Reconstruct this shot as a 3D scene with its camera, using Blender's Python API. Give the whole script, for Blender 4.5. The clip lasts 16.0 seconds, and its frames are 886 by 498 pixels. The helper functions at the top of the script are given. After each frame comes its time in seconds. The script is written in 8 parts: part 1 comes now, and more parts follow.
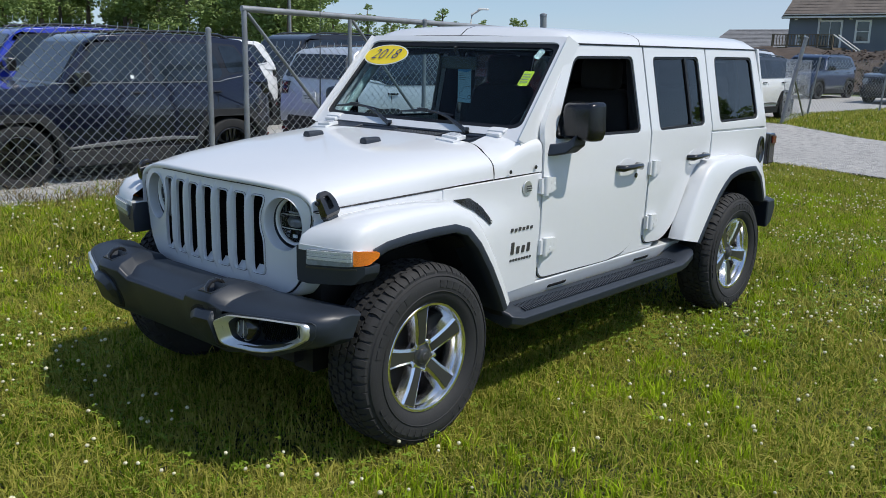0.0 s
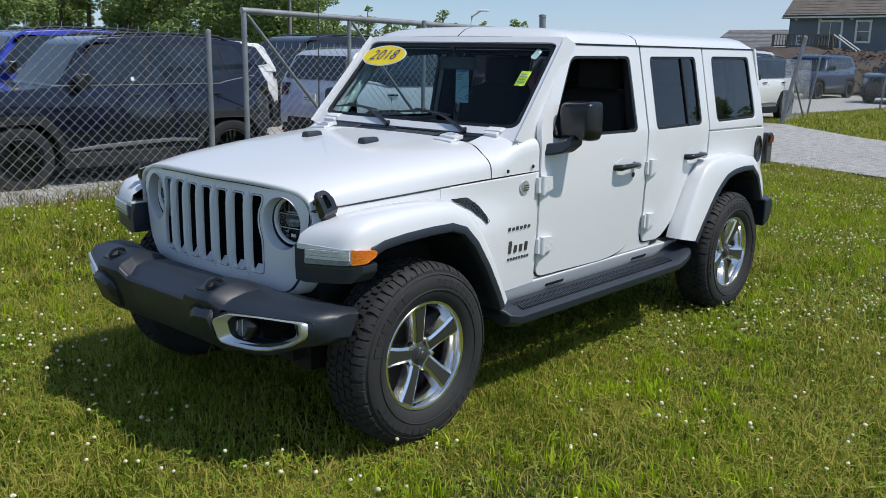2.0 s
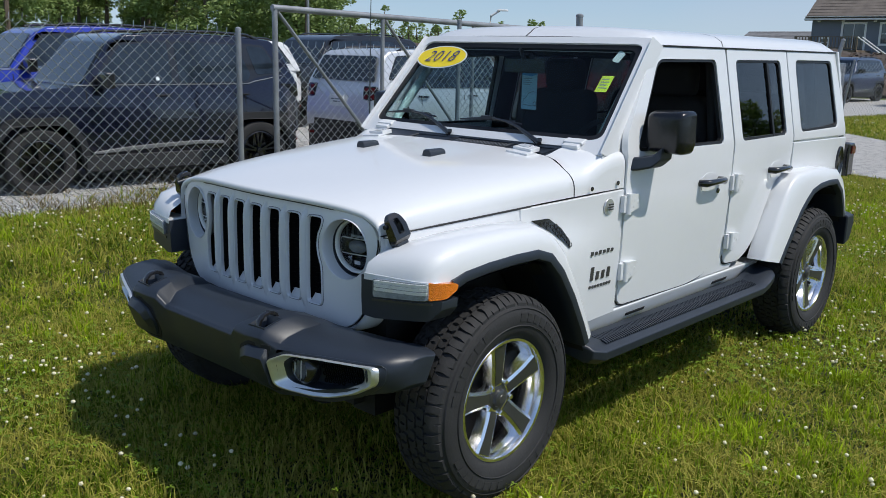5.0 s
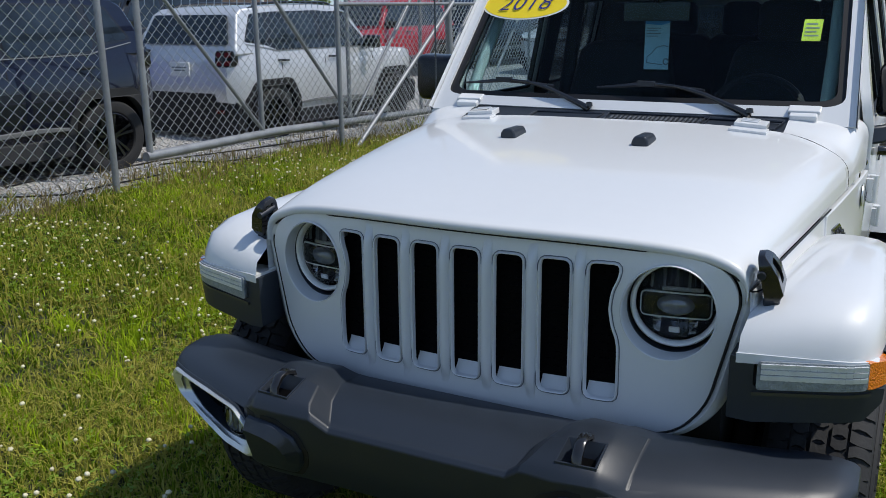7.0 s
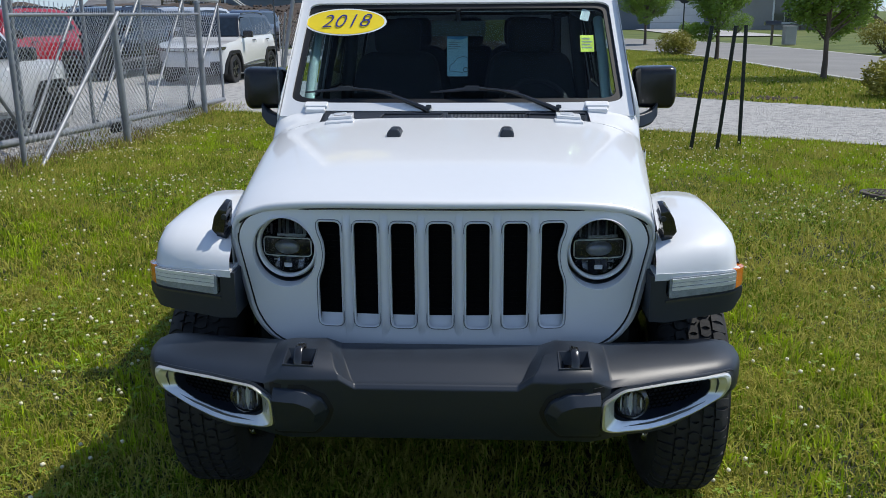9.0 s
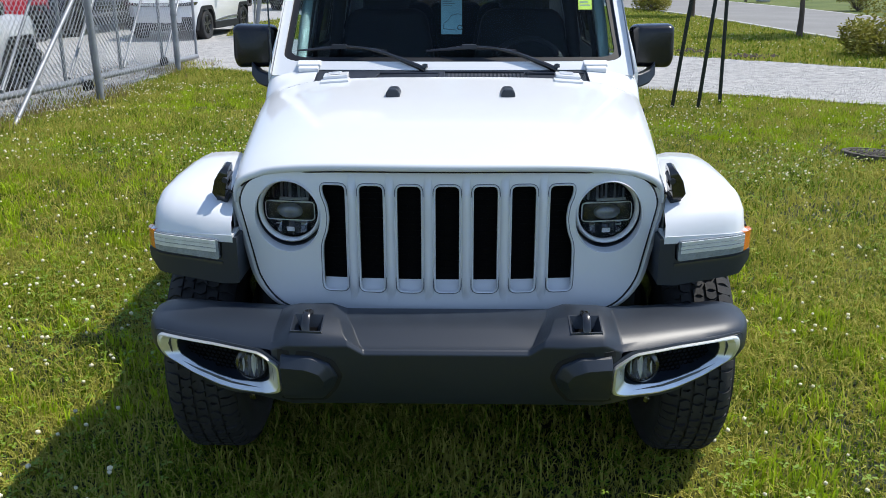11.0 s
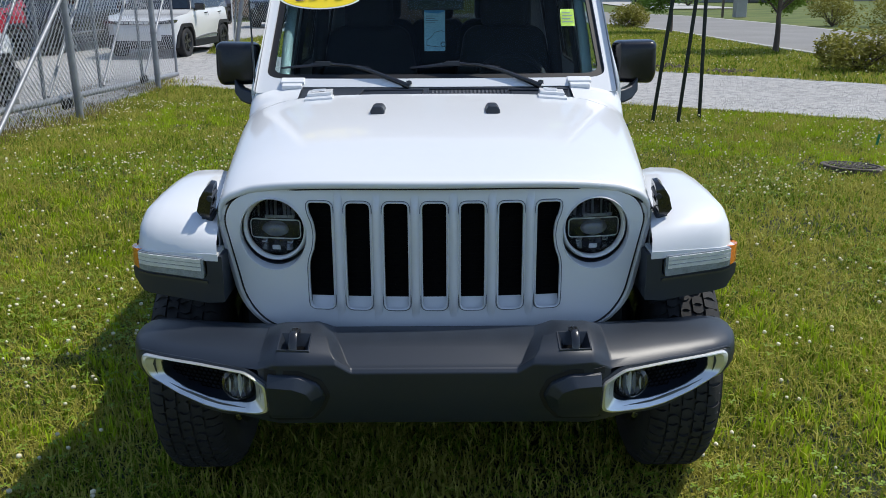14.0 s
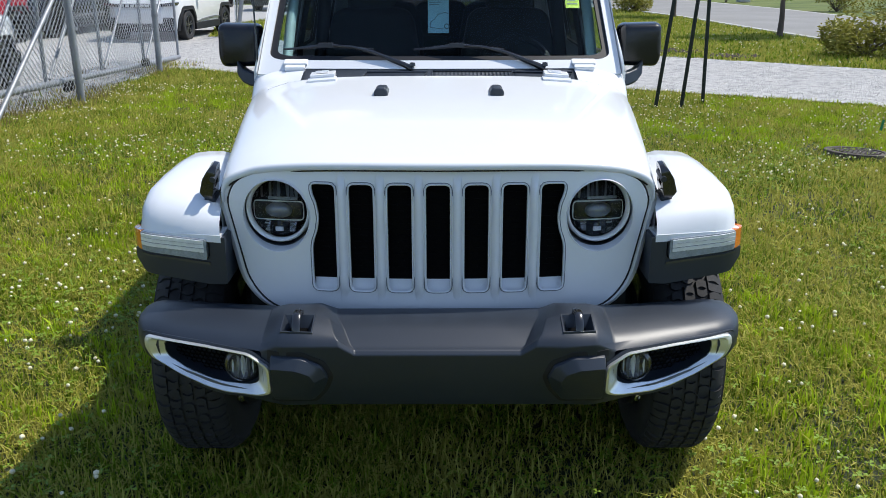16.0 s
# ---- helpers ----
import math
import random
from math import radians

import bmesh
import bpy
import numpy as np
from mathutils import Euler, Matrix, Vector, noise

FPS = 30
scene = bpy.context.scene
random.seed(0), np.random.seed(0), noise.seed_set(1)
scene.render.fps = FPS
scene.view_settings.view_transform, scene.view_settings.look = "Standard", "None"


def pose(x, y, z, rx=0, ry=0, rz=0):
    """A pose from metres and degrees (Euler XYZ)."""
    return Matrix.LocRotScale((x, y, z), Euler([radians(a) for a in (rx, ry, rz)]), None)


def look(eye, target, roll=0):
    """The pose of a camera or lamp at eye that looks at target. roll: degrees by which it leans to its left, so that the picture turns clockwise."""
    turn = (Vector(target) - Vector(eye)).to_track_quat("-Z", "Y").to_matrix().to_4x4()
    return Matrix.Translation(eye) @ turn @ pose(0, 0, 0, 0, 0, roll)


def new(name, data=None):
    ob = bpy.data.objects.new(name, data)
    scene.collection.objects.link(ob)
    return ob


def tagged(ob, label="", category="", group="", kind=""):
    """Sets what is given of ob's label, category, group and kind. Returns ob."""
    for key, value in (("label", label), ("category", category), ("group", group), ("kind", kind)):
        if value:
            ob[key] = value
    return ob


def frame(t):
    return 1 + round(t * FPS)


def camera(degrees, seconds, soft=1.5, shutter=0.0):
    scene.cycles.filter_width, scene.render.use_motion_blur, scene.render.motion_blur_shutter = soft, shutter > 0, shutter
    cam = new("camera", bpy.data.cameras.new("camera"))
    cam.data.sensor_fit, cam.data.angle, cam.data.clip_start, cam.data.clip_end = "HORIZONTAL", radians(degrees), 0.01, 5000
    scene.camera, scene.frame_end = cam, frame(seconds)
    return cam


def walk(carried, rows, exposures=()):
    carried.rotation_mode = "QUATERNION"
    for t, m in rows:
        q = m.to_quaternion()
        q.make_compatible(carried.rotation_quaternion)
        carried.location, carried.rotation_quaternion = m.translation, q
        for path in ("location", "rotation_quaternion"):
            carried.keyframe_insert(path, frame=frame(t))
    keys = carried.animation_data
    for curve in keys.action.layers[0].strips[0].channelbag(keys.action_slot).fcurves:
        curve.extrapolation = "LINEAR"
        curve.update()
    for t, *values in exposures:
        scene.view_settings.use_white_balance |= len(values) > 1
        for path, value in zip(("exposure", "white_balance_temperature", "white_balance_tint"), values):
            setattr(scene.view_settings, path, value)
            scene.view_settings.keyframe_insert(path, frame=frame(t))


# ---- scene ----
cam = camera(53.2, 16.0, 0.8)
PATH = [
    (0, (3.316, -2.557, 1.663), (2.01, -1.107, 1.226), 1.2),
    (0.5, (3.33, -2.556, 1.663), (2.023, -1.107, 1.227), 1.1),
    (1, (3.332, -2.568, 1.65), (2.024, -1.118, 1.219), 1.0),
    (1.5, (3.331, -2.561, 1.669), (2.028, -1.109, 1.231), 1.3),
    (2, (3.346, -2.566, 1.658), (2.037, -1.117, 1.224), 1.0),
    (2.5, (3.333, -2.562, 1.657), (2.027, -1.111, 1.221), 1.2),
    (3, (3.31, -2.545, 1.641), (2.004, -1.093, 1.207), 1.2),
    (3.2, (3.308, -2.545, 1.642), (2.002, -1.093, 1.208), 1.2),
    (5.3, (2.612, -2.378, 1.662), (1.281, -0.951, 1.226), 1.4),
    (5.5, (2.434, -2.367, 1.636), (1.103, -0.94, 1.198), 1.4),
    (6, (1.935, -2.291, 1.671), (0.632, -0.842, 1.222), 0.2),
    (6.5, (1.399, -2.299, 1.614), (0.302, -0.704, 1.11), 0.6),
    (7, (0.913, -2.246, 1.622), (0.006, -0.542, 1.097), -0.7),
    (7.5, (0.513, -2.26, 1.668), (-0.054, -0.432, 1.089), -0.2),
    (8, (0.223, -2.462, 1.682), (0.075, -0.582, 1.017), -1.3),
    (8.5, (0.17, -2.786, 1.663), (0.069, -0.857, 1.144), -0.4),
    (9, (0.144, -2.974, 1.672), (0.042, -1.045, 1.156), -0.4),
    (9.2, (0.138, -2.985, 1.672), (0.022, -1.057, 1.157), -0.4),
    (11.3, (0.031, -2.931, 1.677), (-0.002, -1.028, 1.065), -0.1),
    (11.5, (0.029, -2.932, 1.677), (-0.003, -1.026, 1.072), -0.1),
    (12, (0.031, -2.936, 1.677), (0.0, -1.029, 1.075), -0.2),
    (12.5, (0.025, -2.94, 1.689), (0.009, -1.027, 1.106), -0.3),
    (13, (0.027, -2.939, 1.683), (0.027, -1.02, 1.12), -0.4),
    (13.5, (0.026, -2.933, 1.68), (0.035, -1.011, 1.126), -0.4),
    (14, (0.024, -2.923, 1.677), (0.025, -1.007, 1.104), -0.3),
    (14.5, (0.026, -2.904, 1.656), (0.024, -0.997, 1.053), -0.1),
    (15, (0.022, -2.894, 1.652), (0.019, -0.988, 1.047), -0.0),
    (15.5, (0.014, -2.901, 1.655), (0.013, -0.995, 1.05), -0.1),
    (16, (0.017, -2.917, 1.666), (0.015, -1.011, 1.061), -0.1),
]
walk(cam, [(t, look(eye, target, roll)) for t, eye, target, roll in PATH],
     exposures=[(0, 0.0), (3.2, 0.0), (5.5, -0.08), (7.0, -0.12), (8.0, 0.0), (9.2, 0.1), (11.2, 0.5), (12.0, 0.45), (12.6, 0.25), (13.1, 0.18), (13.7, 0.15), (14.5, 0.33), (15.0, 0.42), (16, 0.50)])

# ---- light ----
SUN = Vector((0.57, 0.20, 1.0)).normalized()
world = bpy.data.worlds.new("sky")
scene.world = world
world.use_nodes = True
wn = world.node_tree.nodes
sky = wn.new("ShaderNodeTexSky")
sky.sky_type = "NISHITA"
sky.sun_disc = False
sky.sun_elevation = math.asin(SUN.z)
sky.sun_rotation = math.atan2(SUN.x, SUN.y)
sky.air_density, sky.dust_density, sky.ozone_density = 1.2, 0.3, 5.0
wn["Background"].inputs["Strength"].default_value = 0.128
way, lift, unit = wn.new("ShaderNodeTexCoord"), wn.new("ShaderNodeVectorMath"), wn.new("ShaderNodeVectorMath")
lift.operation, unit.operation = "ADD", "NORMALIZE"
lift.inputs[1].default_value = (0, 0, 0.08)
wl_ = world.node_tree.links
wl_.new(way.outputs["Generated"], lift.inputs[0])
wl_.new(lift.outputs[0], unit.inputs[0])
wl_.new(unit.outputs[0], sky.inputs["Vector"])
part_z, low, puffs, shape, veil, cover, hazed = (wn.new(k) for k in ("ShaderNodeSeparateXYZ", "ShaderNodeMapRange", "ShaderNodeTexNoise", "ShaderNodeMapping", "ShaderNodeMapRange", "ShaderNodeMath", "ShaderNodeMix"))
wl_.new(way.outputs["Generated"], part_z.inputs[0])
wl_.new(part_z.outputs["Z"], low.inputs["Value"])
low.inputs["From Min"].default_value, low.inputs["From Max"].default_value, low.inputs["To Min"].default_value, low.inputs["To Max"].default_value = 0.0, 0.55, 1.0, 0.25
shape.inputs["Scale"].default_value = (1.0, 1.0, 4.0)
wl_.new(way.outputs["Generated"], shape.inputs["Vector"])
wl_.new(shape.outputs["Vector"], puffs.inputs["Vector"])
puffs.inputs["Scale"].default_value, puffs.inputs["Detail"].default_value = 2.4, 6.0
wl_.new(puffs.outputs["Fac"], veil.inputs["Value"])
veil.inputs["From Min"].default_value, veil.inputs["From Max"].default_value, veil.inputs["To Min"].default_value, veil.inputs["To Max"].default_value = 0.35, 0.70, 0.12, 0.62
cover.operation = "MULTIPLY"
wl_.new(low.outputs["Result"], cover.inputs[0])
wl_.new(veil.outputs["Result"], cover.inputs[1])
hazed.data_type = "RGBA"
hazed.inputs["B"].default_value = (4.3, 4.7, 5.7, 1.0)
wl_.new(cover.outputs[0], hazed.inputs["Factor"])
wl_.new(sky.outputs["Color"], hazed.inputs["A"])
wl_.new(hazed.outputs["Result"], wn["Background"].inputs["Color"])
lamp = bpy.data.lights.new("sun", "SUN")
lamp.energy, lamp.angle, lamp.color = 3.68, radians(0.53), (1.0, 0.955, 0.875)
sun = new("sun", lamp)
sun.matrix_world = look(SUN * 60, (0, 0, 0))
scene.view_settings.exposure = 0.0

# ---- materials ----
def material(name, color, rough=0.5, metal=0.0, vary=0.12, size=3.0, fine=60.0, bump=0.0, coat=0.0, coat_rough=0.04,
             ior=1.5, island=0.0, speck=None, stretch=(1, 1, 1), through_light=0.0):
    """A surface with a broad and a fine variation of colour and relief, in metres."""
    m = bpy.data.materials.new(name)
    m.use_nodes = True
    n, l = m.node_tree.nodes, m.node_tree.links
    b = n["Principled BSDF"]
    b.inputs["Roughness"].default_value = rough
    b.inputs["Metallic"].default_value = metal
    b.inputs["Coat Weight"].default_value = coat
    b.inputs["Coat Roughness"].default_value = coat_rough
    b.inputs["IOR"].default_value = ior
    co = n.new("ShaderNodeTexCoord")
    mp = n.new("ShaderNodeMapping")
    mp.inputs["Scale"].default_value = stretch
    l.new(co.outputs["Object"], mp.inputs["Vector"])
    big, small = n.new("ShaderNodeTexNoise"), n.new("ShaderNodeTexNoise")
    big.inputs["Scale"].default_value, small.inputs["Scale"].default_value = size, fine
    big.inputs["Detail"].default_value, small.inputs["Detail"].default_value = 4, 3
    for tex in (big, small):
        l.new(mp.outputs["Vector"], tex.inputs["Vector"])
    total = n.new("ShaderNodeMath")
    total.operation = "MULTIPLY_ADD"
    l.new(small.outputs["Fac"], total.inputs[0])
    total.inputs[1].default_value = 0.5
    l.new(big.outputs["Fac"], total.inputs[2])
    if island:
        geo = n.new("ShaderNodeNewGeometry")
        add = n.new("ShaderNodeMath")
        add.operation = "MULTIPLY_ADD"
        l.new(geo.outputs["Random Per Island"], add.inputs[0])
        add.inputs[1].default_value = island
        l.new(total.outputs[0], add.inputs[2])
        total = add
    ramp = n.new("ShaderNodeValToRGB")
    c = Vector(color[:3])
    lo, hi = c * (1 - vary), c * (1 + vary)
    ramp.color_ramp.elements[0].position, ramp.color_ramp.elements[1].position = 0.45, 1.05 + island * 0.5
    ramp.color_ramp.elements[0].color = (*lo, 1)
    ramp.color_ramp.elements[1].color = (*[min(v, 0.95) for v in hi], 1)
    if speck:
        for pos, col in speck:
            e = ramp.color_ramp.elements.new(pos)
            e.color = (*col, 1)
    l.new(total.outputs[0], ramp.inputs["Fac"])
    l.new(ramp.outputs["Color"], b.inputs["Base Color"])
    if bump:
        bp = n.new("ShaderNodeBump")
        bp.inputs["Strength"].default_value = bump
        bp.inputs["Distance"].default_value = 0.01
        l.new(small.outputs["Fac"], bp.inputs["Height"])
        l.new(bp.outputs["Normal"], b.inputs["Normal"])
    if through_light:
        tr = n.new("ShaderNodeBsdfTranslucent")
        l.new(ramp.outputs["Color"], tr.inputs["Color"])
        mix = n.new("ShaderNodeMixShader")
        mix.inputs[0].default_value = through_light
        l.new(b.outputs[0], mix.inputs[1])
        l.new(tr.outputs[0], mix.inputs[2])
        l.new(mix.outputs[0], n["Material Output"].inputs["Surface"])
    return m


def glass(name, tint, rough=0.0, ior=1.45):
    m = bpy.data.materials.new(name)
    m.use_nodes = True
    b = m.node_tree.nodes["Principled BSDF"]
    b.inputs["Base Color"].default_value = (*tint, 1)
    b.inputs["Roughness"].default_value = rough
    b.inputs["IOR"].default_value = ior
    b.inputs["Transmission Weight"].default_value = 1.0
    return m


WHITE = material("white_car_paint", (0.715, 0.73, 0.745), 0.45, vary=0.015, size=1.2, fine=25, coat=0.8, coat_rough=0.085)
PLASTIC = material("black_moulded_plastic", (0.017, 0.023, 0.034), 0.43, vary=0.15, size=2.5, fine=420, bump=0.035, ior=1.52)
GLOSS = material("black_gloss_plastic", (0.012, 0.012, 0.013), 0.22, vary=0.1, coat=0.6)
CHASSIS = material("dark_chassis_steel", (0.010, 0.010, 0.011), 0.75, vary=0.3, size=4)
RUBBER = material("tyre_rubber", (0.021, 0.021, 0.022), 0.78, vary=0.25, size=6, fine=120, bump=0.15)
SEAL = material("window_rubber", (0.005, 0.005, 0.006), 0.5, vary=0.15)
POLISH = material("machined_alloy", (0.86, 0.86, 0.88), 0.20, 1.0, vary=0.04, size=8, fine=200)
GREYRIM = material("grey_painted_alloy", (0.055, 0.057, 0.06), 0.34, 0.4, vary=0.08, coat=0.5)
SATIN = material("satin_silver_trim", (0.80, 0.81, 0.80), 0.36, 0.8, vary=0.05)
CHROME = material("chrome", (0.86, 0.87, 0.88), 0.07, 1.0, vary=0.03)
RINGMETAL = material("bright_lamp_metal", (0.90, 0.91, 0.88), 0.30, 0.0, vary=0.04, coat=0.6)
# grey that stands in for edge shading round the grille slots
SLOT_SHADE = material("painted_slot_shade", (0.13, 0.145, 0.17), 0.6, vary=0.1, size=10)
# dark colour for the shade deep inside the white headlight bowl
BOWL_SHADE = material("painted_bowl_shade", (0.035, 0.042, 0.055), 0.4, vary=0.12, size=14)
LAMPGREY = material("lamp_grey_plastic", (0.030, 0.034, 0.038), 0.2, 0.2, vary=0.2, size=20, coat=1.0)
LAMPLENS = material("projector_glass", (0.20, 0.22, 0.25), 0.06, 0.3, vary=0.25, size=25, coat=1.0)
CARDBLUE = material("pale_blue_card_print", (0.36, 0.58, 0.68), 0.45, vary=0.18, size=9)
SKYCARD = material("bright_blue_card_head", (0.05, 0.30, 0.62), 0.45, vary=0.1, size=9)
DARKMESH = material("grille_mesh_black", (0.0015, 0.0015, 0.002), 0.8, vary=0.2, size=20, ior=1.2)
LAMPDARK = material("lamp_housing", (0.008, 0.009, 0.012), 0.25, 0.3, vary=0.1)
AMBER = material("amber_lens", (0.80, 0.21, 0.014), 0.18, vary=0.12, size=60, fine=220, bump=0.5, coat=0.8)
LAMPCELL = material("lamp_cells", (0.80, 0.82, 0.84), 0.30, 0.2, vary=0.1, size=30)
MIRRORCAP = material("glossy_mirror_shell", (0.008, 0.009, 0.012), 0.24, vary=0.1, size=8, fine=240, bump=0.04)
CLEARLAMP = material("clear_lamp_ribs", (0.24, 0.27, 0.29), 0.30, 0.0, vary=0.25, size=40, fine=160, bump=0.5, coat=1.0)
REDLAMP = material("red_lens", (0.13, 0.008, 0.008), 0.2, vary=0.2, size=40, coat=0.8)
BADGE = material("dark_badge_metal", (0.10, 0.10, 0.105), 0.35, 0.6, vary=0.1)
GLASS = glass("windscreen_glass", (0.48, 0.63, 0.67), 0.0, 1.18)
TINT = glass("privacy_glass", (0.16, 0.17, 0.18))
LENS = glass("lamp_lens", (0.97, 0.98, 0.98), 0.0, 1.2)
PILLARTRIM = material("grey_green_trim", (0.30, 0.38, 0.38), 0.7, vary=0.1, size=6)
CLOTH = material("dark_seat_cloth", (0.022, 0.022, 0.024), 0.85, vary=0.2, size=8, fine=300, bump=0.2)
DASH = material("dashboard_black", (0.016, 0.016, 0.018), 0.6, vary=0.15, fine=300, bump=0.1)
YELLOW = material("yellow_sticker", (0.90, 0.68, 0.02), 0.45, vary=0.04)
LIME = material("lime_paper", (0.72, 0.80, 0.06), 0.6, vary=0.05)
NAVYINK = material("navy_ink", (0.02, 0.03, 0.22), 0.5, vary=0.05)
PAPERWHITE = material("white_card", (0.75, 0.78, 0.79), 0.55, vary=0.05)
PRINT = material("grey_print", (0.16, 0.20, 0.22), 0.6, vary=0.05)
GALV = material("galvanised_steel", (0.27, 0.28, 0.295), 0.5, 0.4, vary=0.22, size=7, fine=90, bump=0.08)
WIRE = material("galvanised_wire", (0.58, 0.59, 0.60), 0.38, 0.45, vary=0.18, size=3)
GRASS = material("grass_blades", (0.172, 0.262, 0.016), 0.62, vary=0.80, size=1.6, fine=6, island=0.7, through_light=0.38, ior=1.2,
                 speck=[(0.95, (0.194, 0.286, 0.017)), (1.16, (0.362, 0.416, 0.026)), (1.40, (0.430, 0.405, 0.085))])
DRYWEED = material("dry_weed_stems", (0.17, 0.135, 0.065), 0.8, vary=0.5, size=2, fine=8, island=0.6, through_light=0.2, ior=1.2)
# dark ground colour that paints in the shade between dense grass blades
BLADE_SHADE = material("painted_blade_shade", (0.022, 0.028, 0.010), 0.95, vary=0.5, size=1.2, fine=60, bump=0.6)
BROADLEAF = material("bright_tuft_green", (0.285, 0.375, 0.017), 0.55, vary=0.45, size=0.8, fine=9, island=0.5, through_light=0.35, ior=1.2)
SOIL = material("lawn_soil", (0.092, 0.130, 0.020), 0.95, vary=0.55, size=0.5, fine=9, bump=0.6,
                speck=[(0.80, (0.102, 0.138, 0.022)), (0.97, (0.150, 0.145, 0.045))])
CLOVER = material("clover_leaves", (0.165, 0.250, 0.018), 0.6, vary=0.35, island=0.5, size=2, through_light=0.3)
IRON = material("rusty_cast_iron", (0.080, 0.066, 0.054), 0.85, vary=0.5, size=9, fine=70, bump=0.4)
FLOWER = material("clover_blossom", (0.66, 0.61, 0.44), 0.85, vary=0.45, island=0.5, size=40, fine=400, bump=0.4, through_light=0.15)
GRAVEL = material("crushed_limestone", (0.33, 0.32, 0.30), 0.92, vary=0.45, size=8.0, fine=90, bump=0.7,
                  speck=[(0.62, (0.28, 0.275, 0.265)), (0.74, (0.39, 0.38, 0.365))])
STONE = material("limestone_chips", (0.38, 0.37, 0.355), 0.9, vary=0.35, island=0.8, size=9, fine=80, bump=0.3)
ASPHALT = material("old_asphalt", (0.22, 0.215, 0.205), 0.9, vary=0.14, size=0.5, fine=70, bump=0.3)
CONCRETE = material("concrete", (0.42, 0.41, 0.39), 0.9, vary=0.15, size=1.5, fine=60, bump=0.3)
DIRT = material("turned_soil", (0.070, 0.052, 0.040), 0.97, vary=0.55, size=1.4, fine=16, bump=1.0)
BARK = material("grey_brown_bark", (0.12, 0.09, 0.07), 0.9, vary=0.35, size=8, fine=50, bump=0.7, stretch=(1, 1, 0.3))
LEAF = material("green_leaves", (0.14, 0.22, 0.030), 0.5, vary=0.45, size=1.0, fine=9, island=0.7, through_light=0.35)
WOODLEAF = material("woodland_leaves", (0.165, 0.225, 0.070), 0.6, vary=0.38, size=0.16, fine=1.5, island=0.7, through_light=0.3)
BUSHLEAF = material("golden_green_leaves", (0.19, 0.18, 0.030), 0.55, vary=0.5, size=1.5, fine=12, island=0.8, through_light=0.3)
STAKE = material("dark_green_stake", (0.016, 0.022, 0.018), 0.45, vary=0.25, size=12, metal=0.2)

# ---- building tools ----
from mathutils.geometry import tessellate_polygon


def merge(*shapes):
    v, f = [], []
    for sv, sf in shapes:
        o = len(v)
        v += [tuple(p) for p in sv]
        f += [tuple(i + o for i in face) for face in sf]
    return v, f


def moved(shape, m):
    flip = m.to_3x3().determinant() < 0
    return [tuple(m @ Vector(p)) for p in shape[0]], [tuple(reversed(f)) if flip else f for f in shape[1]]


def side(shape, s):
    """The shape as it is (s = 1) or mirrored in x (s = -1)."""
    return shape if s > 0 else ([(-x, y, z) for x, y, z in shape[0]], [tuple(reversed(f)) for f in shape[1]])


def box(c, d):
    x, y, z = c
    a, b, e = d[0] / 2, d[1] / 2, d[2] / 2
    v = [(x + i * a, y + j * b, z + k * e) for i in (-1, 1) for j in (-1, 1) for k in (-1, 1)]
    return v, [(0, 1, 3, 2), (4, 6, 7, 5), (0, 4, 5, 1), (2, 3, 7, 6), (0, 2, 6, 4), (1, 5, 7, 3)]


def grid(rows, loop=False):
    """A skin through rows of points of equal length. loop: the rows are closed rings."""
    n = len(rows[0])
    v = [tuple(p) for r in rows for p in r]
    f = []
    for i in range(len(rows) - 1):
        for j in range(n if loop else n - 1):
            k = (j + 1) % n
            f.append((i * n + j, i * n + k, (i + 1) * n + k, (i + 1) * n + j))
    return v, f


def capped(rows):
    """Closed rings, with both ends filled."""
    v, f = grid(rows, True)
    n = len(rows[0])
    f.append(tuple(reversed(range(n))))
    f.append(tuple(range((len(rows) - 1) * n, len(rows) * n)))
    return v, f


def tube(path, r, n=8):
    pts = [Vector(p) for p in path]
    rows = []
    rad = r if isinstance(r, (list, tuple)) else [r] * len(pts)
    for i, p in enumerate(pts):
        t = (pts[min(i + 1, len(pts) - 1)] - pts[max(i - 1, 0)]).normalized()
        a = Vector((0, 0, 1)) if abs(t.z) < 0.9 else Vector((0, 1, 0))
        u = t.cross(a).normalized()
        w = u.cross(t)
        rows.append([p + rad[i] * (u * math.cos(2 * math.pi * k / n) + w * math.sin(2 * math.pi * k / n)) for k in range(n)])
    return capped(rows)


def lathe(profile, n=48, closed=False):
    """Turns a profile of (radius, along x) round the x axis."""
    rows = []
    for k in range(n + 1):
        a = 2 * math.pi * (k % n) / n
        rows.append([(h, r * math.cos(a), r * math.sin(a)) for r, h in profile])
    v, f = grid(rows, closed)
    return v, f


def rounded(pts, rad, seg=5):
    """A polygon with its corners rounded; rad: one radius or one for each corner."""
    out = []
    n = len(pts)
    for i, p in enumerate(pts):
        r = rad[i] if isinstance(rad, (list, tuple)) else rad
        p = Vector(p)
        a, b = (Vector(pts[i - 1]) - p), (Vector(pts[(i + 1) % n]) - p)
        if r <= 0:
            out.append(tuple(p))
            continue
        d = min(r, a.length * 0.48, b.length * 0.48)
        s, e = p + a.normalized() * d, p + b.normalized() * d
        for k in range(seg + 1):
            t = k / seg
            out.append(tuple((1 - t) ** 2 * s + 2 * t * (1 - t) * p + t * t * e))
    return out


def circle(cx, cy, r, n=32):
    return [(cx + r * math.cos(2 * math.pi * k / n), cy + r * math.sin(2 * math.pi * k / n)) for k in range(n)]


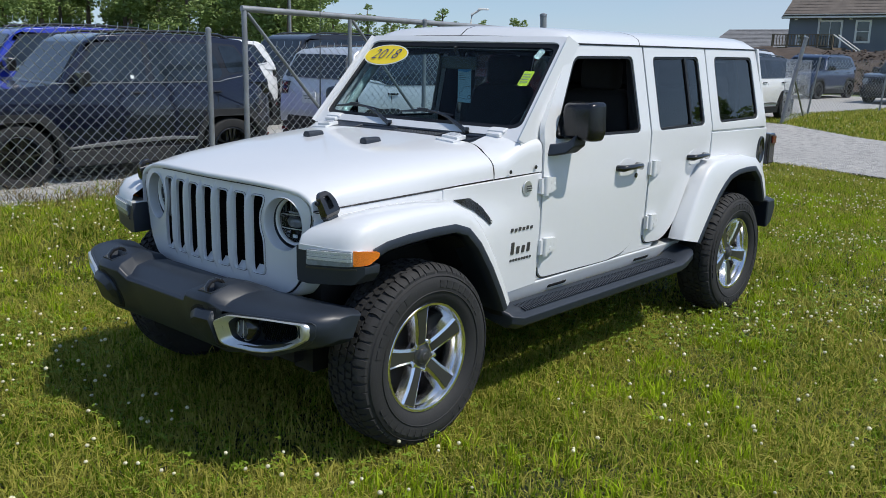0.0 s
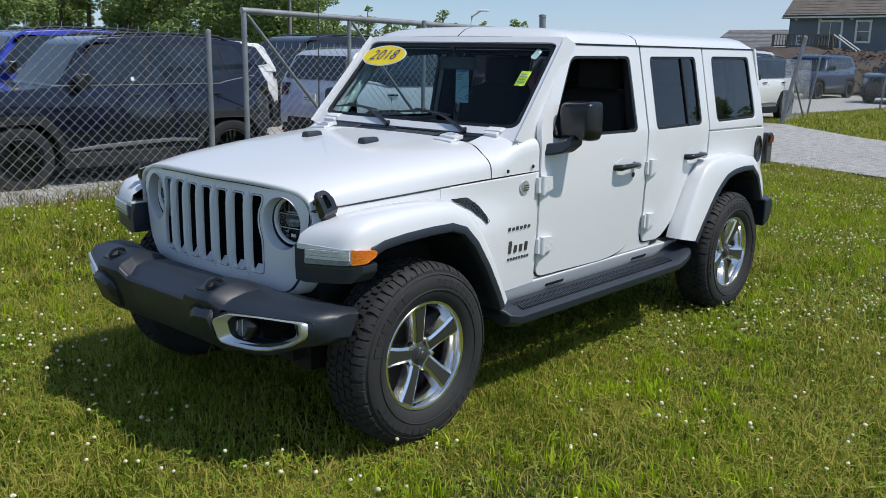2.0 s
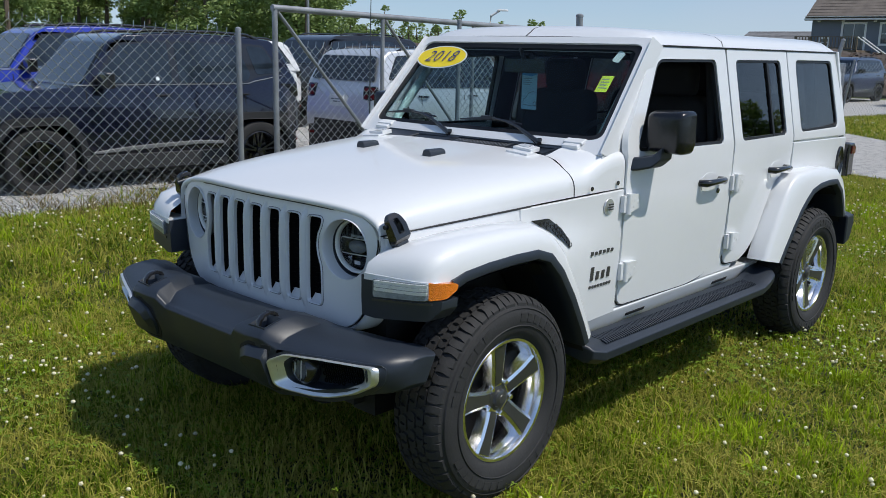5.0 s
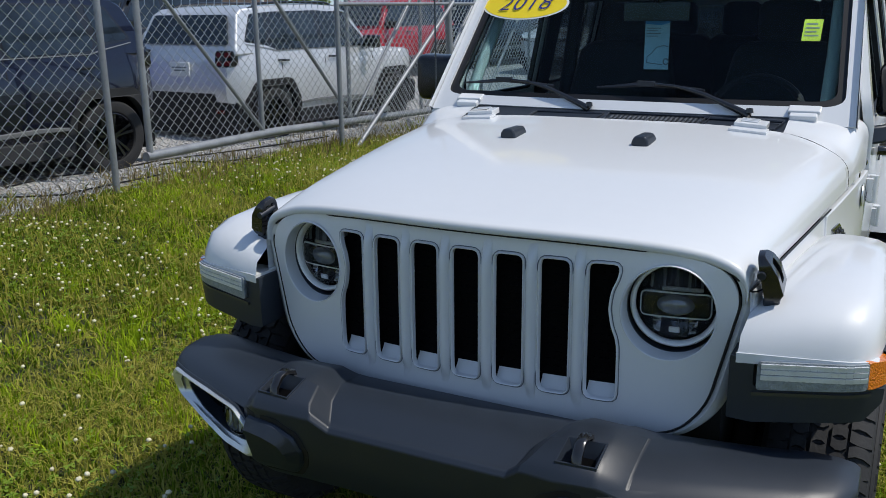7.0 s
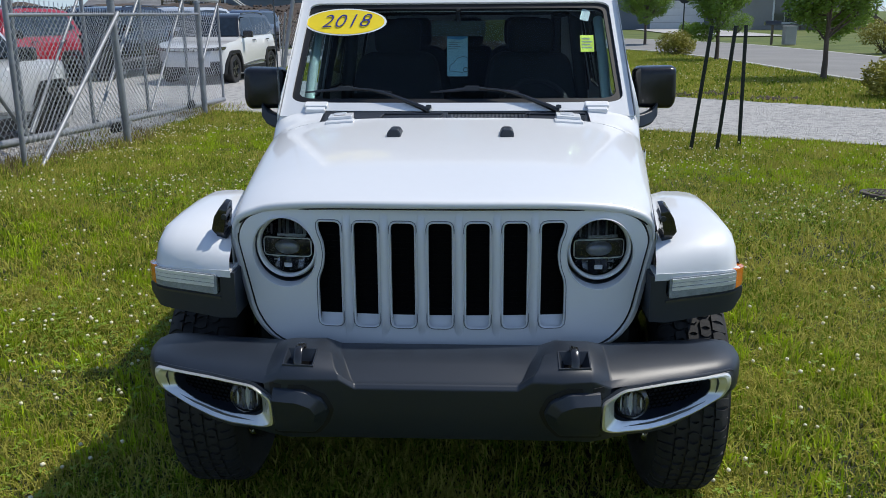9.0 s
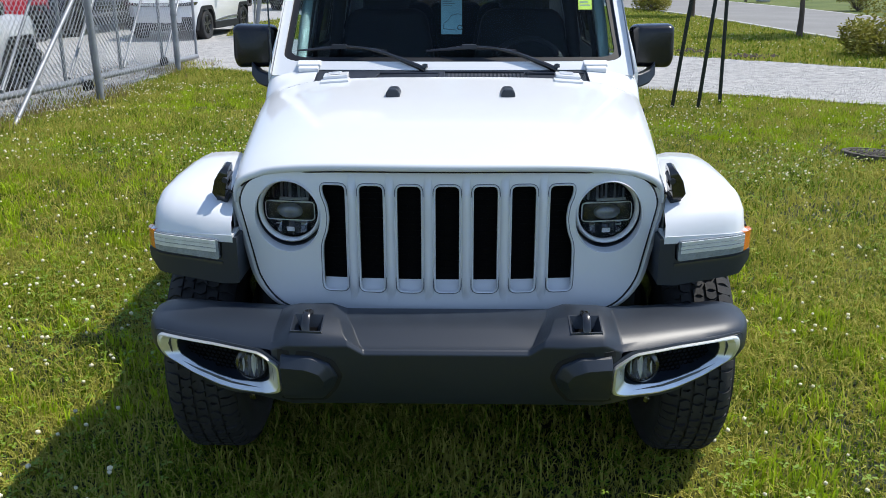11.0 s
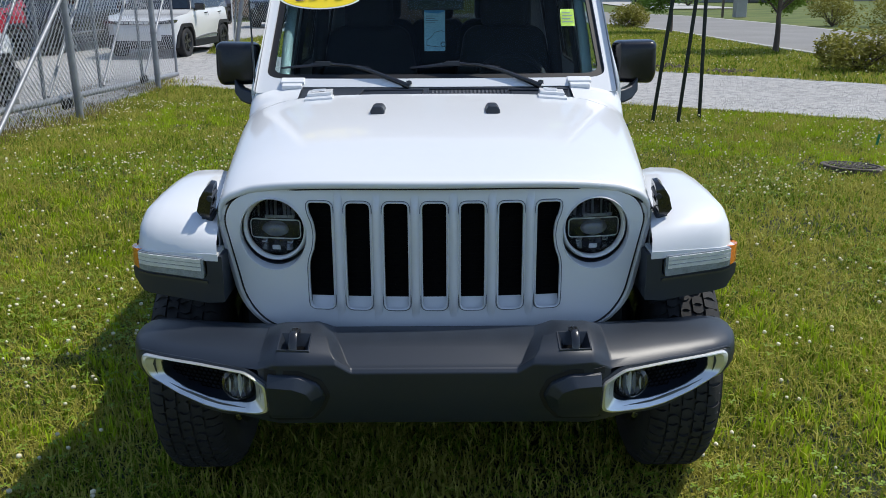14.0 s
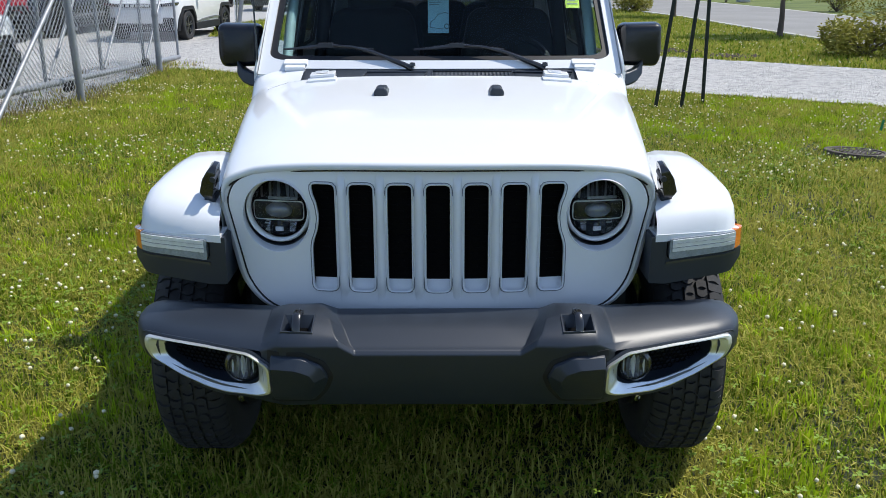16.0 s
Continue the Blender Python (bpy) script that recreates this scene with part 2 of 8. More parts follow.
def plate(outer, holes, front, back, cuts=()):
    """A sheet with holes, drawn in (u, v). front and back put a (u, v) in space. cuts: lines ('u' or 'v', value) along which it may bend."""
    loops = [outer, *holes]
    flat = [Vector((p[0], p[1], 0)) for lp in loops for p in lp]
    bm = bmesh.new()
    vs = [bm.verts.new(p) for p in flat]
    for tri in tessellate_polygon([[Vector((p[0], p[1], 0)) for p in lp] for lp in loops]):
        try:
            bm.faces.new([vs[i] for i in tri])
        except ValueError:
            pass
    bmesh.ops.remove_doubles(bm, verts=bm.verts[:], dist=1e-5)
    bmesh.ops.recalc_face_normals(bm, faces=bm.faces[:])
    for axis, value in cuts:
        no = (1, 0, 0) if axis == "u" else (0, 1, 0)
        co = (value, 0, 0) if axis == "u" else (0, value, 0)
        bmesh.ops.bisect_plane(bm, geom=bm.verts[:] + bm.edges[:] + bm.faces[:], plane_co=co, plane_no=no, dist=1e-5)
    bmesh.ops.dissolve_degenerate(bm, dist=2e-4, edges=bm.edges[:])
    bm.verts.index_update()
    uv = [(v.co.x, v.co.y) for v in bm.verts]
    n = len(uv)
    v = [tuple(front(*p)) for p in uv] + [tuple(back(*p)) for p in uv]
    f = []
    for face in bm.faces:
        ids = [q.index for q in face.verts]
        if face.normal.z < 0:
            ids.reverse()
        f.append(tuple(ids))
        f.append(tuple(i + n for i in reversed(ids)))
    for e in bm.edges:
        if len(e.link_faces) == 1:
            lp = e.link_loops[0]
            a, b = lp.vert.index, lp.link_loop_next.vert.index
            if e.link_faces[0].normal.z < 0:
                a, b = b, a
            f.append((b, a, a + n, b + n))
    bm.free()
    return v, f


def part(name, shape, mat, parent=None, label="", bevel=0.0, seg=2, smooth=40, fix=True, shadow=True):
    """Links a shape as one mesh object under a thing or a part. The shape is given in the thing's own frame."""
    me = bpy.data.meshes.new(name)
    me.from_pydata(shape[0], [], shape[1])
    if fix:
        bm = bmesh.new()
        bm.from_mesh(me)
        bmesh.ops.remove_doubles(bm, verts=bm.verts[:], dist=1e-5)
        bmesh.ops.recalc_face_normals(bm, faces=bm.faces[:])
        bm.to_mesh(me)
        bm.free()
    me.materials.append(mat)
    if smooth:
        me.polygons.foreach_set("use_smooth", [True] * len(me.polygons))
        me.set_sharp_from_angle(angle=radians(smooth))
    ob = new(name, me)
    if parent is not None:
        ob.parent = parent
    if label:
        ob["label"] = label
    if bevel:
        b = ob.modifiers.new("edge", "BEVEL")
        b.width, b.segments, b.limit_method, b.angle_limit = bevel, seg, "ANGLE", radians(32)
        b.harden_normals = True
    ob.visible_shadow = shadow
    return ob


def thing(name, label, category, group="", at=(0, 0, 0), turn=0.0):
    """An empty at a thing's base, which carries its parts."""
    ob = tagged(new(name), label, category, group)
    ob.empty_display_size = 0.2
    ob.matrix_basis = pose(*at, 0, 0, turn)
    return ob


def smooth_step(t):
    t = min(max(t, 0.0), 1.0)
    return t * t * (3 - 2 * t)


LOT_Y, LOT_Z = [-20, 3.2, 5.84, 8.5, 12, 18, 40], [0.21, 0.21, 0.14, 0.0, 0.02, 0.16, 0.22]


def rises(x, y):
    """Height of the ground: level lawn that swells to a low bank at the fence, and a gravel lot behind it."""
    lot = np.interp(y, LOT_Y, LOT_Z)
    t, u = np.clip((-2.2 - x) / 2.4, 0, 1), np.clip((-4.7 - x) / 1.0, 0, 1)
    return lot * t * t * (3 - 2 * t) * (1 - 0.25 * u * u * (3 - 2 * u))


def rise(x, y):
    return float(rises(x, y))

# ---- ground ----
gx = np.concatenate([np.array([-900, -500, -300, -180, -110, -70, -45, -30, -22]), np.linspace(-16, 14, 121), np.array([17, 21, 28, 40, 60, 90, 140, 220, 350, 600, 900])])
gy = np.concatenate([np.array([-900, -400, -150, -60, -30, -15]), np.linspace(-8, 26, 137), np.array([29, 33, 38, 45, 55, 70, 100, 150, 250, 400, 700, 1000])])
verts = []
for y in gy:
    for x in gx:
        bumpy = 0.018 * noise.noise((x * 0.55, y * 0.55, 0.3)) if -14 < x < 14 and -8 < y < 26 else 0.0
        verts.append((x, y, rise(x, y) - 0.01 + bumpy))
nx = len(gx)
faces = [(j * nx + i, j * nx + i + 1, (j + 1) * nx + i + 1, (j + 1) * nx + i) for j in range(len(gy) - 1) for i in range(nx - 1)]
# faces under the blades take the dark colour, deepening the gaps' shade
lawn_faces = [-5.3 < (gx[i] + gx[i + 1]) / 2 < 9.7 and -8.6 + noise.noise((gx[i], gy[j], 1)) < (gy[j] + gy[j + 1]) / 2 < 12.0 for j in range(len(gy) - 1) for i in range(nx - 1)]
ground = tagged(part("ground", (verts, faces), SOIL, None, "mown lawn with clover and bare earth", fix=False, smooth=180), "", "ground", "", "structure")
ground.data.materials.append(BLADE_SHADE)
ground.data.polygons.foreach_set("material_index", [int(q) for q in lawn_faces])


def sheet(name, left, right, mat, label, category, lift=0.012, ragged=0.12, cross=10, along=60):
    """A strip of ground between two edge lines with uneven borders, laid on the ground's height."""
    def at(line, t):
        ks = np.linspace(0, 1, len(line))
        return Vector((float(np.interp(t, ks, [p[0] for p in line])), float(np.interp(t, ks, [p[1] for p in line]))))
    rows = []
    for j in range(along + 1):
        t = j / along
        a, b = at(left, t), at(right, t)
        d = (b - a).normalized()
        a = a + d * ragged * (noise.noise((a.x * 1.7, a.y * 1.7, 2.0)) + 0.6 * noise.noise((a.x * 5, a.y * 5, 4.0)))
        b = b + d * ragged * (noise.noise((b.x * 1.7, b.y * 1.7, 7.0)) + 0.6 * noise.noise((b.x * 5, b.y * 5, 9.0)))
        row = []
        for i in range(cross + 1):
            p = a.lerp(b, i / cross)
            row.append((p.x, p.y, rise(p.x, p.y) + lift + 0.02 * noise.noise((p.x * 0.8, p.y * 0.8, 5.0)) * (0 < i < cross)))
        rows.append(row)
    return tagged(part(name, grid(rows), mat, None, label, fix=False, smooth=180), "", category, "", "structure")


sheet("gravel_lot", [(-4.85, -14), (-4.72, 1.0), (-4.74, 3.0), (-4.98, 6.0), (-4.95, 8.6), (-4.75, 11.5), (-4.8, 14.0), (-5.4, 18.0), (-6.2, 22.0), (-5.2, 27.0), (-5.0, 30.0), (-5.0, 36)],
      [(-34, -14), (-34, 1.0), (-34, 3.0), (-34, 6.0), (-34, 8.6), (-34, 11.5), (-34, 14), (-34, 18.0), (-34, 22.0), (-34, 27), (-34, 30), (-34, 36)], GRAVEL, "pale crushed limestone parking lot", "gravel", cross=60, along=110, lift=0.03)
NEAR_X, NEAR_Y = [-9, -4.6, -2.33, -0.38, 2.61, 4.52, 9.6], [13.2, 12.1, 11.48, 10.88, 9.70, 8.65, 5.6]
FAR_X, FAR_Y = [-9, -5.6, -4.33, -2.2, 3.66, 6.17, 9.6], [18.6, 18.1, 17.6, 17.1, 15.0, 13.05, 10.4]
sheet("gravel_drive", list(zip(NEAR_X, NEAR_Y)), list(zip(FAR_X, FAR_Y)), GRAVEL, "pale gravel drive across the lawn", "gravel drive", cross=22, along=120, lift=0.035)
ROAD_L = [(10.2, -20), (9.8, 5), (9.35, 17), (8.9, 22), (8.5, 29), (7.6, 35), (4.5, 42), (-5, 49), (-30, 56)]
ROAD_R = [(15.4, -20), (14.9, 5), (14.3, 20), (14.0, 29), (13.8, 35), (12.9, 44), (9, 53), (-2, 60), (-30, 67)]
sheet("road", ROAD_L, ROAD_R, ASPHALT, "grey asphalt side street", "road", cross=8, along=90, lift=0.05, ragged=0.02)
for nm, ln, dx in (("kerb", ROAD_L, -0.16), ("kerb", ROAD_R, 0.16)):
    pts = [(x, y) for x, y in ln]
    prof = ((0.0, -0.02), (0.0, 0.16), (0.02, 0.175), (0.15, 0.175), (0.17, 0.15), (0.17, -0.02))
    rows = []
    ks = np.linspace(0, 1, len(pts))
    for t in np.linspace(0, 1, 70):
        x, y = float(np.interp(t, ks, [p[0] for p in pts])), float(np.interp(t, ks, [p[1] for p in pts]))
        rows.append([(x + (a if dx > 0 else -a), y, z * 0.32) for a, z in prof])
    tagged(part(nm, grid(rows), CONCRETE, None, "low concrete kerb along the street", smooth=30), "", "kerb", "", "structure")

# ---- the white off-road car; its front axle stands over the origin, its nose points to -y ----
whitecar = thing("off_road_car", "white four-door off-road car with black bumper and hardtop, parked on grass", "car")


def key_lerp(keys, y):
    ys = [k[0] for k in keys]
    n = len(keys[0][1])
    return [tuple(float(np.interp(y, ys, [k[1][i][c] for k in keys])) for c in (0, 1)) for i in range(n)]


# bonnet: (y, height of the crown, half width and height of the lower edge)
BONNET = [(-0.45, 1.128, 0.634, 1.036), (-0.30, 1.153, 0.652, 1.040), (0.00, 1.194, 0.690, 1.056), (0.30, 1.226, 0.728, 1.074), (0.62, 1.250, 0.764, 1.088), (0.95, 1.272, 0.792, 1.100)]
CURVES = [np.polyfit([k[0] for k in BONNET], [k[c] for k in BONNET], 3) for c in (1, 2, 3)]
N_SEC = 30


def bonnet_edge(y):
    return float(np.polyval(CURVES[1], y)), float(np.polyval(CURVES[2], y))


def bonnet_z(x, y):
    z0, xe, ze = (float(np.polyval(c, y)) for c in CURVES)
    u = min(abs(x) / xe, 1.0)
    return ze + (z0 - ze) * (1 - u ** 3.5) ** (1 / 3.5)


def bonnet_section(y):
    """Half a section as (x, z), from the middle to the lower edge."""
    z0, xe, ze = (float(np.polyval(c, y)) for c in CURVES)
    out = []
    for k in range(N_SEC):
        a = math.pi / 2 * (k / (N_SEC - 1)) ** 1.35
        out.append((xe * math.sin(a) ** 0.571, ze + (z0 - ze) * max(math.cos(a), 0.0) ** 0.571))
    return out


def bonnet_rear(x):
    return 0.675 - 0.06 * smooth_step((abs(x) - 0.55) / 0.18)


REF = bonnet_section(0.62)
rows = []
for j in range(29):
    t = j / 28
    row = []
    for s in (-1, 1):
        half = []
        for i in range(N_SEC):
            x0 = REF[i][0]
            y1 = bonnet_rear(x0)
            y0 = -0.424 + 0.17 * min(x0, 0.66) ** 2
            y = y0 + (y1 - y0) * t
            px, pz = bonnet_section(y)[i]
            pz += (0.004 - 0.018 * min(1.0, px / 0.58) ** 2) * max(0.0, 1 - t / 0.26) ** 2
            half.append((s * px, y, pz))
        row += list(reversed(half)) if s < 0 else half[1:]
    rows.append(row)
nose = [[(x * sx, y + dy, z + dz) for x, y, z in rows[0]] for sx, dy, dz in ((0.9995, -0.007, -0.003), (0.998, -0.0115, -0.009), (0.996, -0.0125, -0.018), (0.993, -0.009, -0.023), (0.988, 0.004, -0.025), (0.985, 0.030, -0.025))]
tail = [[(x * 0.998, y + 0.004, z - 0.02) for x, y, z in rows[-1]]]
bonnet = part("bonnet", grid(list(reversed(nose)) + rows + tail), WHITE, whitecar, smooth=60)

rows0 = [q for q in rows[0] if abs(q[0]) < 0.632]
part("bonnet_seal", tube([(x * 0.988, y + 0.003, z - 0.0268) for x, y, z in rows0], 0.0032, 6), SEAL, whitecar, "dark gap under the bonnet lip")

# scuttle behind the bonnet, up to the windscreen's foot
for s in (1, -1):
    rows = []
    for f in np.linspace(0, 1, 18):
        row = []
        for u in np.linspace(0, 1, 16):
            # from the scuttle out to the side; the shoulder gets squarer towards the windscreen
            y0 = bonnet_rear(0.56 + 0.20 * min(1.0, 1.6 * u)) + 0.007
            y = y0 + (0.953 - y0) * f
            t = smooth_step((y - 0.68) / 0.22)
            n = 3.5 + 4.5 * t
            z0_, xe, ze = (float(np.polyval(c, y)) for c in CURVES)
            a0 = math.asin((0.56 / xe) ** (n / 2))
            a = a0 + (math.pi / 2 - a0) * u
            row.append((s * xe * math.sin(a) ** (2 / n), y, ze - 0.001 + (z0_ + 0.010 * t - ze) * max(math.cos(a), 0.0) ** (2 / n)))
        rows.append(row)
    part("scuttle_corner", grid(rows), WHITE, whitecar, smooth=60)
rows = [[(x, y, z) for x in np.linspace(-0.61, 0.61, 13)] for y, z in ((0.66, 1.224), (0.685, 1.226), (0.74, 1.234), (0.79, 1.249), (0.83, 1.266), (0.86, 1.285))]
scuttle = part("scuttle_panel", grid([[(x, y, z + 0.012 * (1 - (x / 0.62) ** 2)) for x, y, z in r] for r in rows]), PLASTIC, whitecar, "black cowl panel under the windscreen")
slats = [moved(box((0, 0, 0), (0.008, 0.075, 0.010)), pose(-0.012 + k * 0.0158, 0.742, 1.248, 10, 0, 0)) for k in range(20)]
part("cowl_vent", merge(*slats), GREYRIM, scuttle, "row of cowl vent slats")
part("cowl_rim", merge(tube([(-0.03, 0.695, 1.243), (0.31, 0.695, 1.242), (0.315, 0.785, 1.262), (-0.03, 0.785, 1.263), (-0.03, 0.695, 1.243)], 0.004, 6),
                       *[tube([(c - 0.15, 0.70, 1.240), (c + 0.10, 0.70, 1.240), (c + 0.12, 0.78, 1.258), (c - 0.13, 0.78, 1.258), (c - 0.15, 0.70, 1.240)], 0.005, 6) for c in (-0.17, 0.43)]), PLASTIC, scuttle)
for s in (1, -1):
    # bonnet rests, windscreen hinges, hinge covers, washer plates
    part("bonnet_rest", capped([[(s * 0.211 + dx * w, 0.355 + dy, bonnet_z(0.211, 0.36) + dz) for dx, dy in ((-0.023, -0.050), (0.023, -0.050), (0.023, 0.050), (-0.023, 0.050))]
                                    for w, dz in ((1.15, -0.01), (1.1, 0.008), (0.75, 0.024))]), PLASTIC, whitecar, "black rubber rest on the bonnet", bevel=0.008)
    m = Matrix.Translation((s * 0.60, 0.815, 1.272)) @ Euler((radians(20), 0, 0)).to_matrix().to_4x4()
    part("windscreen_hinge", merge(moved(box((0, 0, 0), (0.085, 0.035, 0.022)), m), moved(box((0, 0.03, 0.010), (0.10, 0.045, 0.014)), m)
                                   ), WHITE, whitecar, bevel=0.005)
    m = Matrix.Translation((s * 0.465, 0.655, bonnet_z(0.465, 0.655) + 0.006)) @ Euler((radians(6), radians(4 * s), 0)).to_matrix().to_4x4()
    part("bonnet_hinge", merge(moved(box((0, 0.015, 0.006), (0.098, 0.065, 0.020)), m), moved(box((0.0, -0.03, -0.001), (0.115, 0.05, 0.010)), m), *[moved(box((-0.005, 0.005 + 0.017 * k, 0.018), (0.055, 0.006, 0.005)), m) for k in range(3)]), WHITE, whitecar, bevel=0.004)

# grille
def grille_y(x, z):
    return -0.422 + 0.17 * x * x + 0.30 * max(0.0, z - 1.0) ** 1.4 + 0.05 * max(0.0, 0.80 - z)


def slot(cx, s):
    w, zt, zb = 0.036, 1.066, 0.740
    if s == 0:
        return rounded([(cx - w, zb), (cx + w, zb), (cx + w, zt), (cx - w, zt)], 0.018, 4)
    pts = [(-w, zb), (w, zb), (w, 0.865), (w - 0.003, 0.890), (w - 0.016, 0.925), (w - 0.022, 0.965), (w - 0.017, 1.005), (w - 0.004, 1.036), (w, zt), (-w, zt)]
    pts = [(cx + s * a, b) for a, b in pts]
    if s < 0:
        pts.reverse()
    rr = [0.018 if abs(p[1] - zt) < 1e-6 or abs(p[1] - zb) < 1e-6 else 0.012 for p in pts]
    return rounded(pts, rr, 3)


SLOTS = [-0.339 + 0.113 * k for k in range(7)]
outline = rounded([(-0.50, 0.672), (0.50, 0.672), (0.572, 0.75), (0.630, 1.010), (0.603, 1.066), (0.52, 1.097), (0.25, 1.114), (-0.25, 1.114), (-0.52, 1.097), (-0.603, 1.066), (-0.630, 1.010), (-0.572, 0.75)],
                  [0.05, 0.05, 0.06, 0.03, 0.03, 0.03, 0.03, 0.03, 0.03, 0.03, 0.03, 0.06], 5)
holes = [slot(c, -1 if i == 0 else 1 if i == 6 else 0) for i, c in enumerate(SLOTS)] + [[(s * 0.482 + 0.104 * math.cos(a), 0.964 + 0.110 * math.sin(a)) for a in np.linspace(0, 2 * math.pi, 45)[:-1]] for s in (-1, 1)]
cuts = [("v", z) for z in (0.80, 0.9, 1.0, 1.03, 1.06, 1.085)] + [("u", x) for x in np.linspace(-0.55, 0.55, 12)]
grille = part("grille", plate(outline, holes, lambda x, z: (x, grille_y(x, z), z), lambda x, z: (x, grille_y(x, z) + 0.012, z), cuts), WHITE, whitecar,
              "white seven-slot grille panel", smooth=30)
# a thin lip in each slot, shade drawn round it as a grey line, and a sill at its foot
for i, c in enumerate(SLOTS):
    h = slot(c, -1 if i == 0 else 1 if i == 6 else 0)
    def ring(out, d):
        """The slot's outline moved outwards by out and inwards to the car by d."""
        line = []
        for k, p in enumerate(h):
            e = Vector(h[(k + 1) % len(h)]) - Vector(h[k - 1])
            x, z = p[0] + e.y / e.length * out, p[1] - e.x / e.length * out
            line.append((x, grille_y(x, z) + d, z))
        return line
    rim = part("slot_rim", grid([ring(0.0052, 0.004), ring(0.0042, -0.0030), ring(0.0022, -0.0062), ring(-0.0002, -0.0045), ring(-0.0014, 0.008)], True), WHITE, grille, smooth=50)
    # a thin grey tube draws the edge shading; the panel itself isn't cut
    edging = ring(0.0060, -0.0005)
    part("slot_shade_line", tube(edging + edging[:1], 0.0012, 5), SLOT_SHADE, rim, "thin grey line painting the shade round a slot")
    sill = [[(c + dx, grille_y(c + dx, z) + dy, z) for dx in (-0.036, -0.012, 0.012, 0.036)] for dy, z in ((0.0, 0.739), (0.012, 0.742), (0.030, 0.762), (0.033, 0.768))]
    part("slot_sill", grid(sill), WHITE, rim, "white sill at the foot of a slot")
# rounded bars between the slots, which fade into the panel above and below
for k in range(8):
    c = -0.3955 + 0.113 * k
    if k in (0, 7):
        continue
    rows = []
    for z in np.concatenate([np.linspace(0.700, 0.760, 7), np.linspace(0.80, 1.02, 7), np.linspace(1.045, 1.098, 7)]):
        up = 0.0185 * smooth_step((z - 0.708) / 0.065) * smooth_step((1.098 - z) / 0.050)
        w = 0.0130
        rows.append([(c + w * math.sin(a), grille_y(c, z) + 0.0012 - (up + 0.001) * math.cos(a) ** 1.5, z) for a in np.linspace(-math.pi / 2, math.pi / 2, 9)])
    part("grille_bar", grid(rows), WHITE, grille, "rounded white bar between two slots", smooth=70)
part("grille_mesh", merge(grid([[(x, grille_y(x, z) + 0.034, z) for x in np.linspace(-0.376, 0.376, 9)] for z in np.linspace(0.70, 1.09, 9)])), DARKMESH, grille, "black mesh behind the slots")
wires = []
for c in SLOTS:
    for k in range(16):
        z = 0.790 + k * 0.0190
        for dx in (-0.017, 0.017) if k % 2 else (-0.034, 0.0, 0.034):
            if abs(c + dx) < 0.36:
                wires.append(box((c + dx, grille_y(c, z) + 0.031, z), (0.022, 0.006, 0.004)))
tagged(part("grille_honeycomb", merge(*wires), DARKMESH, grille), kind="stuff")
# black box added behind the slots to stop light leaking through
part("grille_light_block", box((0, -0.27, 0.88), (0.75, 0.10, 0.42)), CHASSIS, whitecar)
# white shell round the grille: the outer edge of the nose
shell = []
for off, dy in ((0.006, 0.004), (0.016, 0.0), (0.030, 0.010), (0.040, 0.045), (0.042, 0.11)):
    row = []
    for x, z in outline:
        d = Vector((x, (z - 0.9) * 1.2)).normalized()
        px, pz = x + d.x * off, z + d.y * off * 0.8
        if z > 1.03:
            pz = min(pz, bonnet_z(px, -0.40) - 0.029)
        row.append((px, grille_y(x, z) + 0.006 + dy, pz))
    shell.append(row)
part("grille_surround", grid(shell, True), WHITE, whitecar, smooth=50)
gap = [(x + 0.003 * (1 if x > 0 else -1), grille_y(x, z) + 0.002, z + (0.003 if z > 0.9 else -0.003)) for x, z in outline]
n_top = [k for k, q in enumerate(gap) if q[2] > 1.02]
part("grille_gap", tube(gap[n_top[-1] + 1:] + gap[:n_top[0]], 0.0024, 6), SEAL, grille, "dark gap round the grille")

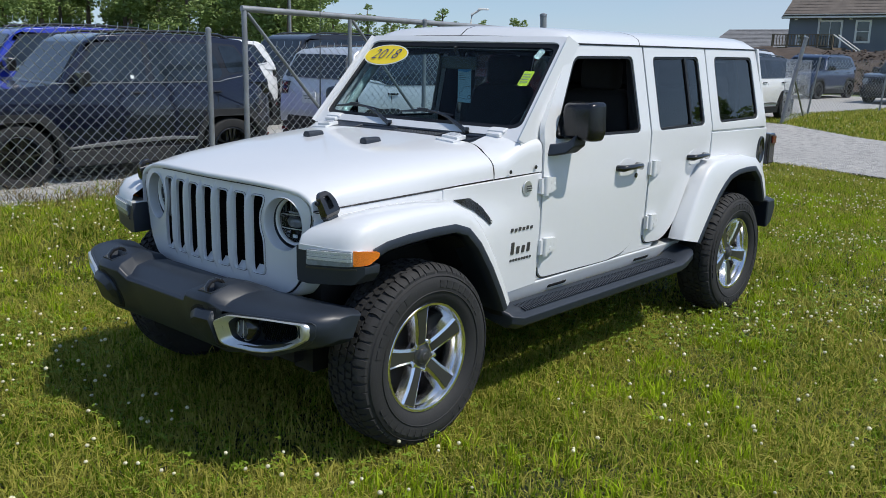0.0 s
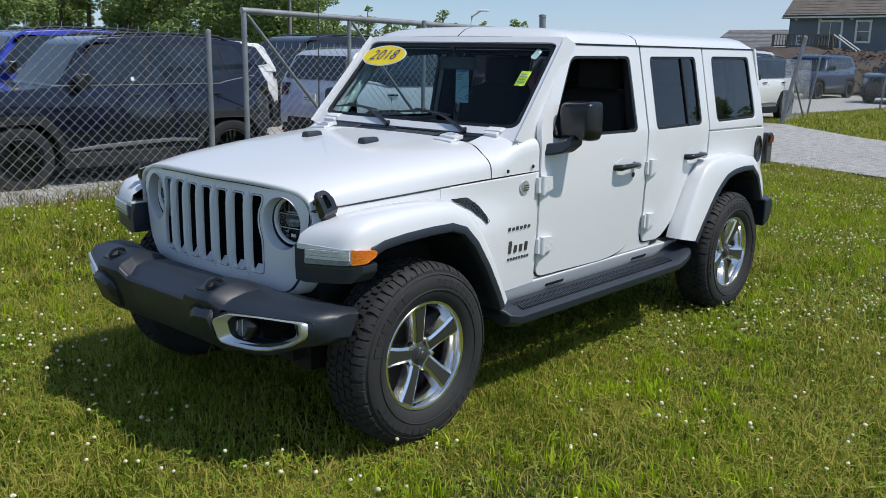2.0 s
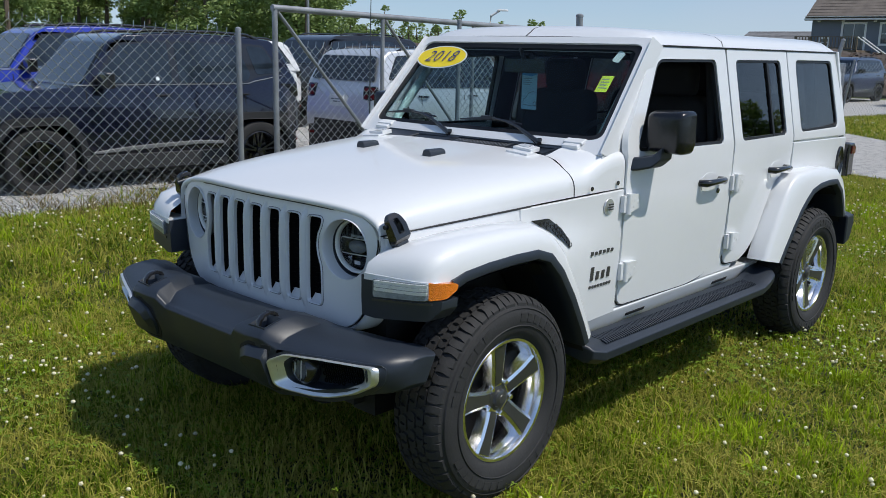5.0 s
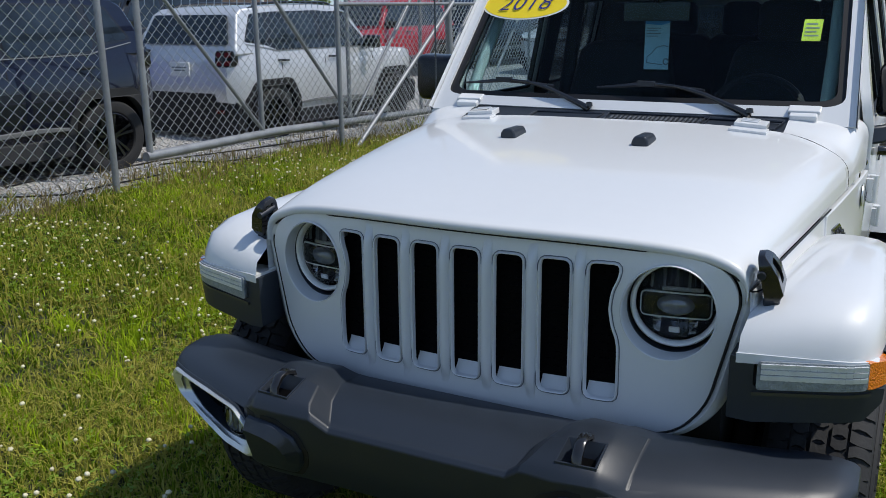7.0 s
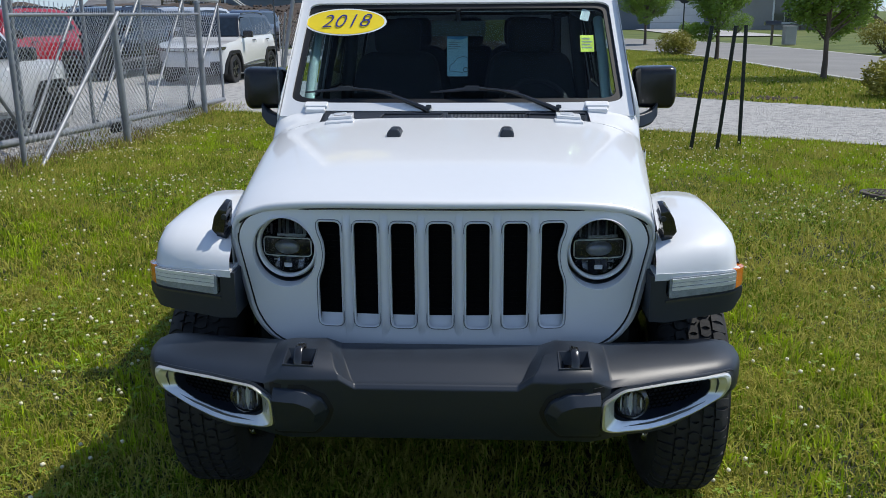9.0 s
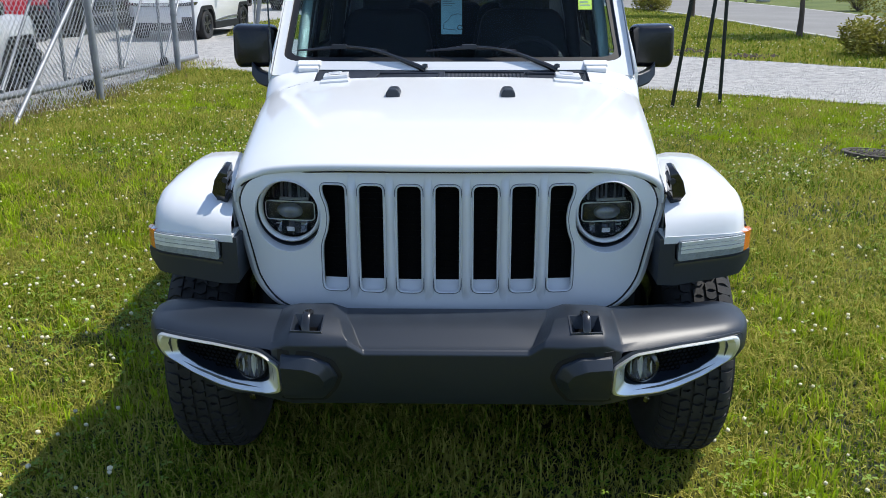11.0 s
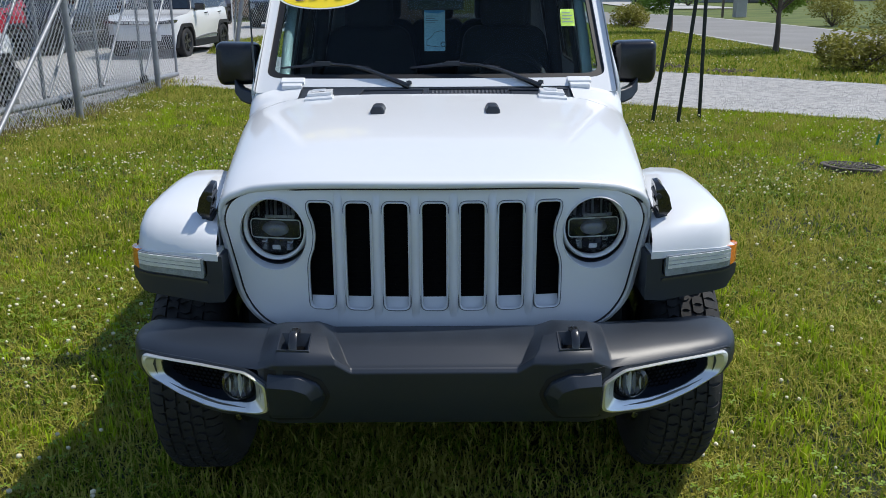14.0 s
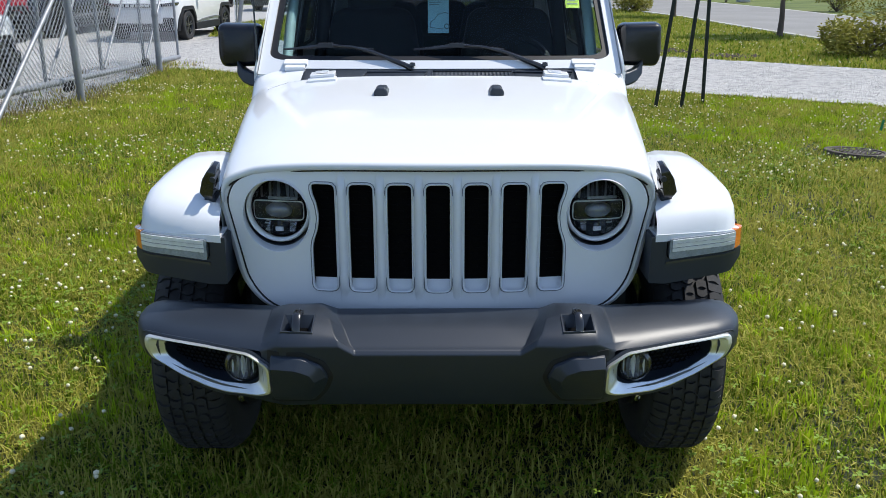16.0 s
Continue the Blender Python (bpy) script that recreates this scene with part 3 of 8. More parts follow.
# headlights
for s in (1, -1):
    cy = grille_y(0.482, 0.972)
    m = Matrix.Translation((s * 0.482, cy, 0.972)) @ Euler((0, 0, radians(90))).to_matrix().to_4x4() @ Euler((0, 0, radians(9.5 * s))).to_matrix().to_4x4()
    # in the lamp's frame +x looks into the car, -x out of it
    def bowl(stations):
        """Rings of (depth, shift outwards, half width, half height)."""
        return moved(grid([[(d, -s * off + w * math.cos(a), -0.008 + h * math.sin(a)) for a in np.linspace(0, 2 * math.pi, 49)[:-1]] for d, off, w, h in stations], True), m)
    hl = part("headlight", bowl([(0.003, 0.0, 0.1065, 0.1125), (-0.0015, 0.0, 0.1045, 0.1105), (0.000, 0.0, 0.1025, 0.1085), (0.010, 0.002, 0.102, 0.1075), (0.048, 0.010, 0.105, 0.1065)]), WHITE, whitecar, smooth=40, label="round headlight set deep in the grille")
    # the bowl's deep end, coloured dark where it lies in shade
    part("lamp_bowl_shade", bowl([(0.048, 0.010, 0.105, 0.1065), (0.058, 0.012, 0.106, 0.1065), (0.100, 0.012, 0.106, 0.1065), (0.104, 0.012, 0.002, 0.002)]), BOWL_SHADE, hl, "deep end of the lamp bowl with shade painted in", smooth=40)
    m = Matrix.Translation((s * 0.013, 0, 0)) @ m @ Matrix.Translation((0.022, 0, -0.002)) @ Matrix.Diagonal((1, 1.045, 1.045, 1))
    part("lamp_ring", moved(lathe([(0.0985, 0.075), (0.0985, 0.040), (0.0965, 0.032), (0.0925, 0.028), (0.0885, 0.031), (0.0865, 0.040), (0.0845, 0.056)], 48), m), RINGMETAL, hl, "bright metal bezel ring", smooth=50)
    part("lamp_housing", moved(lathe([(0.087, 0.056), (0.076, 0.064), (0.05, 0.070), (0.0, 0.070)], 40), m), LAMPDARK, hl)
    for k in range(11):
        y = (k - 5) * 0.0125
        top = math.sqrt(0.078 ** 2 - y * y)
        part("reflector_fin", moved(capped([[(0.066, y - 0.002, 0.030), (0.066, y + 0.004, 0.030), (0.054 - 0.004 * (k % 3), y + 0.001, 0.030)], [(0.062, y - 0.003, top), (0.062, y + 0.004, top), (0.046, y + 0.002, top)]]), m), (LAMPDARK, CLEARLAMP, LAMPLENS, CLEARLAMP)[k % 4], hl)
    part("light_guide", moved(merge(box((0.052, -0.012, 0.031), (0.006, 0.085, 0.009)), box((0.050, 0.042, 0.024), (0.006, 0.04, 0.004))), m), CLEARLAMP, hl, bevel=0.002)
    part("lamp_bar", moved(capped([[(0.062, y, -0.030), (0.050, y, -0.026), (0.047, y, -0.002), (0.050, y, 0.022), (0.062, y, 0.026)] for y in (-0.070, -0.03, 0.03, 0.070)]), m), LAMPDARK, hl, "dark bar across the lamp", bevel=0.004)
    loop = [(0.044, y, z - 0.003) for y, z in rounded([(-0.074, -0.027), (0.074, -0.027), (0.074, 0.027), (-0.074, 0.027)], 0.012, 4)]
    part("lamp_divider", moved(tube(loop + loop[:1], 0.0019, 6), m), RINGMETAL, hl, "bright frame across the lamp")
    part("projector_lens", moved(lathe([(0.034, 0.054), (0.034, 0.046), (0.026, 0.039), (0.013, 0.035), (0.0, 0.034)], 24), m @ Matrix.Translation((0, 0, -0.003)) @ Matrix.Diagonal((1, 1.15, 0.68, 1))), LAMPLENS, hl, "grey projector lens", smooth=60)
    for k in range(7):
        y = (k - 3) * 0.0185
        low = -math.sqrt(0.076 ** 2 - y * y)
        part("reflector_cell", moved(capped([[(0.062, y - 0.0085, -0.034), (0.062, y + 0.0085, -0.034), (0.068, y + 0.0085, -0.034), (0.068, y - 0.0085, -0.034)], [(0.046 + 0.003 * (k % 2), y - 0.0075, low), (0.046, y + 0.0075, low), (0.066, y + 0.0075, low), (0.066, y - 0.0075, low)]]), m), (LAMPDARK, CHROME, LAMPGREY, LAMPGREY, LAMPDARK, CHROME, LAMPGREY)[k], hl)
    part("light_guide", moved(box((0.044, 0.0, -0.058), (0.006, 0.024, 0.014)), m), LAMPCELL, hl, bevel=0.002)
    part("outer_lens", moved(lathe([(0.0872, 0.046), (0.070, 0.034), (0.045, 0.026), (0.0, 0.022), (0.0, 0.025), (0.045, 0.029), (0.070, 0.037), (0.085, 0.048)], 40), m), LENS, hl, smooth=60, shadow=False)

# bumper: half sections of (y, z) for stations in x; the edge of the middle trough slants in plan
BUMP_MID = [(-0.42, 0.650), (-0.44, 0.694), (-0.545, 0.708), (-0.622, 0.700), (-0.662, 0.671), (-0.686, 0.6665), (-0.697, 0.655), (-0.680, 0.590), (-0.640, 0.500), (-0.618, 0.465), (-0.45, 0.450)]
EDGE_X = [0.300, 0.300, 0.288, 0.264, 0.244, 0.230, 0.228, 0.232, 0.235, 0.235, 0.235]
RIDGE_X = [0.335, 0.335, 0.322, 0.303, 0.284, 0.272, 0.268, 0.266, 0.264, 0.264, 0.264]
BUMP = [
    (0.00, BUMP_MID),
    (0.232, BUMP_MID),
    (0.268, [(-0.42, 0.660), (-0.45, 0.710), (-0.545, 0.738), (-0.622, 0.734), (-0.684, 0.716), (-0.704, 0.704), (-0.714, 0.688), (-0.698, 0.600), (-0.645, 0.500), (-0.622, 0.467), (-0.45, 0.450)]),
    (0.345, [(-0.42, 0.665), (-0.45, 0.714), (-0.555, 0.748), (-0.622, 0.743), (-0.694, 0.722), (-0.712, 0.708), (-0.722, 0.690), (-0.708, 0.605), (-0.652, 0.500), (-0.628, 0.470), (-0.45, 0.452)]),
    (0.426, [(-0.41, 0.665), (-0.45, 0.712), (-0.555, 0.750), (-0.622, 0.745), (-0.692, 0.724), (-0.710, 0.710), (-0.719, 0.692), (-0.708, 0.612), (-0.662, 0.503), (-0.635, 0.472), (-0.45, 0.454)]),
    (0.440, [(-0.40, 0.665), (-0.44, 0.709), (-0.550, 0.747), (-0.618, 0.741), (-0.684, 0.721), (-0.704, 0.707), (-0.713, 0.690), (-0.706, 0.616), (-0.668, 0.506), (-0.640, 0.475), (-0.45, 0.455)]),
    (0.486, [(-0.38, 0.665), (-0.41, 0.690), (-0.495, 0.713), (-0.570, 0.708), (-0.632, 0.695), (-0.668, 0.681), (-0.687, 0.664), (-0.690, 0.618), (-0.670, 0.530), (-0.640, 0.485), (-0.45, 0.462)]),
    (0.62, [(-0.36, 0.670), (-0.39, 0.690), (-0.465, 0.711), (-0.535, 0.705), (-0.592, 0.694), (-0.624, 0.682), (-0.640, 0.666), (-0.646, 0.622), (-0.628, 0.540), (-0.600, 0.500), (-0.43, 0.480)]),
    (0.73, [(-0.34, 0.675), (-0.37, 0.688), (-0.435, 0.704), (-0.505, 0.700), (-0.554, 0.691), (-0.584, 0.680), (-0.598, 0.665), (-0.604, 0.625), (-0.590, 0.565), (-0.560, 0.525), (-0.41, 0.510)]),
    (0.805, [(-0.33, 0.680), (-0.35, 0.686), (-0.405, 0.699), (-0.475, 0.697), (-0.524, 0.689), (-0.552, 0.679), (-0.566, 0.665), (-0.572, 0.630), (-0.560, 0.585), (-0.530, 0.550), (-0.40, 0.530)]),
    (0.855, [(-0.33, 0.680), (-0.35, 0.682), (-0.395, 0.695), (-0.452, 0.693), (-0.500, 0.686), (-0.526, 0.677), (-0.540, 0.663), (-0.546, 0.632), (-0.536, 0.595), (-0.505, 0.562), (-0.39, 0.550)]),
    (0.885, [(-0.33, 0.675), (-0.35, 0.676), (-0.39, 0.686), (-0.435, 0.684), (-0.468, 0.680), (-0.488, 0.671), (-0.500, 0.658), (-0.504, 0.634), (-0.496, 0.602), (-0.475, 0.577), (-0.38, 0.565)]),
    (0.900, [(-0.335, 0.668), (-0.35, 0.666), (-0.38, 0.674), (-0.412, 0.673), (-0.434, 0.672), (-0.446, 0.665), (-0.454, 0.655), (-0.456, 0.636), (-0.450, 0.610), (-0.443, 0.590), (-0.38, 0.580)]),
]
N_B = len(BUMP_MID)


def bump_face(x, z):
    pts = sorted([(p[1], p[0]) for p in key_lerp(BUMP, abs(x))[4:10]])
    return float(np.interp(z, [p[0] for p in pts], [p[1] for p in pts]))


def bump_row(x):
    """The section at a station, with its points moved along x where the trough's edge slants."""
    a, sg = abs(x), 1 if x >= 0 else -1
    slant = {0.232: EDGE_X, 0.268: RIDGE_X}.get(round(a, 4))
    return [(sg * (slant[i] if slant else a), y, z) for i, (y, z) in enumerate(key_lerp(BUMP, a))]


xs = [k[0] for k in BUMP]
xs = sorted(set(xs + [a + (b - a) * t for a, b in zip(xs[:-1], xs[1:]) for t in (0.5,) if b - a > 0.09 and a > 0.4] + [0.08, 0.16]))
xs = [-x for x in reversed(xs) if x] + xs
bv, bf = capped([bump_row(x) for x in xs])
# the face is open behind the fog lamp bezels, and the top over the tow hook wells
bf = [q for q in bf if not (all(k % N_B in (6, 7, 8) for k in q) and all(0.485 < abs(bv[k][0]) < 0.806 for k in q)) and not (all(k % N_B in (3, 4) for k in q) and all(0.344 < abs(bv[k][0]) < 0.427 for k in q))]
bumper = part("front_bumper", (bv, bf), PLASTIC, whitecar, "black moulded front bumper", bevel=0.008, seg=3, smooth=34)
part("air_dam", capped([[(x, -0.57, 0.475), (x, -0.52, 0.43), (x, -0.48, 0.42), (x, -0.44, 0.46)] for x in (-0.52, -0.40, 0.40, 0.52)]), CHASSIS, bumper)
for s in (1, -1):
    # tow hook in its well, sunk in the sloping top of the ridge
    wi_, wo_ = bump_row(0.345), bump_row(0.426)
    brim = [Vector(wi_[4]), Vector(wo_[4]), Vector(wo_[3]), Vector(wi_[3])]
    mid = sum(brim, Vector()) / 4
    ring_w = lambda k, d: [tuple(mid + (p - mid) * k + Vector((0.0, 0.0, -d * (1.0 if i < 2 else 0.55)))) for i, p in enumerate(brim)]
    well = part("hook_well", side(grid([ring_w(1.10, 0.004), ring_w(1.09, -0.003), ring_w(1.0, -0.003), ring_w(0.92, 0.006), ring_w(0.62, 0.052), ring_w(0.58, 0.060)], True), s), PLASTIC, bumper, "moulded well of the tow hook", smooth=30)
    part("hook_hole", side((ring_w(0.61, 0.051), [(0, 1, 2, 3)]), s), DARKMESH, well)
    strap = [(-0.686, 0.665), (-0.690, 0.708), (-0.686, 0.738), (-0.668, 0.757), (-0.644, 0.763), (-0.618, 0.755), (-0.604, 0.724)]
    rows = []
    for i, (y, z) in enumerate(strap):
        t = (Vector(strap[min(i + 1, 6)]) - Vector(strap[max(i - 1, 0)])).normalized()
        w, h = 0.0110 + (0.006 if i == 0 else 0.0), 0.0075
        rows.append([(0.386 + a * w, y - t.y * b * h, z + t.x * b * h) for a, b in ((-1, -0.6), (-0.6, -1), (0.6, -1), (1, -0.6), (1, 0.6), (0.6, 1), (-0.6, 1), (-1, 0.6))])
    part("tow_hook", side(capped(rows), s), GLOSS, well, "black tow hook", smooth=50)
    # faceted block beside the fog lamp
    pod = rounded([(0.318, 0.545), (0.350, 0.504), (0.458, 0.512), (0.456, 0.661), (0.368, 0.661), (0.318, 0.635), (0.300, 0.592)], [0.010, 0.010, 0.004, 0.004, 0.010, 0.010, 0.010], 2)
    rim_ = [(0.385 + (x - 0.385) * 1.16, 0.580 + (z - 0.580) * 1.17) for x, z in pod]
    part("block_groove", side(plate(rim_, [pod], lambda x, z: (x, bump_face(x, z) - 0.002, z), lambda x, z: (x, bump_face(x, z) + 0.02, z), [("u", 0.33), ("u", 0.38), ("u", 0.44), ("v", 0.56), ("v", 0.61)]), s), CHASSIS, bumper, "dark groove round the block", bevel=0.003)
    ring_p = lambda kx, kz, d: [((0.425 + (x - 0.425) * kx) if x < 0.425 else x, bump_face(x, z) + d, 0.572 + (z - 0.572) * kz) for x, z in pod]
    pr = [ring_p(1.0, 1.0, 0.02), ring_p(1.0, 1.0, -0.006), ring_p(0.97, 0.965, -0.013), ring_p(0.72, 0.66, -0.030)]
    part("bumper_block", side(capped(pr), s), PLASTIC, bumper, bevel=0.003, seg=2, smooth=22)
    # fog lamp bezel: wide at its outer end and foot, thin above
    out = rounded([(0.462, 0.535), (0.50, 0.520), (0.60, 0.510), (0.668, 0.515), (0.76, 0.547), (0.838, 0.594), (0.850, 0.618), (0.850, 0.650), (0.837, 0.660), (0.66, 0.661), (0.523, 0.656), (0.460, 0.625)], 0.014, 3)
    inn = rounded([(0.502, 0.558), (0.527, 0.544), (0.60, 0.538), (0.66, 0.542), (0.72, 0.558), (0.782, 0.592), (0.790, 0.608), (0.790, 0.638), (0.780, 0.645), (0.66, 0.649), (0.535, 0.645), (0.499, 0.618)], 0.014, 3)
    cc = [("u", x) for x in (0.54, 0.58, 0.62, 0.66, 0.70, 0.74, 0.78)]

    def ring_at(t, d):
        pts = [(a[0] + (b[0] - a[0]) * t, a[1] + (b[1] - a[1]) * t) for a, b in zip(out, inn)]
        return [(x, bump_face(x, z) + d, z) for x, z in pts]

    bez = part("fog_lamp_bezel", side(grid([ring_at(0.0, 0.02), ring_at(0.0, -0.010), ring_at(0.08, -0.016), ring_at(0.26, -0.016), ring_at(0.40, -0.010), ring_at(1.0, 0.016)], True), s), SATIN, bumper,
               "satin silver bezel round the fog lamp", smooth=35)
    gc = Vector((0.65, 0.615))
    gro = [(max(0.456, gc.x + (x - gc.x) * 1.075), gc.y + (z - gc.y) * 1.17) for x, z in out]
    part("bezel_groove", side(plate(gro, [out], lambda x, z: (x, bump_face(min(x, 0.87), z) - 0.0035, z), lambda x, z: (x, bump_face(min(x, 0.87), z) + 0.02, z), cc), s), PLASTIC, bez, "black lip round the bezel", bevel=0.003)
    deep = lambda k, d: [(0.645 + (x - 0.645) * k, bump_face(x, z) + d, 0.597 + (z - 0.597) * k) for x, z in inn]
    back = deep(0.90, 0.066)
    rec = part("fog_lamp_recess", side(merge(grid([deep(1.01, 0.0145), deep(0.985, 0.020), deep(0.93, 0.060), back], True), (back, [tuple(range(len(back)))])), s), PLASTIC, bez, "deep black recess", smooth=40)
    cells = []
    for a in range(11):
        for b in range(6):
            x, z = 0.615 + 0.0155 * a + (0.0078 if b % 2 else 0.0), 0.560 + 0.0135 * b
            if z > 0.558 + 0.30 * max(0.0, x - 0.68) and x < 0.765:
                cells.append(moved(lathe([(0.0062, 0.0), (0.0062, -0.004), (0.0082, -0.004), (0.0082, 0.0)], 6), Matrix.Translation((x, bump_face(x, z) + 0.060, z)) @ Euler((0, 0, radians(90))).to_matrix().to_4x4()))
    tagged(part("recess_mesh", side(merge(*cells), s), DARKMESH, rec, "black honeycomb mesh"), kind="stuff")
    m = Matrix.Translation((s * 0.552, bump_face(0.557, 0.595) + 0.030, 0.597)) @ Euler((0, 0, radians(90))).to_matrix().to_4x4()
    part("fog_lamp", moved(lathe([(0.058, 0.035), (0.056, 0.008), (0.050, -0.004), (0.044, -0.008), (0.041, -0.012), (0.039, -0.006), (0.0, 0.014)], 28), m), GLOSS, bez)
    part("fog_reflector", moved(lathe([(0.0385, -0.006), (0.030, 0.006), (0.0, 0.012)], 28), m), CHROME, bez, "bright reflector bowl")
    for k, ym in enumerate((-0.027, -0.013, 0.0, 0.013, 0.027)):
        hh = math.sqrt(0.037 ** 2 - ym * ym)
        fin = capped([[(0.006, ym - 0.0063, z), (-0.004 - 0.005 * (k % 2), ym - 0.001, z), (0.006, ym + 0.0063, z)] for z in (-hh + 0.004, hh - 0.006)])
        part("reflector_fin", moved(fin, m), LAMPLENS if k % 2 else RINGMETAL, bez)
    part("fog_lens", moved(lathe([(0.0395, -0.010), (0.034, -0.017), (0.020, -0.023), (0.0, -0.026)], 28), m), LENS, bez, shadow=False, smooth=60)

def side_x(z):
    return 0.803 - 0.05 * max(0.0, 0.95 - z) ** 1.5 if z < 1.235 else 0.803 - 0.205 * (z - 1.235)


def cowl_x(y, z):
    return side_x(z) - (0.797 - bonnet_edge(y)[0] - 0.004) * smooth_step((z - 0.82) / 0.2)


# wings: outer line and arch line in (y, z)
F_OUT = [(-0.412, 0.912), (-0.402, 0.955), (-0.350, 1.004), (-0.25, 1.030), (-0.10, 1.042), (0.06, 1.046), (0.19, 1.040), (0.275, 1.005), (0.36, 0.925), (0.45, 0.790), (0.53, 0.640), (0.575, 0.550)]
F_ARC = [(-0.384, 0.904), (-0.340, 0.908), (-0.285, 0.914), (-0.22, 0.936), (-0.10, 0.948), (0.04, 0.954), (0.15, 0.953), (0.235, 0.925), (0.315, 0.850), (0.40, 0.730), (0.475, 0.600), (0.515, 0.520)]
F_OUT, F_ARC = ([(y + 0.034 * smooth_step((y + 0.05) / 0.25), z) for y, z in line] for line in (F_OUT, F_ARC))
R_OUT = [(2.300, 0.575), (2.340, 0.66), (2.425, 0.80), (2.505, 0.915), (2.565, 0.985), (2.645, 1.025), (2.80, 1.039), (3.04, 1.040), (3.24, 1.015), (3.36, 0.945), (3.43, 0.85), (3.47, 0.74)]
R_ARC = [(2.430, 0.550), (2.492, 0.63), (2.590, 0.745), (2.665, 0.825), (2.735, 0.880), (2.815, 0.930), (2.92, 0.953), (3.06, 0.961), (3.19, 0.955), (3.29, 0.885), (3.345, 0.79), (3.38, 0.715)]


def wing(s, outer, arc, x_in, white_out, in_lift, name):
    n = len(outer)
    rows = []
    for i in range(n):
        (yo, zo), (ya, za) = outer[i], arc[i]
        c = Vector((yo - 0, zo)) - Vector((ya, za))
        lift = in_lift(i)
        front = (1.0, 0.85, 0.4)[i] if name == "front_wing" and i < 3 else 0.0
        wo = white_out - 0.010 * front
        pt = lambda x, t, up=0.0: (x, ya + c.x * t + front * (0.20 * (x - 0.72) + 0.030 * max(0.0, (x - 0.84) / 0.08) ** 2), za + c.y * t + up)
        if name == "front_wing":
            r = [pt(x_in(i), 1.0, lift), pt(x_in(i) + 0.4 * (wo - 0.165 - x_in(i)), 1.0, lift * 0.35), pt(wo - 0.145, 1.0), pt(wo - 0.088, 0.99), pt(wo - 0.052, 0.945), pt(wo - 0.028, 0.84), pt(wo - 0.013, 0.64), pt(wo - 0.004, 0.34), pt(wo, 0.03), pt(wo - 0.02, 0.0)]
        else:
            r = [pt(x_in(i), 1.0), pt(x_in(i) + 0.040, 1.0), pt(wo - 0.050, 1.0), pt(wo - 0.038, 0.985), pt(wo - 0.028, 0.93), pt(wo - 0.020, 0.80), pt(wo - 0.012, 0.55), pt(wo - 0.004, 0.28), pt(wo, 0.03), pt(wo - 0.02, 0.0)]
        rows.append(r)
    return part(name, side(grid(rows), s), WHITE, whitecar, "white wing panel over the wheel", smooth=50)


def flare(s, arc, x_in, x_out, depth, parent):
    rows = []
    n = len(arc)
    for i in range(n):
        t = Vector(arc[min(i + 1, n - 1)]) - Vector(arc[max(i - 1, 0)])
        nrm = Vector((t.y, -t.x)).normalized()
        a = Vector(arc[i])
        d = depth(i)
        p = lambda x, k: (x, a.x + nrm.x * k, a.y + nrm.y * k)
        rows.append([p(x_out - 0.04, -0.006), p(x_out + 0.004, -0.004), p(x_out + 0.010, 0.006), p(x_out + 0.008, d * 0.8), p(x_out - 0.004, d), p(x_out - 0.05, d), p(x_in, d * 0.5)])
    return part("wheel_arch_flare", side(grid(rows), s), PLASTIC, parent, "black plastic wheel-arch flare", smooth=40)


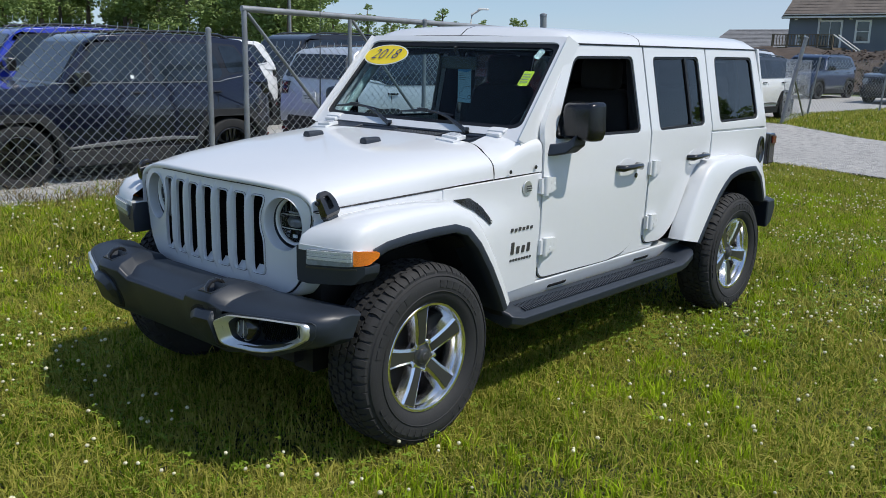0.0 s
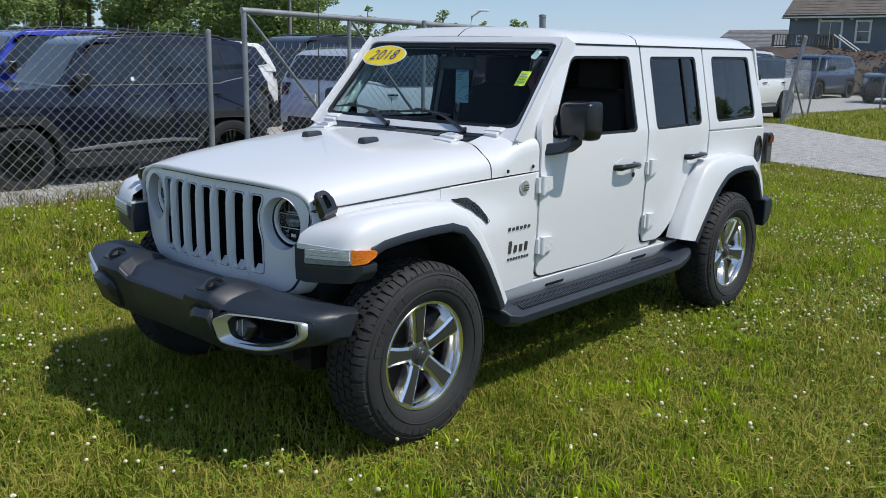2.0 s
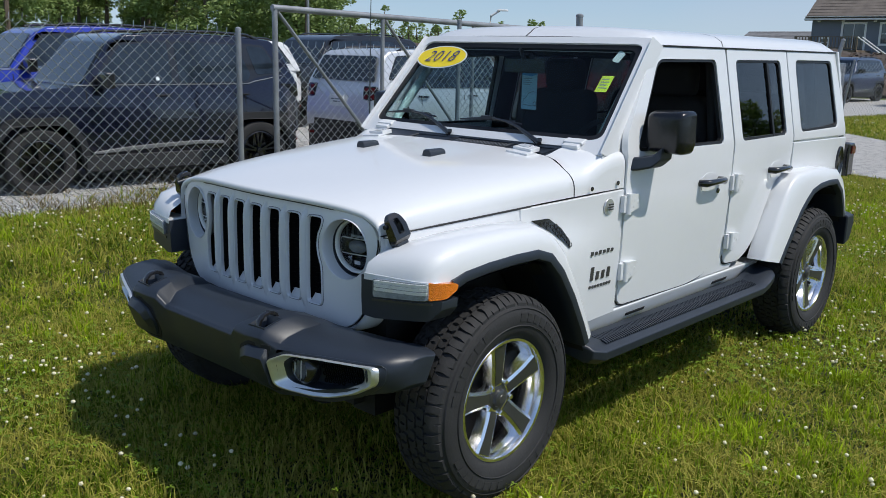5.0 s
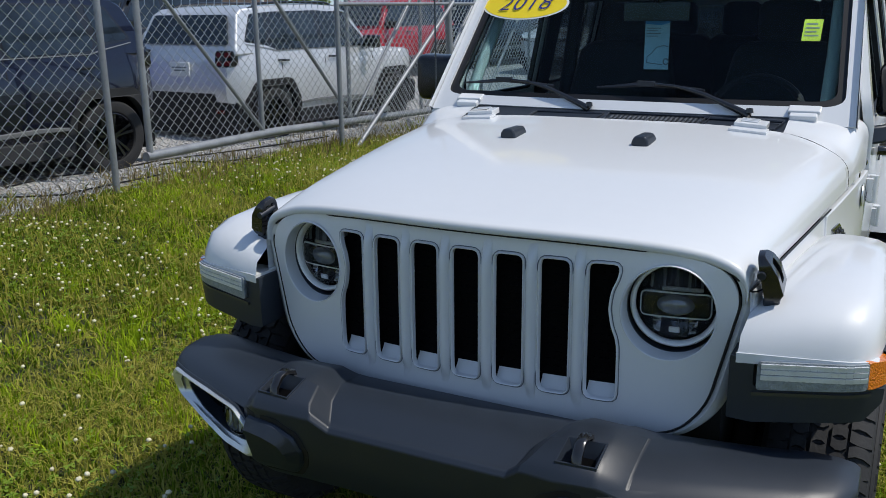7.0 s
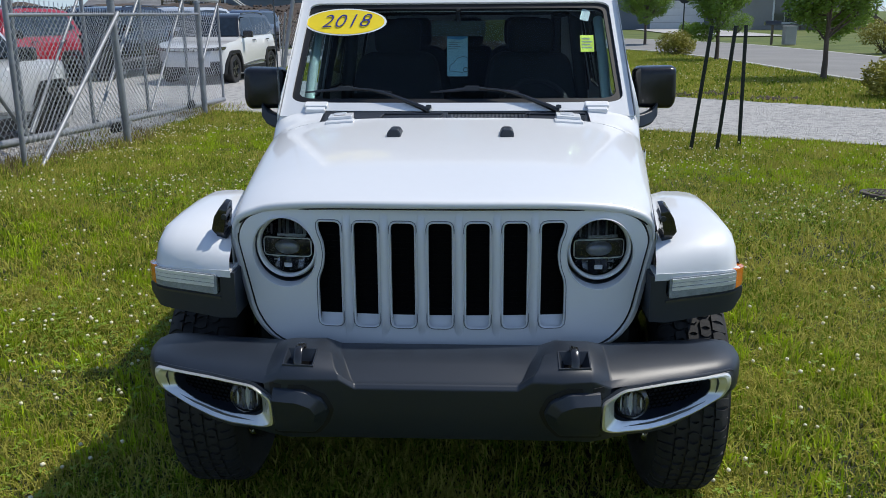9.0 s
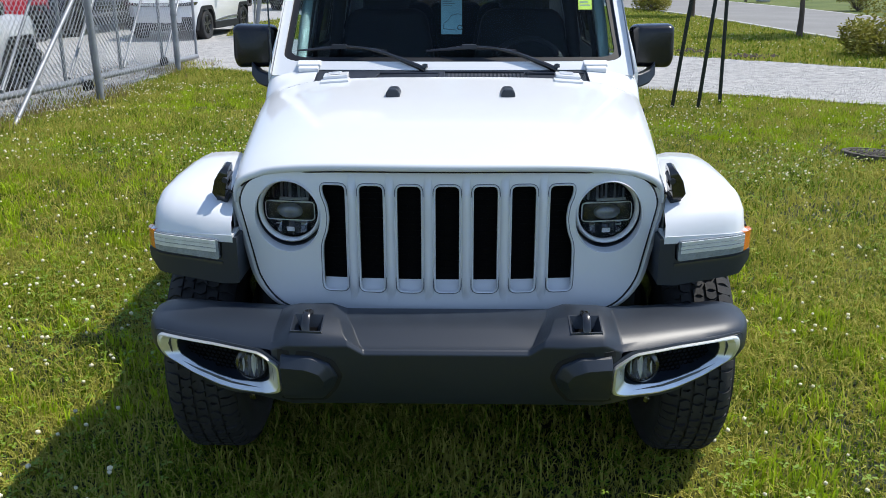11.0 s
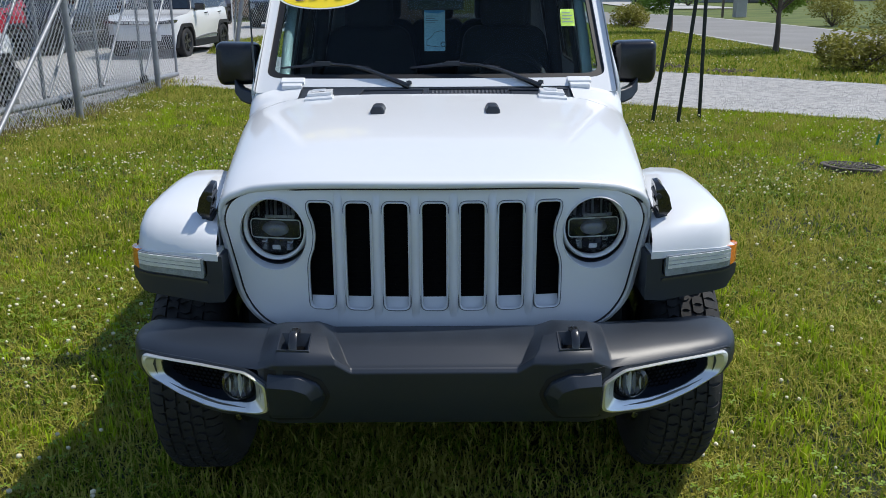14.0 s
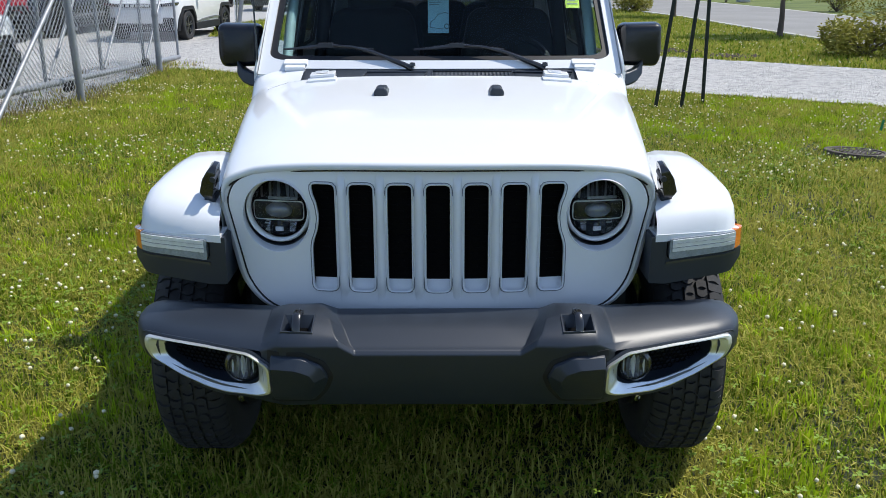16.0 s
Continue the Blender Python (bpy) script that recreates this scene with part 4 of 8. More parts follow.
for s in (1, -1):
    fx = lambda i: bonnet_edge(F_OUT[i][0])[0] + 0.004
    w = wing(s, F_OUT, F_ARC, fx, 0.920, lambda i: -0.032 * smooth_step((i - 0.5) / 2.5) * (1 - smooth_step((i - 6) / 3)), "front_wing")
    flare(s, F_ARC[2:], 0.66, 0.918, lambda i: 0.038, w)
    # closing the front of the wing, the lamp in it and the black block below
    front_y = lambda x: -0.420 + 0.20 * (x - 0.68) + 0.030 * max(0.0, (x - 0.84) / 0.08) ** 2
    pts = [(0.640, 0.896), (0.684, 0.8965), (0.905, 0.909), (0.908, 0.918), (0.640, 0.918)]
    part("wing_front", side(plate(pts, [], lambda x, z: (x, front_y(x) - 0.0015, z), lambda x, z: (x, -0.33, z), [("u", 0.80), ("u", 0.84), ("u", 0.87)]), s), WHITE, w, bevel=0.008)
    blk = [(0.628, 0.768), (0.68, 0.762), (0.890, 0.786), (0.922, 0.825), (0.924, 0.857), (0.893, 0.859), (0.684, 0.843), (0.676, 0.850), (0.676, 0.905), (0.628, 0.912)]
    part("flare_front", side(plate(rounded(blk, 0.004, 2), [], lambda x, z: (x, front_y(x) + 0.05 * max(0.0, 0.83 - z), z),
                                   lambda x, z: (x, -0.262, z), [("u", 0.80), ("u", 0.84), ("u", 0.87), ("u", 0.90), ("v", 0.83)]), s), PLASTIC, w, bevel=0.006, label="black corner block under the lamp")
    lampc = rounded([(0.684, 0.842), (0.893, 0.859), (0.893, 0.917), (0.684, 0.905)], 0.008, 3)
    lcut = [("u", 0.80), ("u", 0.82), ("u", 0.84), ("u", 0.86), ("u", 0.875)]
    sig = part("turn_signal", side(plate(lampc, [], lambda x, z: (x, front_y(x) - 0.010, z), lambda x, z: (x, front_y(x) + 0.02, z), lcut), s), CLEARLAMP, w, "clear ribbed daytime lamp", bevel=0.004)
    for k in range(15):
        x0 = 0.692 + 0.0133 * k
        for row, (za, zb) in enumerate(((0.866, 0.8765), (0.879, 0.8895), (0.891, 0.902))):
            z0 = 0.055 * (x0 - 0.69)
            part("lamp_cell", side(plate([(x0, za + z0), (x0 + 0.0130, za + z0), (x0 + 0.0130, zb + z0), (x0, zb + z0)], [], lambda x, z: (x, front_y(x) - 0.0125 - (0.002 if z > za + z0 + 0.005 else 0.0), z), lambda x, z: (x, front_y(x), z)), s), LAMPCELL, sig)
    part("lamp_underline", side(plate([(0.676, 0.826), (0.900, 0.843), (0.900, 0.850), (0.676, 0.834)], [], lambda x, z: (x, front_y(x) - 0.005, z), lambda x, z: (x, front_y(x) + 0.01, z), lcut), s), GREYRIM, sig)
    am = [(-0.384, 0.858), (-0.334, 0.864), (-0.285, 0.886), (-0.278, 0.904), (-0.298, 0.913), (-0.384, 0.919)]
    part("side_marker", side(plate(rounded(am, 0.006, 2), [], lambda y, z: (0.931 - 0.038 * max(0.0, (-0.318 - y) / 0.066) ** 1.8, y + 0.012, z), lambda y, z: (0.87, y + 0.02, z), [("u", -0.335), ("u", -0.355), ("u", -0.372)]), s), AMBER, w, "amber side marker lens", bevel=0.003)
    # inner liner and side of the engine bay
    rows = [[(x, y, z - 0.05) for x in (0.60, 0.90)] for y, z in F_ARC[2:]]
    part("wheel_arch_liner", side(grid(rows), s), CHASSIS, w)
    rows = []
    for y in (-0.36, -0.30, -0.1, 0.1, 0.25, 0.36):
        px, pz = bonnet_edge(y)
        rows.append([(px + 0.003, y, pz - 0.007), (px + 0.006, y, pz - 0.05), (px + 0.004, y, 0.86)])
    part("engine_bay_side", side(grid(rows), s), WHITE, whitecar, smooth=50)
    part("bonnet_shut_line", side(tube([(r[0][0] + 0.0015, r[0][1], r[0][2] + 0.004) for r in rows], 0.0028, 6), s), SEAL, whitecar, "dark shut line under the bonnet")
    rx = lambda i: 0.79
    w2 = wing(s, R_OUT, R_ARC, rx, 0.925, lambda i: 0.0, "rear_wing")
    flare(s, R_ARC, 0.66, 0.922, lambda i: 0.035, w2)
    rows = [[(x, y, z - 0.05) for x in (0.60, 0.90)] for y, z in R_ARC]
    part("wheel_arch_liner", side(grid(rows), s), CHASSIS, w2)
    # vent behind the front wheel
    vn = rounded([(0.355, 1.017), (0.455, 1.017), (0.522, 0.973), (0.568, 0.915), (0.564, 0.883), (0.477, 0.953)], 0.008, 2)
    vx = lambda y, z: cowl_x(y, z) + 0.005
    v1 = part("wing_vent", side(plate(vn, [], lambda y, z: (vx(y, z), y, z), lambda y, z: (vx(y, z) - 0.04, y, z), [("u", 0.42), ("u", 0.48), ("v", 0.93), ("v", 0.97)]), s), GLOSS, whitecar, "black mesh vent behind the wing", bevel=0.003)
    cells = []
    for a in range(8):
        for b in range(9):
            y, z = 0.385 + 0.024 * a + (0.012 if b % 2 else 0.0), 0.885 + 0.014 * b
            edge_lo, edge_hi = np.interp(y, [0.355, 0.477, 0.568], [1.017, 0.953, 0.883]) + 0.008, np.interp(y, [0.355, 0.455, 0.522, 0.568], [1.017, 1.017, 0.973, 0.910]) - 0.008
            if edge_lo < z < edge_hi:
                cells.append(moved(lathe([(0.0075, 0.0), (0.0075, 0.002), (0.0105, 0.002), (0.0105, 0.0)], 6), Matrix.Translation((vx(y, z) + 0.0005, y, z))))
    tagged(part("vent_mesh", side(merge(*cells), s), GREYRIM, v1, "grey honeycomb mesh"), kind="stuff")
    # latch on the bonnet's side
    m = Matrix.Translation((0.672, -0.318, 1.060)) @ Euler((radians(14), radians(-12), 0)).to_matrix().to_4x4()
    la = [(-0.037, -0.050), (0.037, -0.050), (0.036, 0.010), (0.030, 0.040), (0.018, 0.056), (-0.018, 0.056), (-0.030, 0.040), (-0.036, 0.010)]
    swell = lambda z: float(np.interp(z, [-0.050, -0.032, 0.012, 0.040, 0.056], [0.018, 0.034, 0.030, 0.019, 0.008]))
    lat = part("bonnet_latch", side(moved(plate(rounded(la, 0.008, 2), [rounded([(-0.014, -0.016), (0.014, -0.016), (0.012, 0.038), (-0.012, 0.038)], 0.006, 2)],
                                          lambda y, z: (swell(z), y, z), lambda y, z: (-0.006, y, z), [("v", -0.032), ("v", 0.012), ("v", 0.040)]), m), s), GLOSS, whitecar, "black rubber bonnet latch", bevel=0.004, seg=2)
    part("latch_pivot", side(moved(tube([(-0.002, -0.040, 0.020), (-0.002, 0.020, 0.020)], 0.009, 12), m), s), PLASTIC, lat)
    part("latch_foot", side(moved(box((0.004, 0.0, -0.056), (0.034, 0.060, 0.022)), m), s), PLASTIC, lat, bevel=0.006)
    # short shut line where the bonnet meets the side of the nose
    part("nose_shut_line", side(tube([(0.634, -0.345, 1.034), (0.646, -0.352, 1.030), (0.660, -0.335, 1.028), (0.670, -0.30, 1.027)], 0.0022, 5), s), SEAL, whitecar, "dark shut line under the bonnet corner")

# body sides
def panel(name, outer, holes, s, label="", mat=None, proud=0.0, thick=0.03, bevel=0.006, parent=None, cuts=None):
    cc = [("v", 0.7), ("v", 0.85), ("v", 1.235), ("v", 1.262)] if cuts is None else cuts
    return part(name, side(plate(outer, holes, lambda y, z: (side_x(z) + proud, y, z), lambda y, z: (side_x(z) + proud - thick, y, z), cc), s), mat or WHITE, parent or whitecar, label, bevel=bevel, seg=2, smooth=30)


DOOR_F = rounded([(0.957, 0.560), (1.62, 0.548), (1.80, 0.575), (1.90, 0.66), (1.977, 0.86), (1.977, 1.708), (1.262, 1.706), (0.957, 1.300)],
                 [0.06, 0.08, 0.10, 0.12, 0.10, 0.012, 0.03, 0.05], 6)
WIN_F = rounded([(1.035, 1.250), (1.872, 1.240), (1.866, 1.655), (1.296, 1.652)], [0.05, 0.035, 0.035, 0.05], 5)
DOOR_R = rounded([(1.993, 0.590), (2.20, 0.580), (2.34, 0.665), (2.52, 0.985), (2.70, 1.06), (2.742, 1.12), (2.742, 1.708), (1.993, 1.708)],
                 [0.05, 0.06, 0.1, 0.1, 0.06, 0.05, 0.012, 0.012], 6)
WIN_R = rounded([(2.085, 1.240), (2.655, 1.245), (2.648, 1.658), (2.085, 1.655)], 0.035, 5)
WIN_Q = rounded([(2.868, 1.250), (3.455, 1.255), (3.428, 1.660), (2.868, 1.660)], 0.045, 5)
QUARTER = [(2.760, 1.195), (2.760, 1.05), (2.62, 0.98), (2.62, 0.90), (3.35, 0.90), (3.44, 0.70), (3.610, 0.70), (3.610, 1.185)]
for s in (1, -1):
    cs = [(0.53, 0.52), (0.944, 0.535), (0.944, 1.094), (0.62, 1.081), (0.30, 1.067), (0.30, 0.95)]
    part("cowl_side", side(plate(cs, [], lambda y, z: (cowl_x(y, z), y, z), lambda y, z: (cowl_x(y, z) - 0.02, y, z), [("v", z) for z in (0.7, 0.85, 0.9, 0.95, 1.0, 1.04)] + [("u", y) for y in (0.4, 0.5, 0.6, 0.7, 0.8, 0.88)]), s), WHITE, whitecar, "white body panel ahead of the door", bevel=0.004, smooth=40)
    part("sill", side(capped([[(0.70, y, 0.545), (0.790, y, 0.545), (0.786, y, 0.526), (0.735, y, 0.425), (0.70, y, 0.425)] for y in (0.495, 2.485)]), s), WHITE, whitecar, bevel=0.008)
    for k in range(2):
        part("sill_slot", side(moved(box((0, 0, 0), (0.006, 0.16, 0.016)), pose(0.770, 1.16 + 0.86 * k, 0.492, 0, 26, 0)), s), CHASSIS, whitecar)
    df = panel("front_door", DOOR_F, [WIN_F], s, "white front door")
    dr = panel("rear_door", DOOR_R, [WIN_R], s, "white rear door")
    q = panel("rear_quarter", QUARTER, [], s, "white rear quarter panel", cuts=[("v", 0.85), ("u", 3.0)])
    panel("body_seam_backing", [(0.93, 0.55), (2.10, 0.55), (2.5, 0.90), (3.58, 0.90), (3.5, 1.20), (0.96, 1.20)], [], s, "", WHITE, -0.010, 0.01, 0.0, cuts=[("v", 0.7), ("v", 0.85)])
    panel("pillar_backing", [(1.90, 1.2), (2.06, 1.2), (2.06, 1.70), (1.90, 1.70)], [], s, "", SEAL, -0.034, 0.01, 0.0, cuts=[("v", 1.235)])
    panel("pillar_backing", [(2.68, 1.2), (2.83, 1.2), (2.83, 1.70), (2.68, 1.70)], [], s, "", SEAL, -0.034, 0.01, 0.0, cuts=[("v", 1.235)])
    panel("hardtop_side", [(2.758, 1.203), (3.585, 1.195), (3.545, 1.712), (2.758, 1.712)], [WIN_Q], s, "white hardtop side with fixed window", cuts=[("v", 1.235), ("v", 1.3)])
    for d, wn_, tint, gname in ((df, WIN_F, GLASS, "open"), (dr, WIN_R, TINT, "window_glass"), (q, WIN_Q, TINT, "window_glass")):
        c = Vector((sum(p[0] for p in wn_) / len(wn_), sum(p[1] for p in wn_) / len(wn_)))
        inner = [tuple(c + Vector(((p[0] - c.x) * 0.95, (p[1] - c.y) * 0.935))) for p in wn_]
        panel("window_seal", wn_, [inner], s, "black rubber seal", SEAL, -0.006, 0.02, 0.002, d, [("v", 1.235)])
        if gname != "open":
            panel(gname, [tuple(c + (Vector(p) - c) * 0.97) for p in wn_], [], s, "dark tinted window pane", tint, -0.014, 0.004, 0.0, d, [("v", 1.235)]).visible_shadow = False
    panel("window_divider", [(2.478, 1.24), (2.502, 1.24), (2.496, 1.66), (2.472, 1.66)], [], s, "", SEAL, -0.004, 0.014, 0.002, dr, [])
    for d, line in ((df, DOOR_F), (dr, DOOR_R)):
        c = Vector((sum(p[0] for p in line) / len(line), sum(p[1] for p in line) / len(line)))
        seam = [(side_x(z) - 0.0095, y, z) for y, z in [(p[0] + 0.005 * (1 if p[0] > c.x else -1), p[1] + (-0.005 if p[1] < 0.9 else 0.0)) for p in line if p[1] < 1.225]]
        first = max(range(len(seam)), key=lambda k: (Vector(seam[k]) - Vector(seam[k - 1])).length)
        part("door_seam", side(tube(seam[first:] + seam[:first], 0.0042, 6), s), SEAL, d, "dark gap round the door")
    # handles
    for d, y0 in ((df, 1.645), (dr, 2.455)):
        z0 = 1.058
        cup = rounded([(y0 + 0.02, z0 - 0.05), (y0 + 0.16, z0 - 0.05), (y0 + 0.175, z0 + 0.02), (y0 + 0.12, z0 + 0.045), (y0 + 0.05, z0 + 0.045), (y0 + 0.005, z0 + 0.02)], 0.03, 4)
        panel("handle_cup", cup, [], s, "", WHITE, 0.0015, 0.01, 0.001, d, [])
        hpath = [(0.800, y0 - 0.005, z0), (0.838, y0 + 0.002, z0 + 0.001), (0.848, y0 + 0.03, z0 + 0.004), (0.852, y0 + 0.10, z0 + 0.006), (0.848, y0 + 0.17, z0 + 0.004), (0.838, y0 + 0.19, z0), (0.800, y0 + 0.195, z0)]
        part("door_handle", side(tube(hpath, [0.018, 0.019, 0.016, 0.015, 0.016, 0.020, 0.019], 10), s), GLOSS, d, "black door handle", smooth=60)
    part("key_barrel", side(moved(lathe([(0.0, 0.006), (0.013, 0.005), (0.014, 0.0)], 16), Matrix.Translation((0.803, 1.838, 1.003))), s), GLOSS, df)
    # hinges
    for d, y0, z0 in ((df, 0.965, 1.030), (df, 0.985, 0.722), (dr, 2.012, 1.030), (dr, 2.025, 0.715)):
        kn = moved(lathe([(0.0, -0.046), (0.014, -0.046), (0.014, 0.046), (0.0, 0.046)], 14), Matrix.Translation((side_x(z0) + 0.020, y0 - 0.012, z0)) @ Euler((0, radians(90), 0)).to_matrix().to_4x4())
        leaf = plate(rounded([(y0, z0 - 0.040), (y0 + 0.085, z0 - 0.024), (y0 + 0.095, z0), (y0 + 0.085, z0 + 0.036), (y0, z0 + 0.044)], 0.010, 3), [], lambda y, z: (side_x(z) + 0.026 - 0.1 * (y - y0), y, z), lambda y, z: (side_x(z) - 0.002, y, z))
        hg = part("door_hinge", side(merge(kn, leaf, box((side_x(z0) + 0.008, y0 - 0.03, z0), (0.02, 0.03, 0.075))), s), WHITE, d, bevel=0.004)
        bolts = [moved(lathe([(0.0, 0.004), (0.009, 0.003), (0.009, -0.002)], 10), Matrix.Translation((side_x(z0) + 0.024 - 0.1 * a, y0 + a, z0 + b))) for a, b in ((0.03, -0.012), (0.03, 0.018), (0.065, 0.003))]
        part("bolt", side(merge(*bolts), s), WHITE, hg)
    # mirror
    mb = rounded([(0.790, 1.262), (0.955, 1.258), (0.972, 1.30), (0.968, 1.440), (0.95, 1.452), (0.800, 1.448), (0.780, 1.43), (0.778, 1.28)], 0.02, 4)
    rings = []
    for dy, k in ((0.075, 0.90), (0.068, 0.985), (0.03, 1.0), (0.0, 0.985), (-0.028, 0.94), (-0.042, 0.86), (-0.048, 0.74)):
        rings.append([(0.892 + (x - 0.875) * k, 1.130 + dy, 1.340 + (z - 1.355) * k) for x, z in mb])
    part("door_mirror", side(capped(rings), s), MIRRORCAP, df, "black door mirror", smooth=45)
    part("mirror_arm", side(capped([[(x, yc + dy, z + dz) for dy, dz in ((-0.06, -0.03), (0.05, -0.03), (0.06, 0.02), (-0.045, 0.03))] for x, yc, z in ((0.79, 1.035, 1.200), (0.83, 1.05, 1.205), (0.87, 1.09, 1.215), (0.90, 1.115, 1.25))]), s), PLASTIC, df, bevel=0.01)
    # side step
    prof = [(0.770, 0.470), (0.800, 0.480), (0.920, 0.462), (0.945, 0.448), (0.942, 0.412), (0.900, 0.385), (0.78, 0.405)]
    ends = ((0.545, 0.25, 0.055), (0.60, 0.85, 0.012), (0.66, 1.0, 0.0), (2.22, 1.0, 0.0), (2.29, 1.0, 0.02), (2.36, 0.95, 0.045), (2.42, 0.75, 0.05))
    st = part("side_step", side(capped([[(0.77 + (x - 0.77) * k, y, z + up) for x, z in prof] for y, k, up in ends]), s), PLASTIC, whitecar, "black plastic side step", bevel=0.008, smooth=30)
    ribs = []
    for k in range(88):
        y0 = 0.72 + 0.0168 * k
        for x0, d in ((0.828, 0.010), (0.872, -0.010)):
            ribs.append(([(x0, y0, 0.4785), (x0 + 0.038, y0 + d, 0.4715), (x0 + 0.038, y0 + d + 0.008, 0.4715), (x0, y0 + 0.008, 0.4785), (x0, y0, 0.470), (x0 + 0.038, y0 + d, 0.463), (x0 + 0.038, y0 + d + 0.008, 0.463), (x0, y0 + 0.008, 0.470)],
                         [(0, 1, 2, 3), (0, 4, 5, 1), (2, 6, 7, 3), (1, 5, 6, 2), (3, 7, 4, 0)]))
    tagged(part("tread_ribs", side(merge(*ribs), s), PLASTIC, st, "fine slanting ribs on the step", smooth=0), kind="stuff")
    # rear lamp, rear bumper corner, fuel flap
    tl = part("rear_lamp", side(box((0.785, 3.655, 1.035), (0.10, 0.10, 0.215)), s), GLOSS, whitecar, "black and red rear lamp", bevel=0.012)
    part("lamp_lens", side(merge(box((0.785, 3.712, 1.08), (0.075, 0.02, 0.10)), box((0.840, 3.665, 1.10), (0.006, 0.06, 0.05))), s), REDLAMP, tl)
    # badges as plain bars
    for a, b, zc, heights, fill in ((0.712, 0.895, 0.836, (0.018, 0.015, 0.018, 0.015, 0.018, 0.015), 0.55), (0.720, 0.888, 0.735, (0.060, 0.036, 0.036, 0.044), 0.50), (0.716, 0.890, 0.688, (0.013,) * 8, 0.62)):
        step_ = (b - a) / len(heights)
        for k, hgt in enumerate(heights):
            y0, z0 = a + k * step_, zc - 0.5 * min(heights)
            part("badge_bar", side(plate(rounded([(y0, z0), (y0 + fill * step_, z0), (y0 + (fill + 0.10) * step_, z0 + hgt), (y0 + 0.10 * step_, z0 + hgt)], 0.004, 2), [],
                                         lambda y, z: (side_x(z) + 0.004, y, z), lambda y, z: (side_x(z) - 0.001, y, z)), s), BADGE, whitecar, "dark grey raised badge")
    bd = part("round_badge", side(moved(lathe([(0.0, 0.003), (0.026, 0.003), (0.034, 0.004), (0.036, 0.0)], 28), Matrix.Translation((0.795, 0.838, 1.028))), s), SATIN, whitecar, "round silver badge")
    part("badge_relief", side(merge(*[box((0.8075, 0.838, 1.028 + 0.011 * k), (0.003, 0.040 - 0.006 * abs(k), 0.006)) for k in (-1, 0, 1)]), s), BADGE, bd)
    for y, z in ((0.715, 1.115), (0.90, 1.125)):
        part("trim_plug", side(moved(lathe([(0.0, 0.004), (0.009, 0.003), (0.010, 0.0)], 12), Matrix.Translation((0.786 if y < 0.8 else 0.795, y, z))), s), GLOSS, whitecar)
part("fuel_flap", moved(lathe([(0.0, 0.002), (0.055, 0.003), (0.066, 0.012), (0.074, 0.010), (0.076, 0.0)], 32), Matrix.Translation((0.803, 3.52, 1.035)) @ Matrix.Diagonal((1, 0.72, 1.25, 1))), GLOSS, whitecar, "black fuel filler flap")
part("rear_bumper", capped([[(x, y0, 0.695), (x, 3.74 - dy, 0.695), (x, 3.76 - dy, 0.64), (x, 3.71 - dy, 0.53), (x, y0, 0.50)] for x, dy, y0 in ((-0.92, 0.16, 3.47), (-0.80, 0.02, 3.5), (0.80, 0.02, 3.5), (0.92, 0.16, 3.47))]), PLASTIC, whitecar, "black rear bumper", bevel=0.015)
part("tailgate", plate([(-0.80, 0.62), (0.80, 0.62), (0.80, 1.19), (0.72, 1.72), (-0.72, 1.72), (-0.80, 1.19)], [rounded([(-0.6, 1.26), (0.6, 1.26), (0.56, 1.62), (-0.56, 1.62)], 0.04, 3)],
                       lambda x, z: (x, 3.60 - 0.06 * max(0, z - 1.2) / 0.5, z), lambda x, z: (x, 3.57 - 0.06 * max(0, z - 1.2) / 0.5, z), [("v", 1.2)]), WHITE, whitecar, "white tailgate", bevel=0.008)
part("rear_window", box((0, 3.55, 1.44), (1.2, 0.004, 0.36)), TINT, whitecar, shadow=False)

# windscreen
def ws(x, t, d=0.0):
    """A point of the windscreen's plane: t from 0 at its foot to 1 at its head, d outwards."""
    return (x, 0.838 + 0.402 * t - 0.745 * d + 0.03 * (x / 0.7) ** 2, 1.284 + 0.450 * t + 0.667 * d)


FRAME = rounded([(-0.757, -0.11), (-0.66, -0.11), (-0.63, -0.06), (0.63, -0.06), (0.66, -0.11), (0.757, -0.11), (0.716, 1.0), (-0.716, 1.0)], [0.01, 0.01, 0.03, 0.03, 0.01, 0.01, 0.05, 0.05], 5)
PANE = rounded([(-0.718, 0.010), (0.718, 0.010), (0.680, 0.935), (-0.680, 0.935)], [0.08, 0.08, 0.06, 0.06], 6)
wcuts = [("u", x) for x in np.linspace(-0.6, 0.6, 9)]
wf = part("windscreen_frame", plate(FRAME, [PANE], lambda x, t: ws(x, t, 0.018), lambda x, t: ws(x, t, -0.045), wcuts), WHITE, whitecar, "white windscreen frame", bevel=0.010, seg=3, smooth=35)
INN = [(x * 0.962, 0.485 + (t - 0.485) * 0.90) for x, t in PANE]
part("windscreen_border", plate(PANE, [INN], lambda x, t: ws(x, t, 0.0075), lambda x, t: ws(x, t, -0.01), wcuts), SEAL, wf, "black border of the windscreen")
part("windscreen", plate([(x * 0.99, 0.485 + (t - 0.485) * 0.985) for x, t in PANE], [], lambda x, t: ws(x, t, 0.006), lambda x, t: ws(x, t, 0.001), wcuts), GLASS, wf, "windscreen glass", shadow=False)
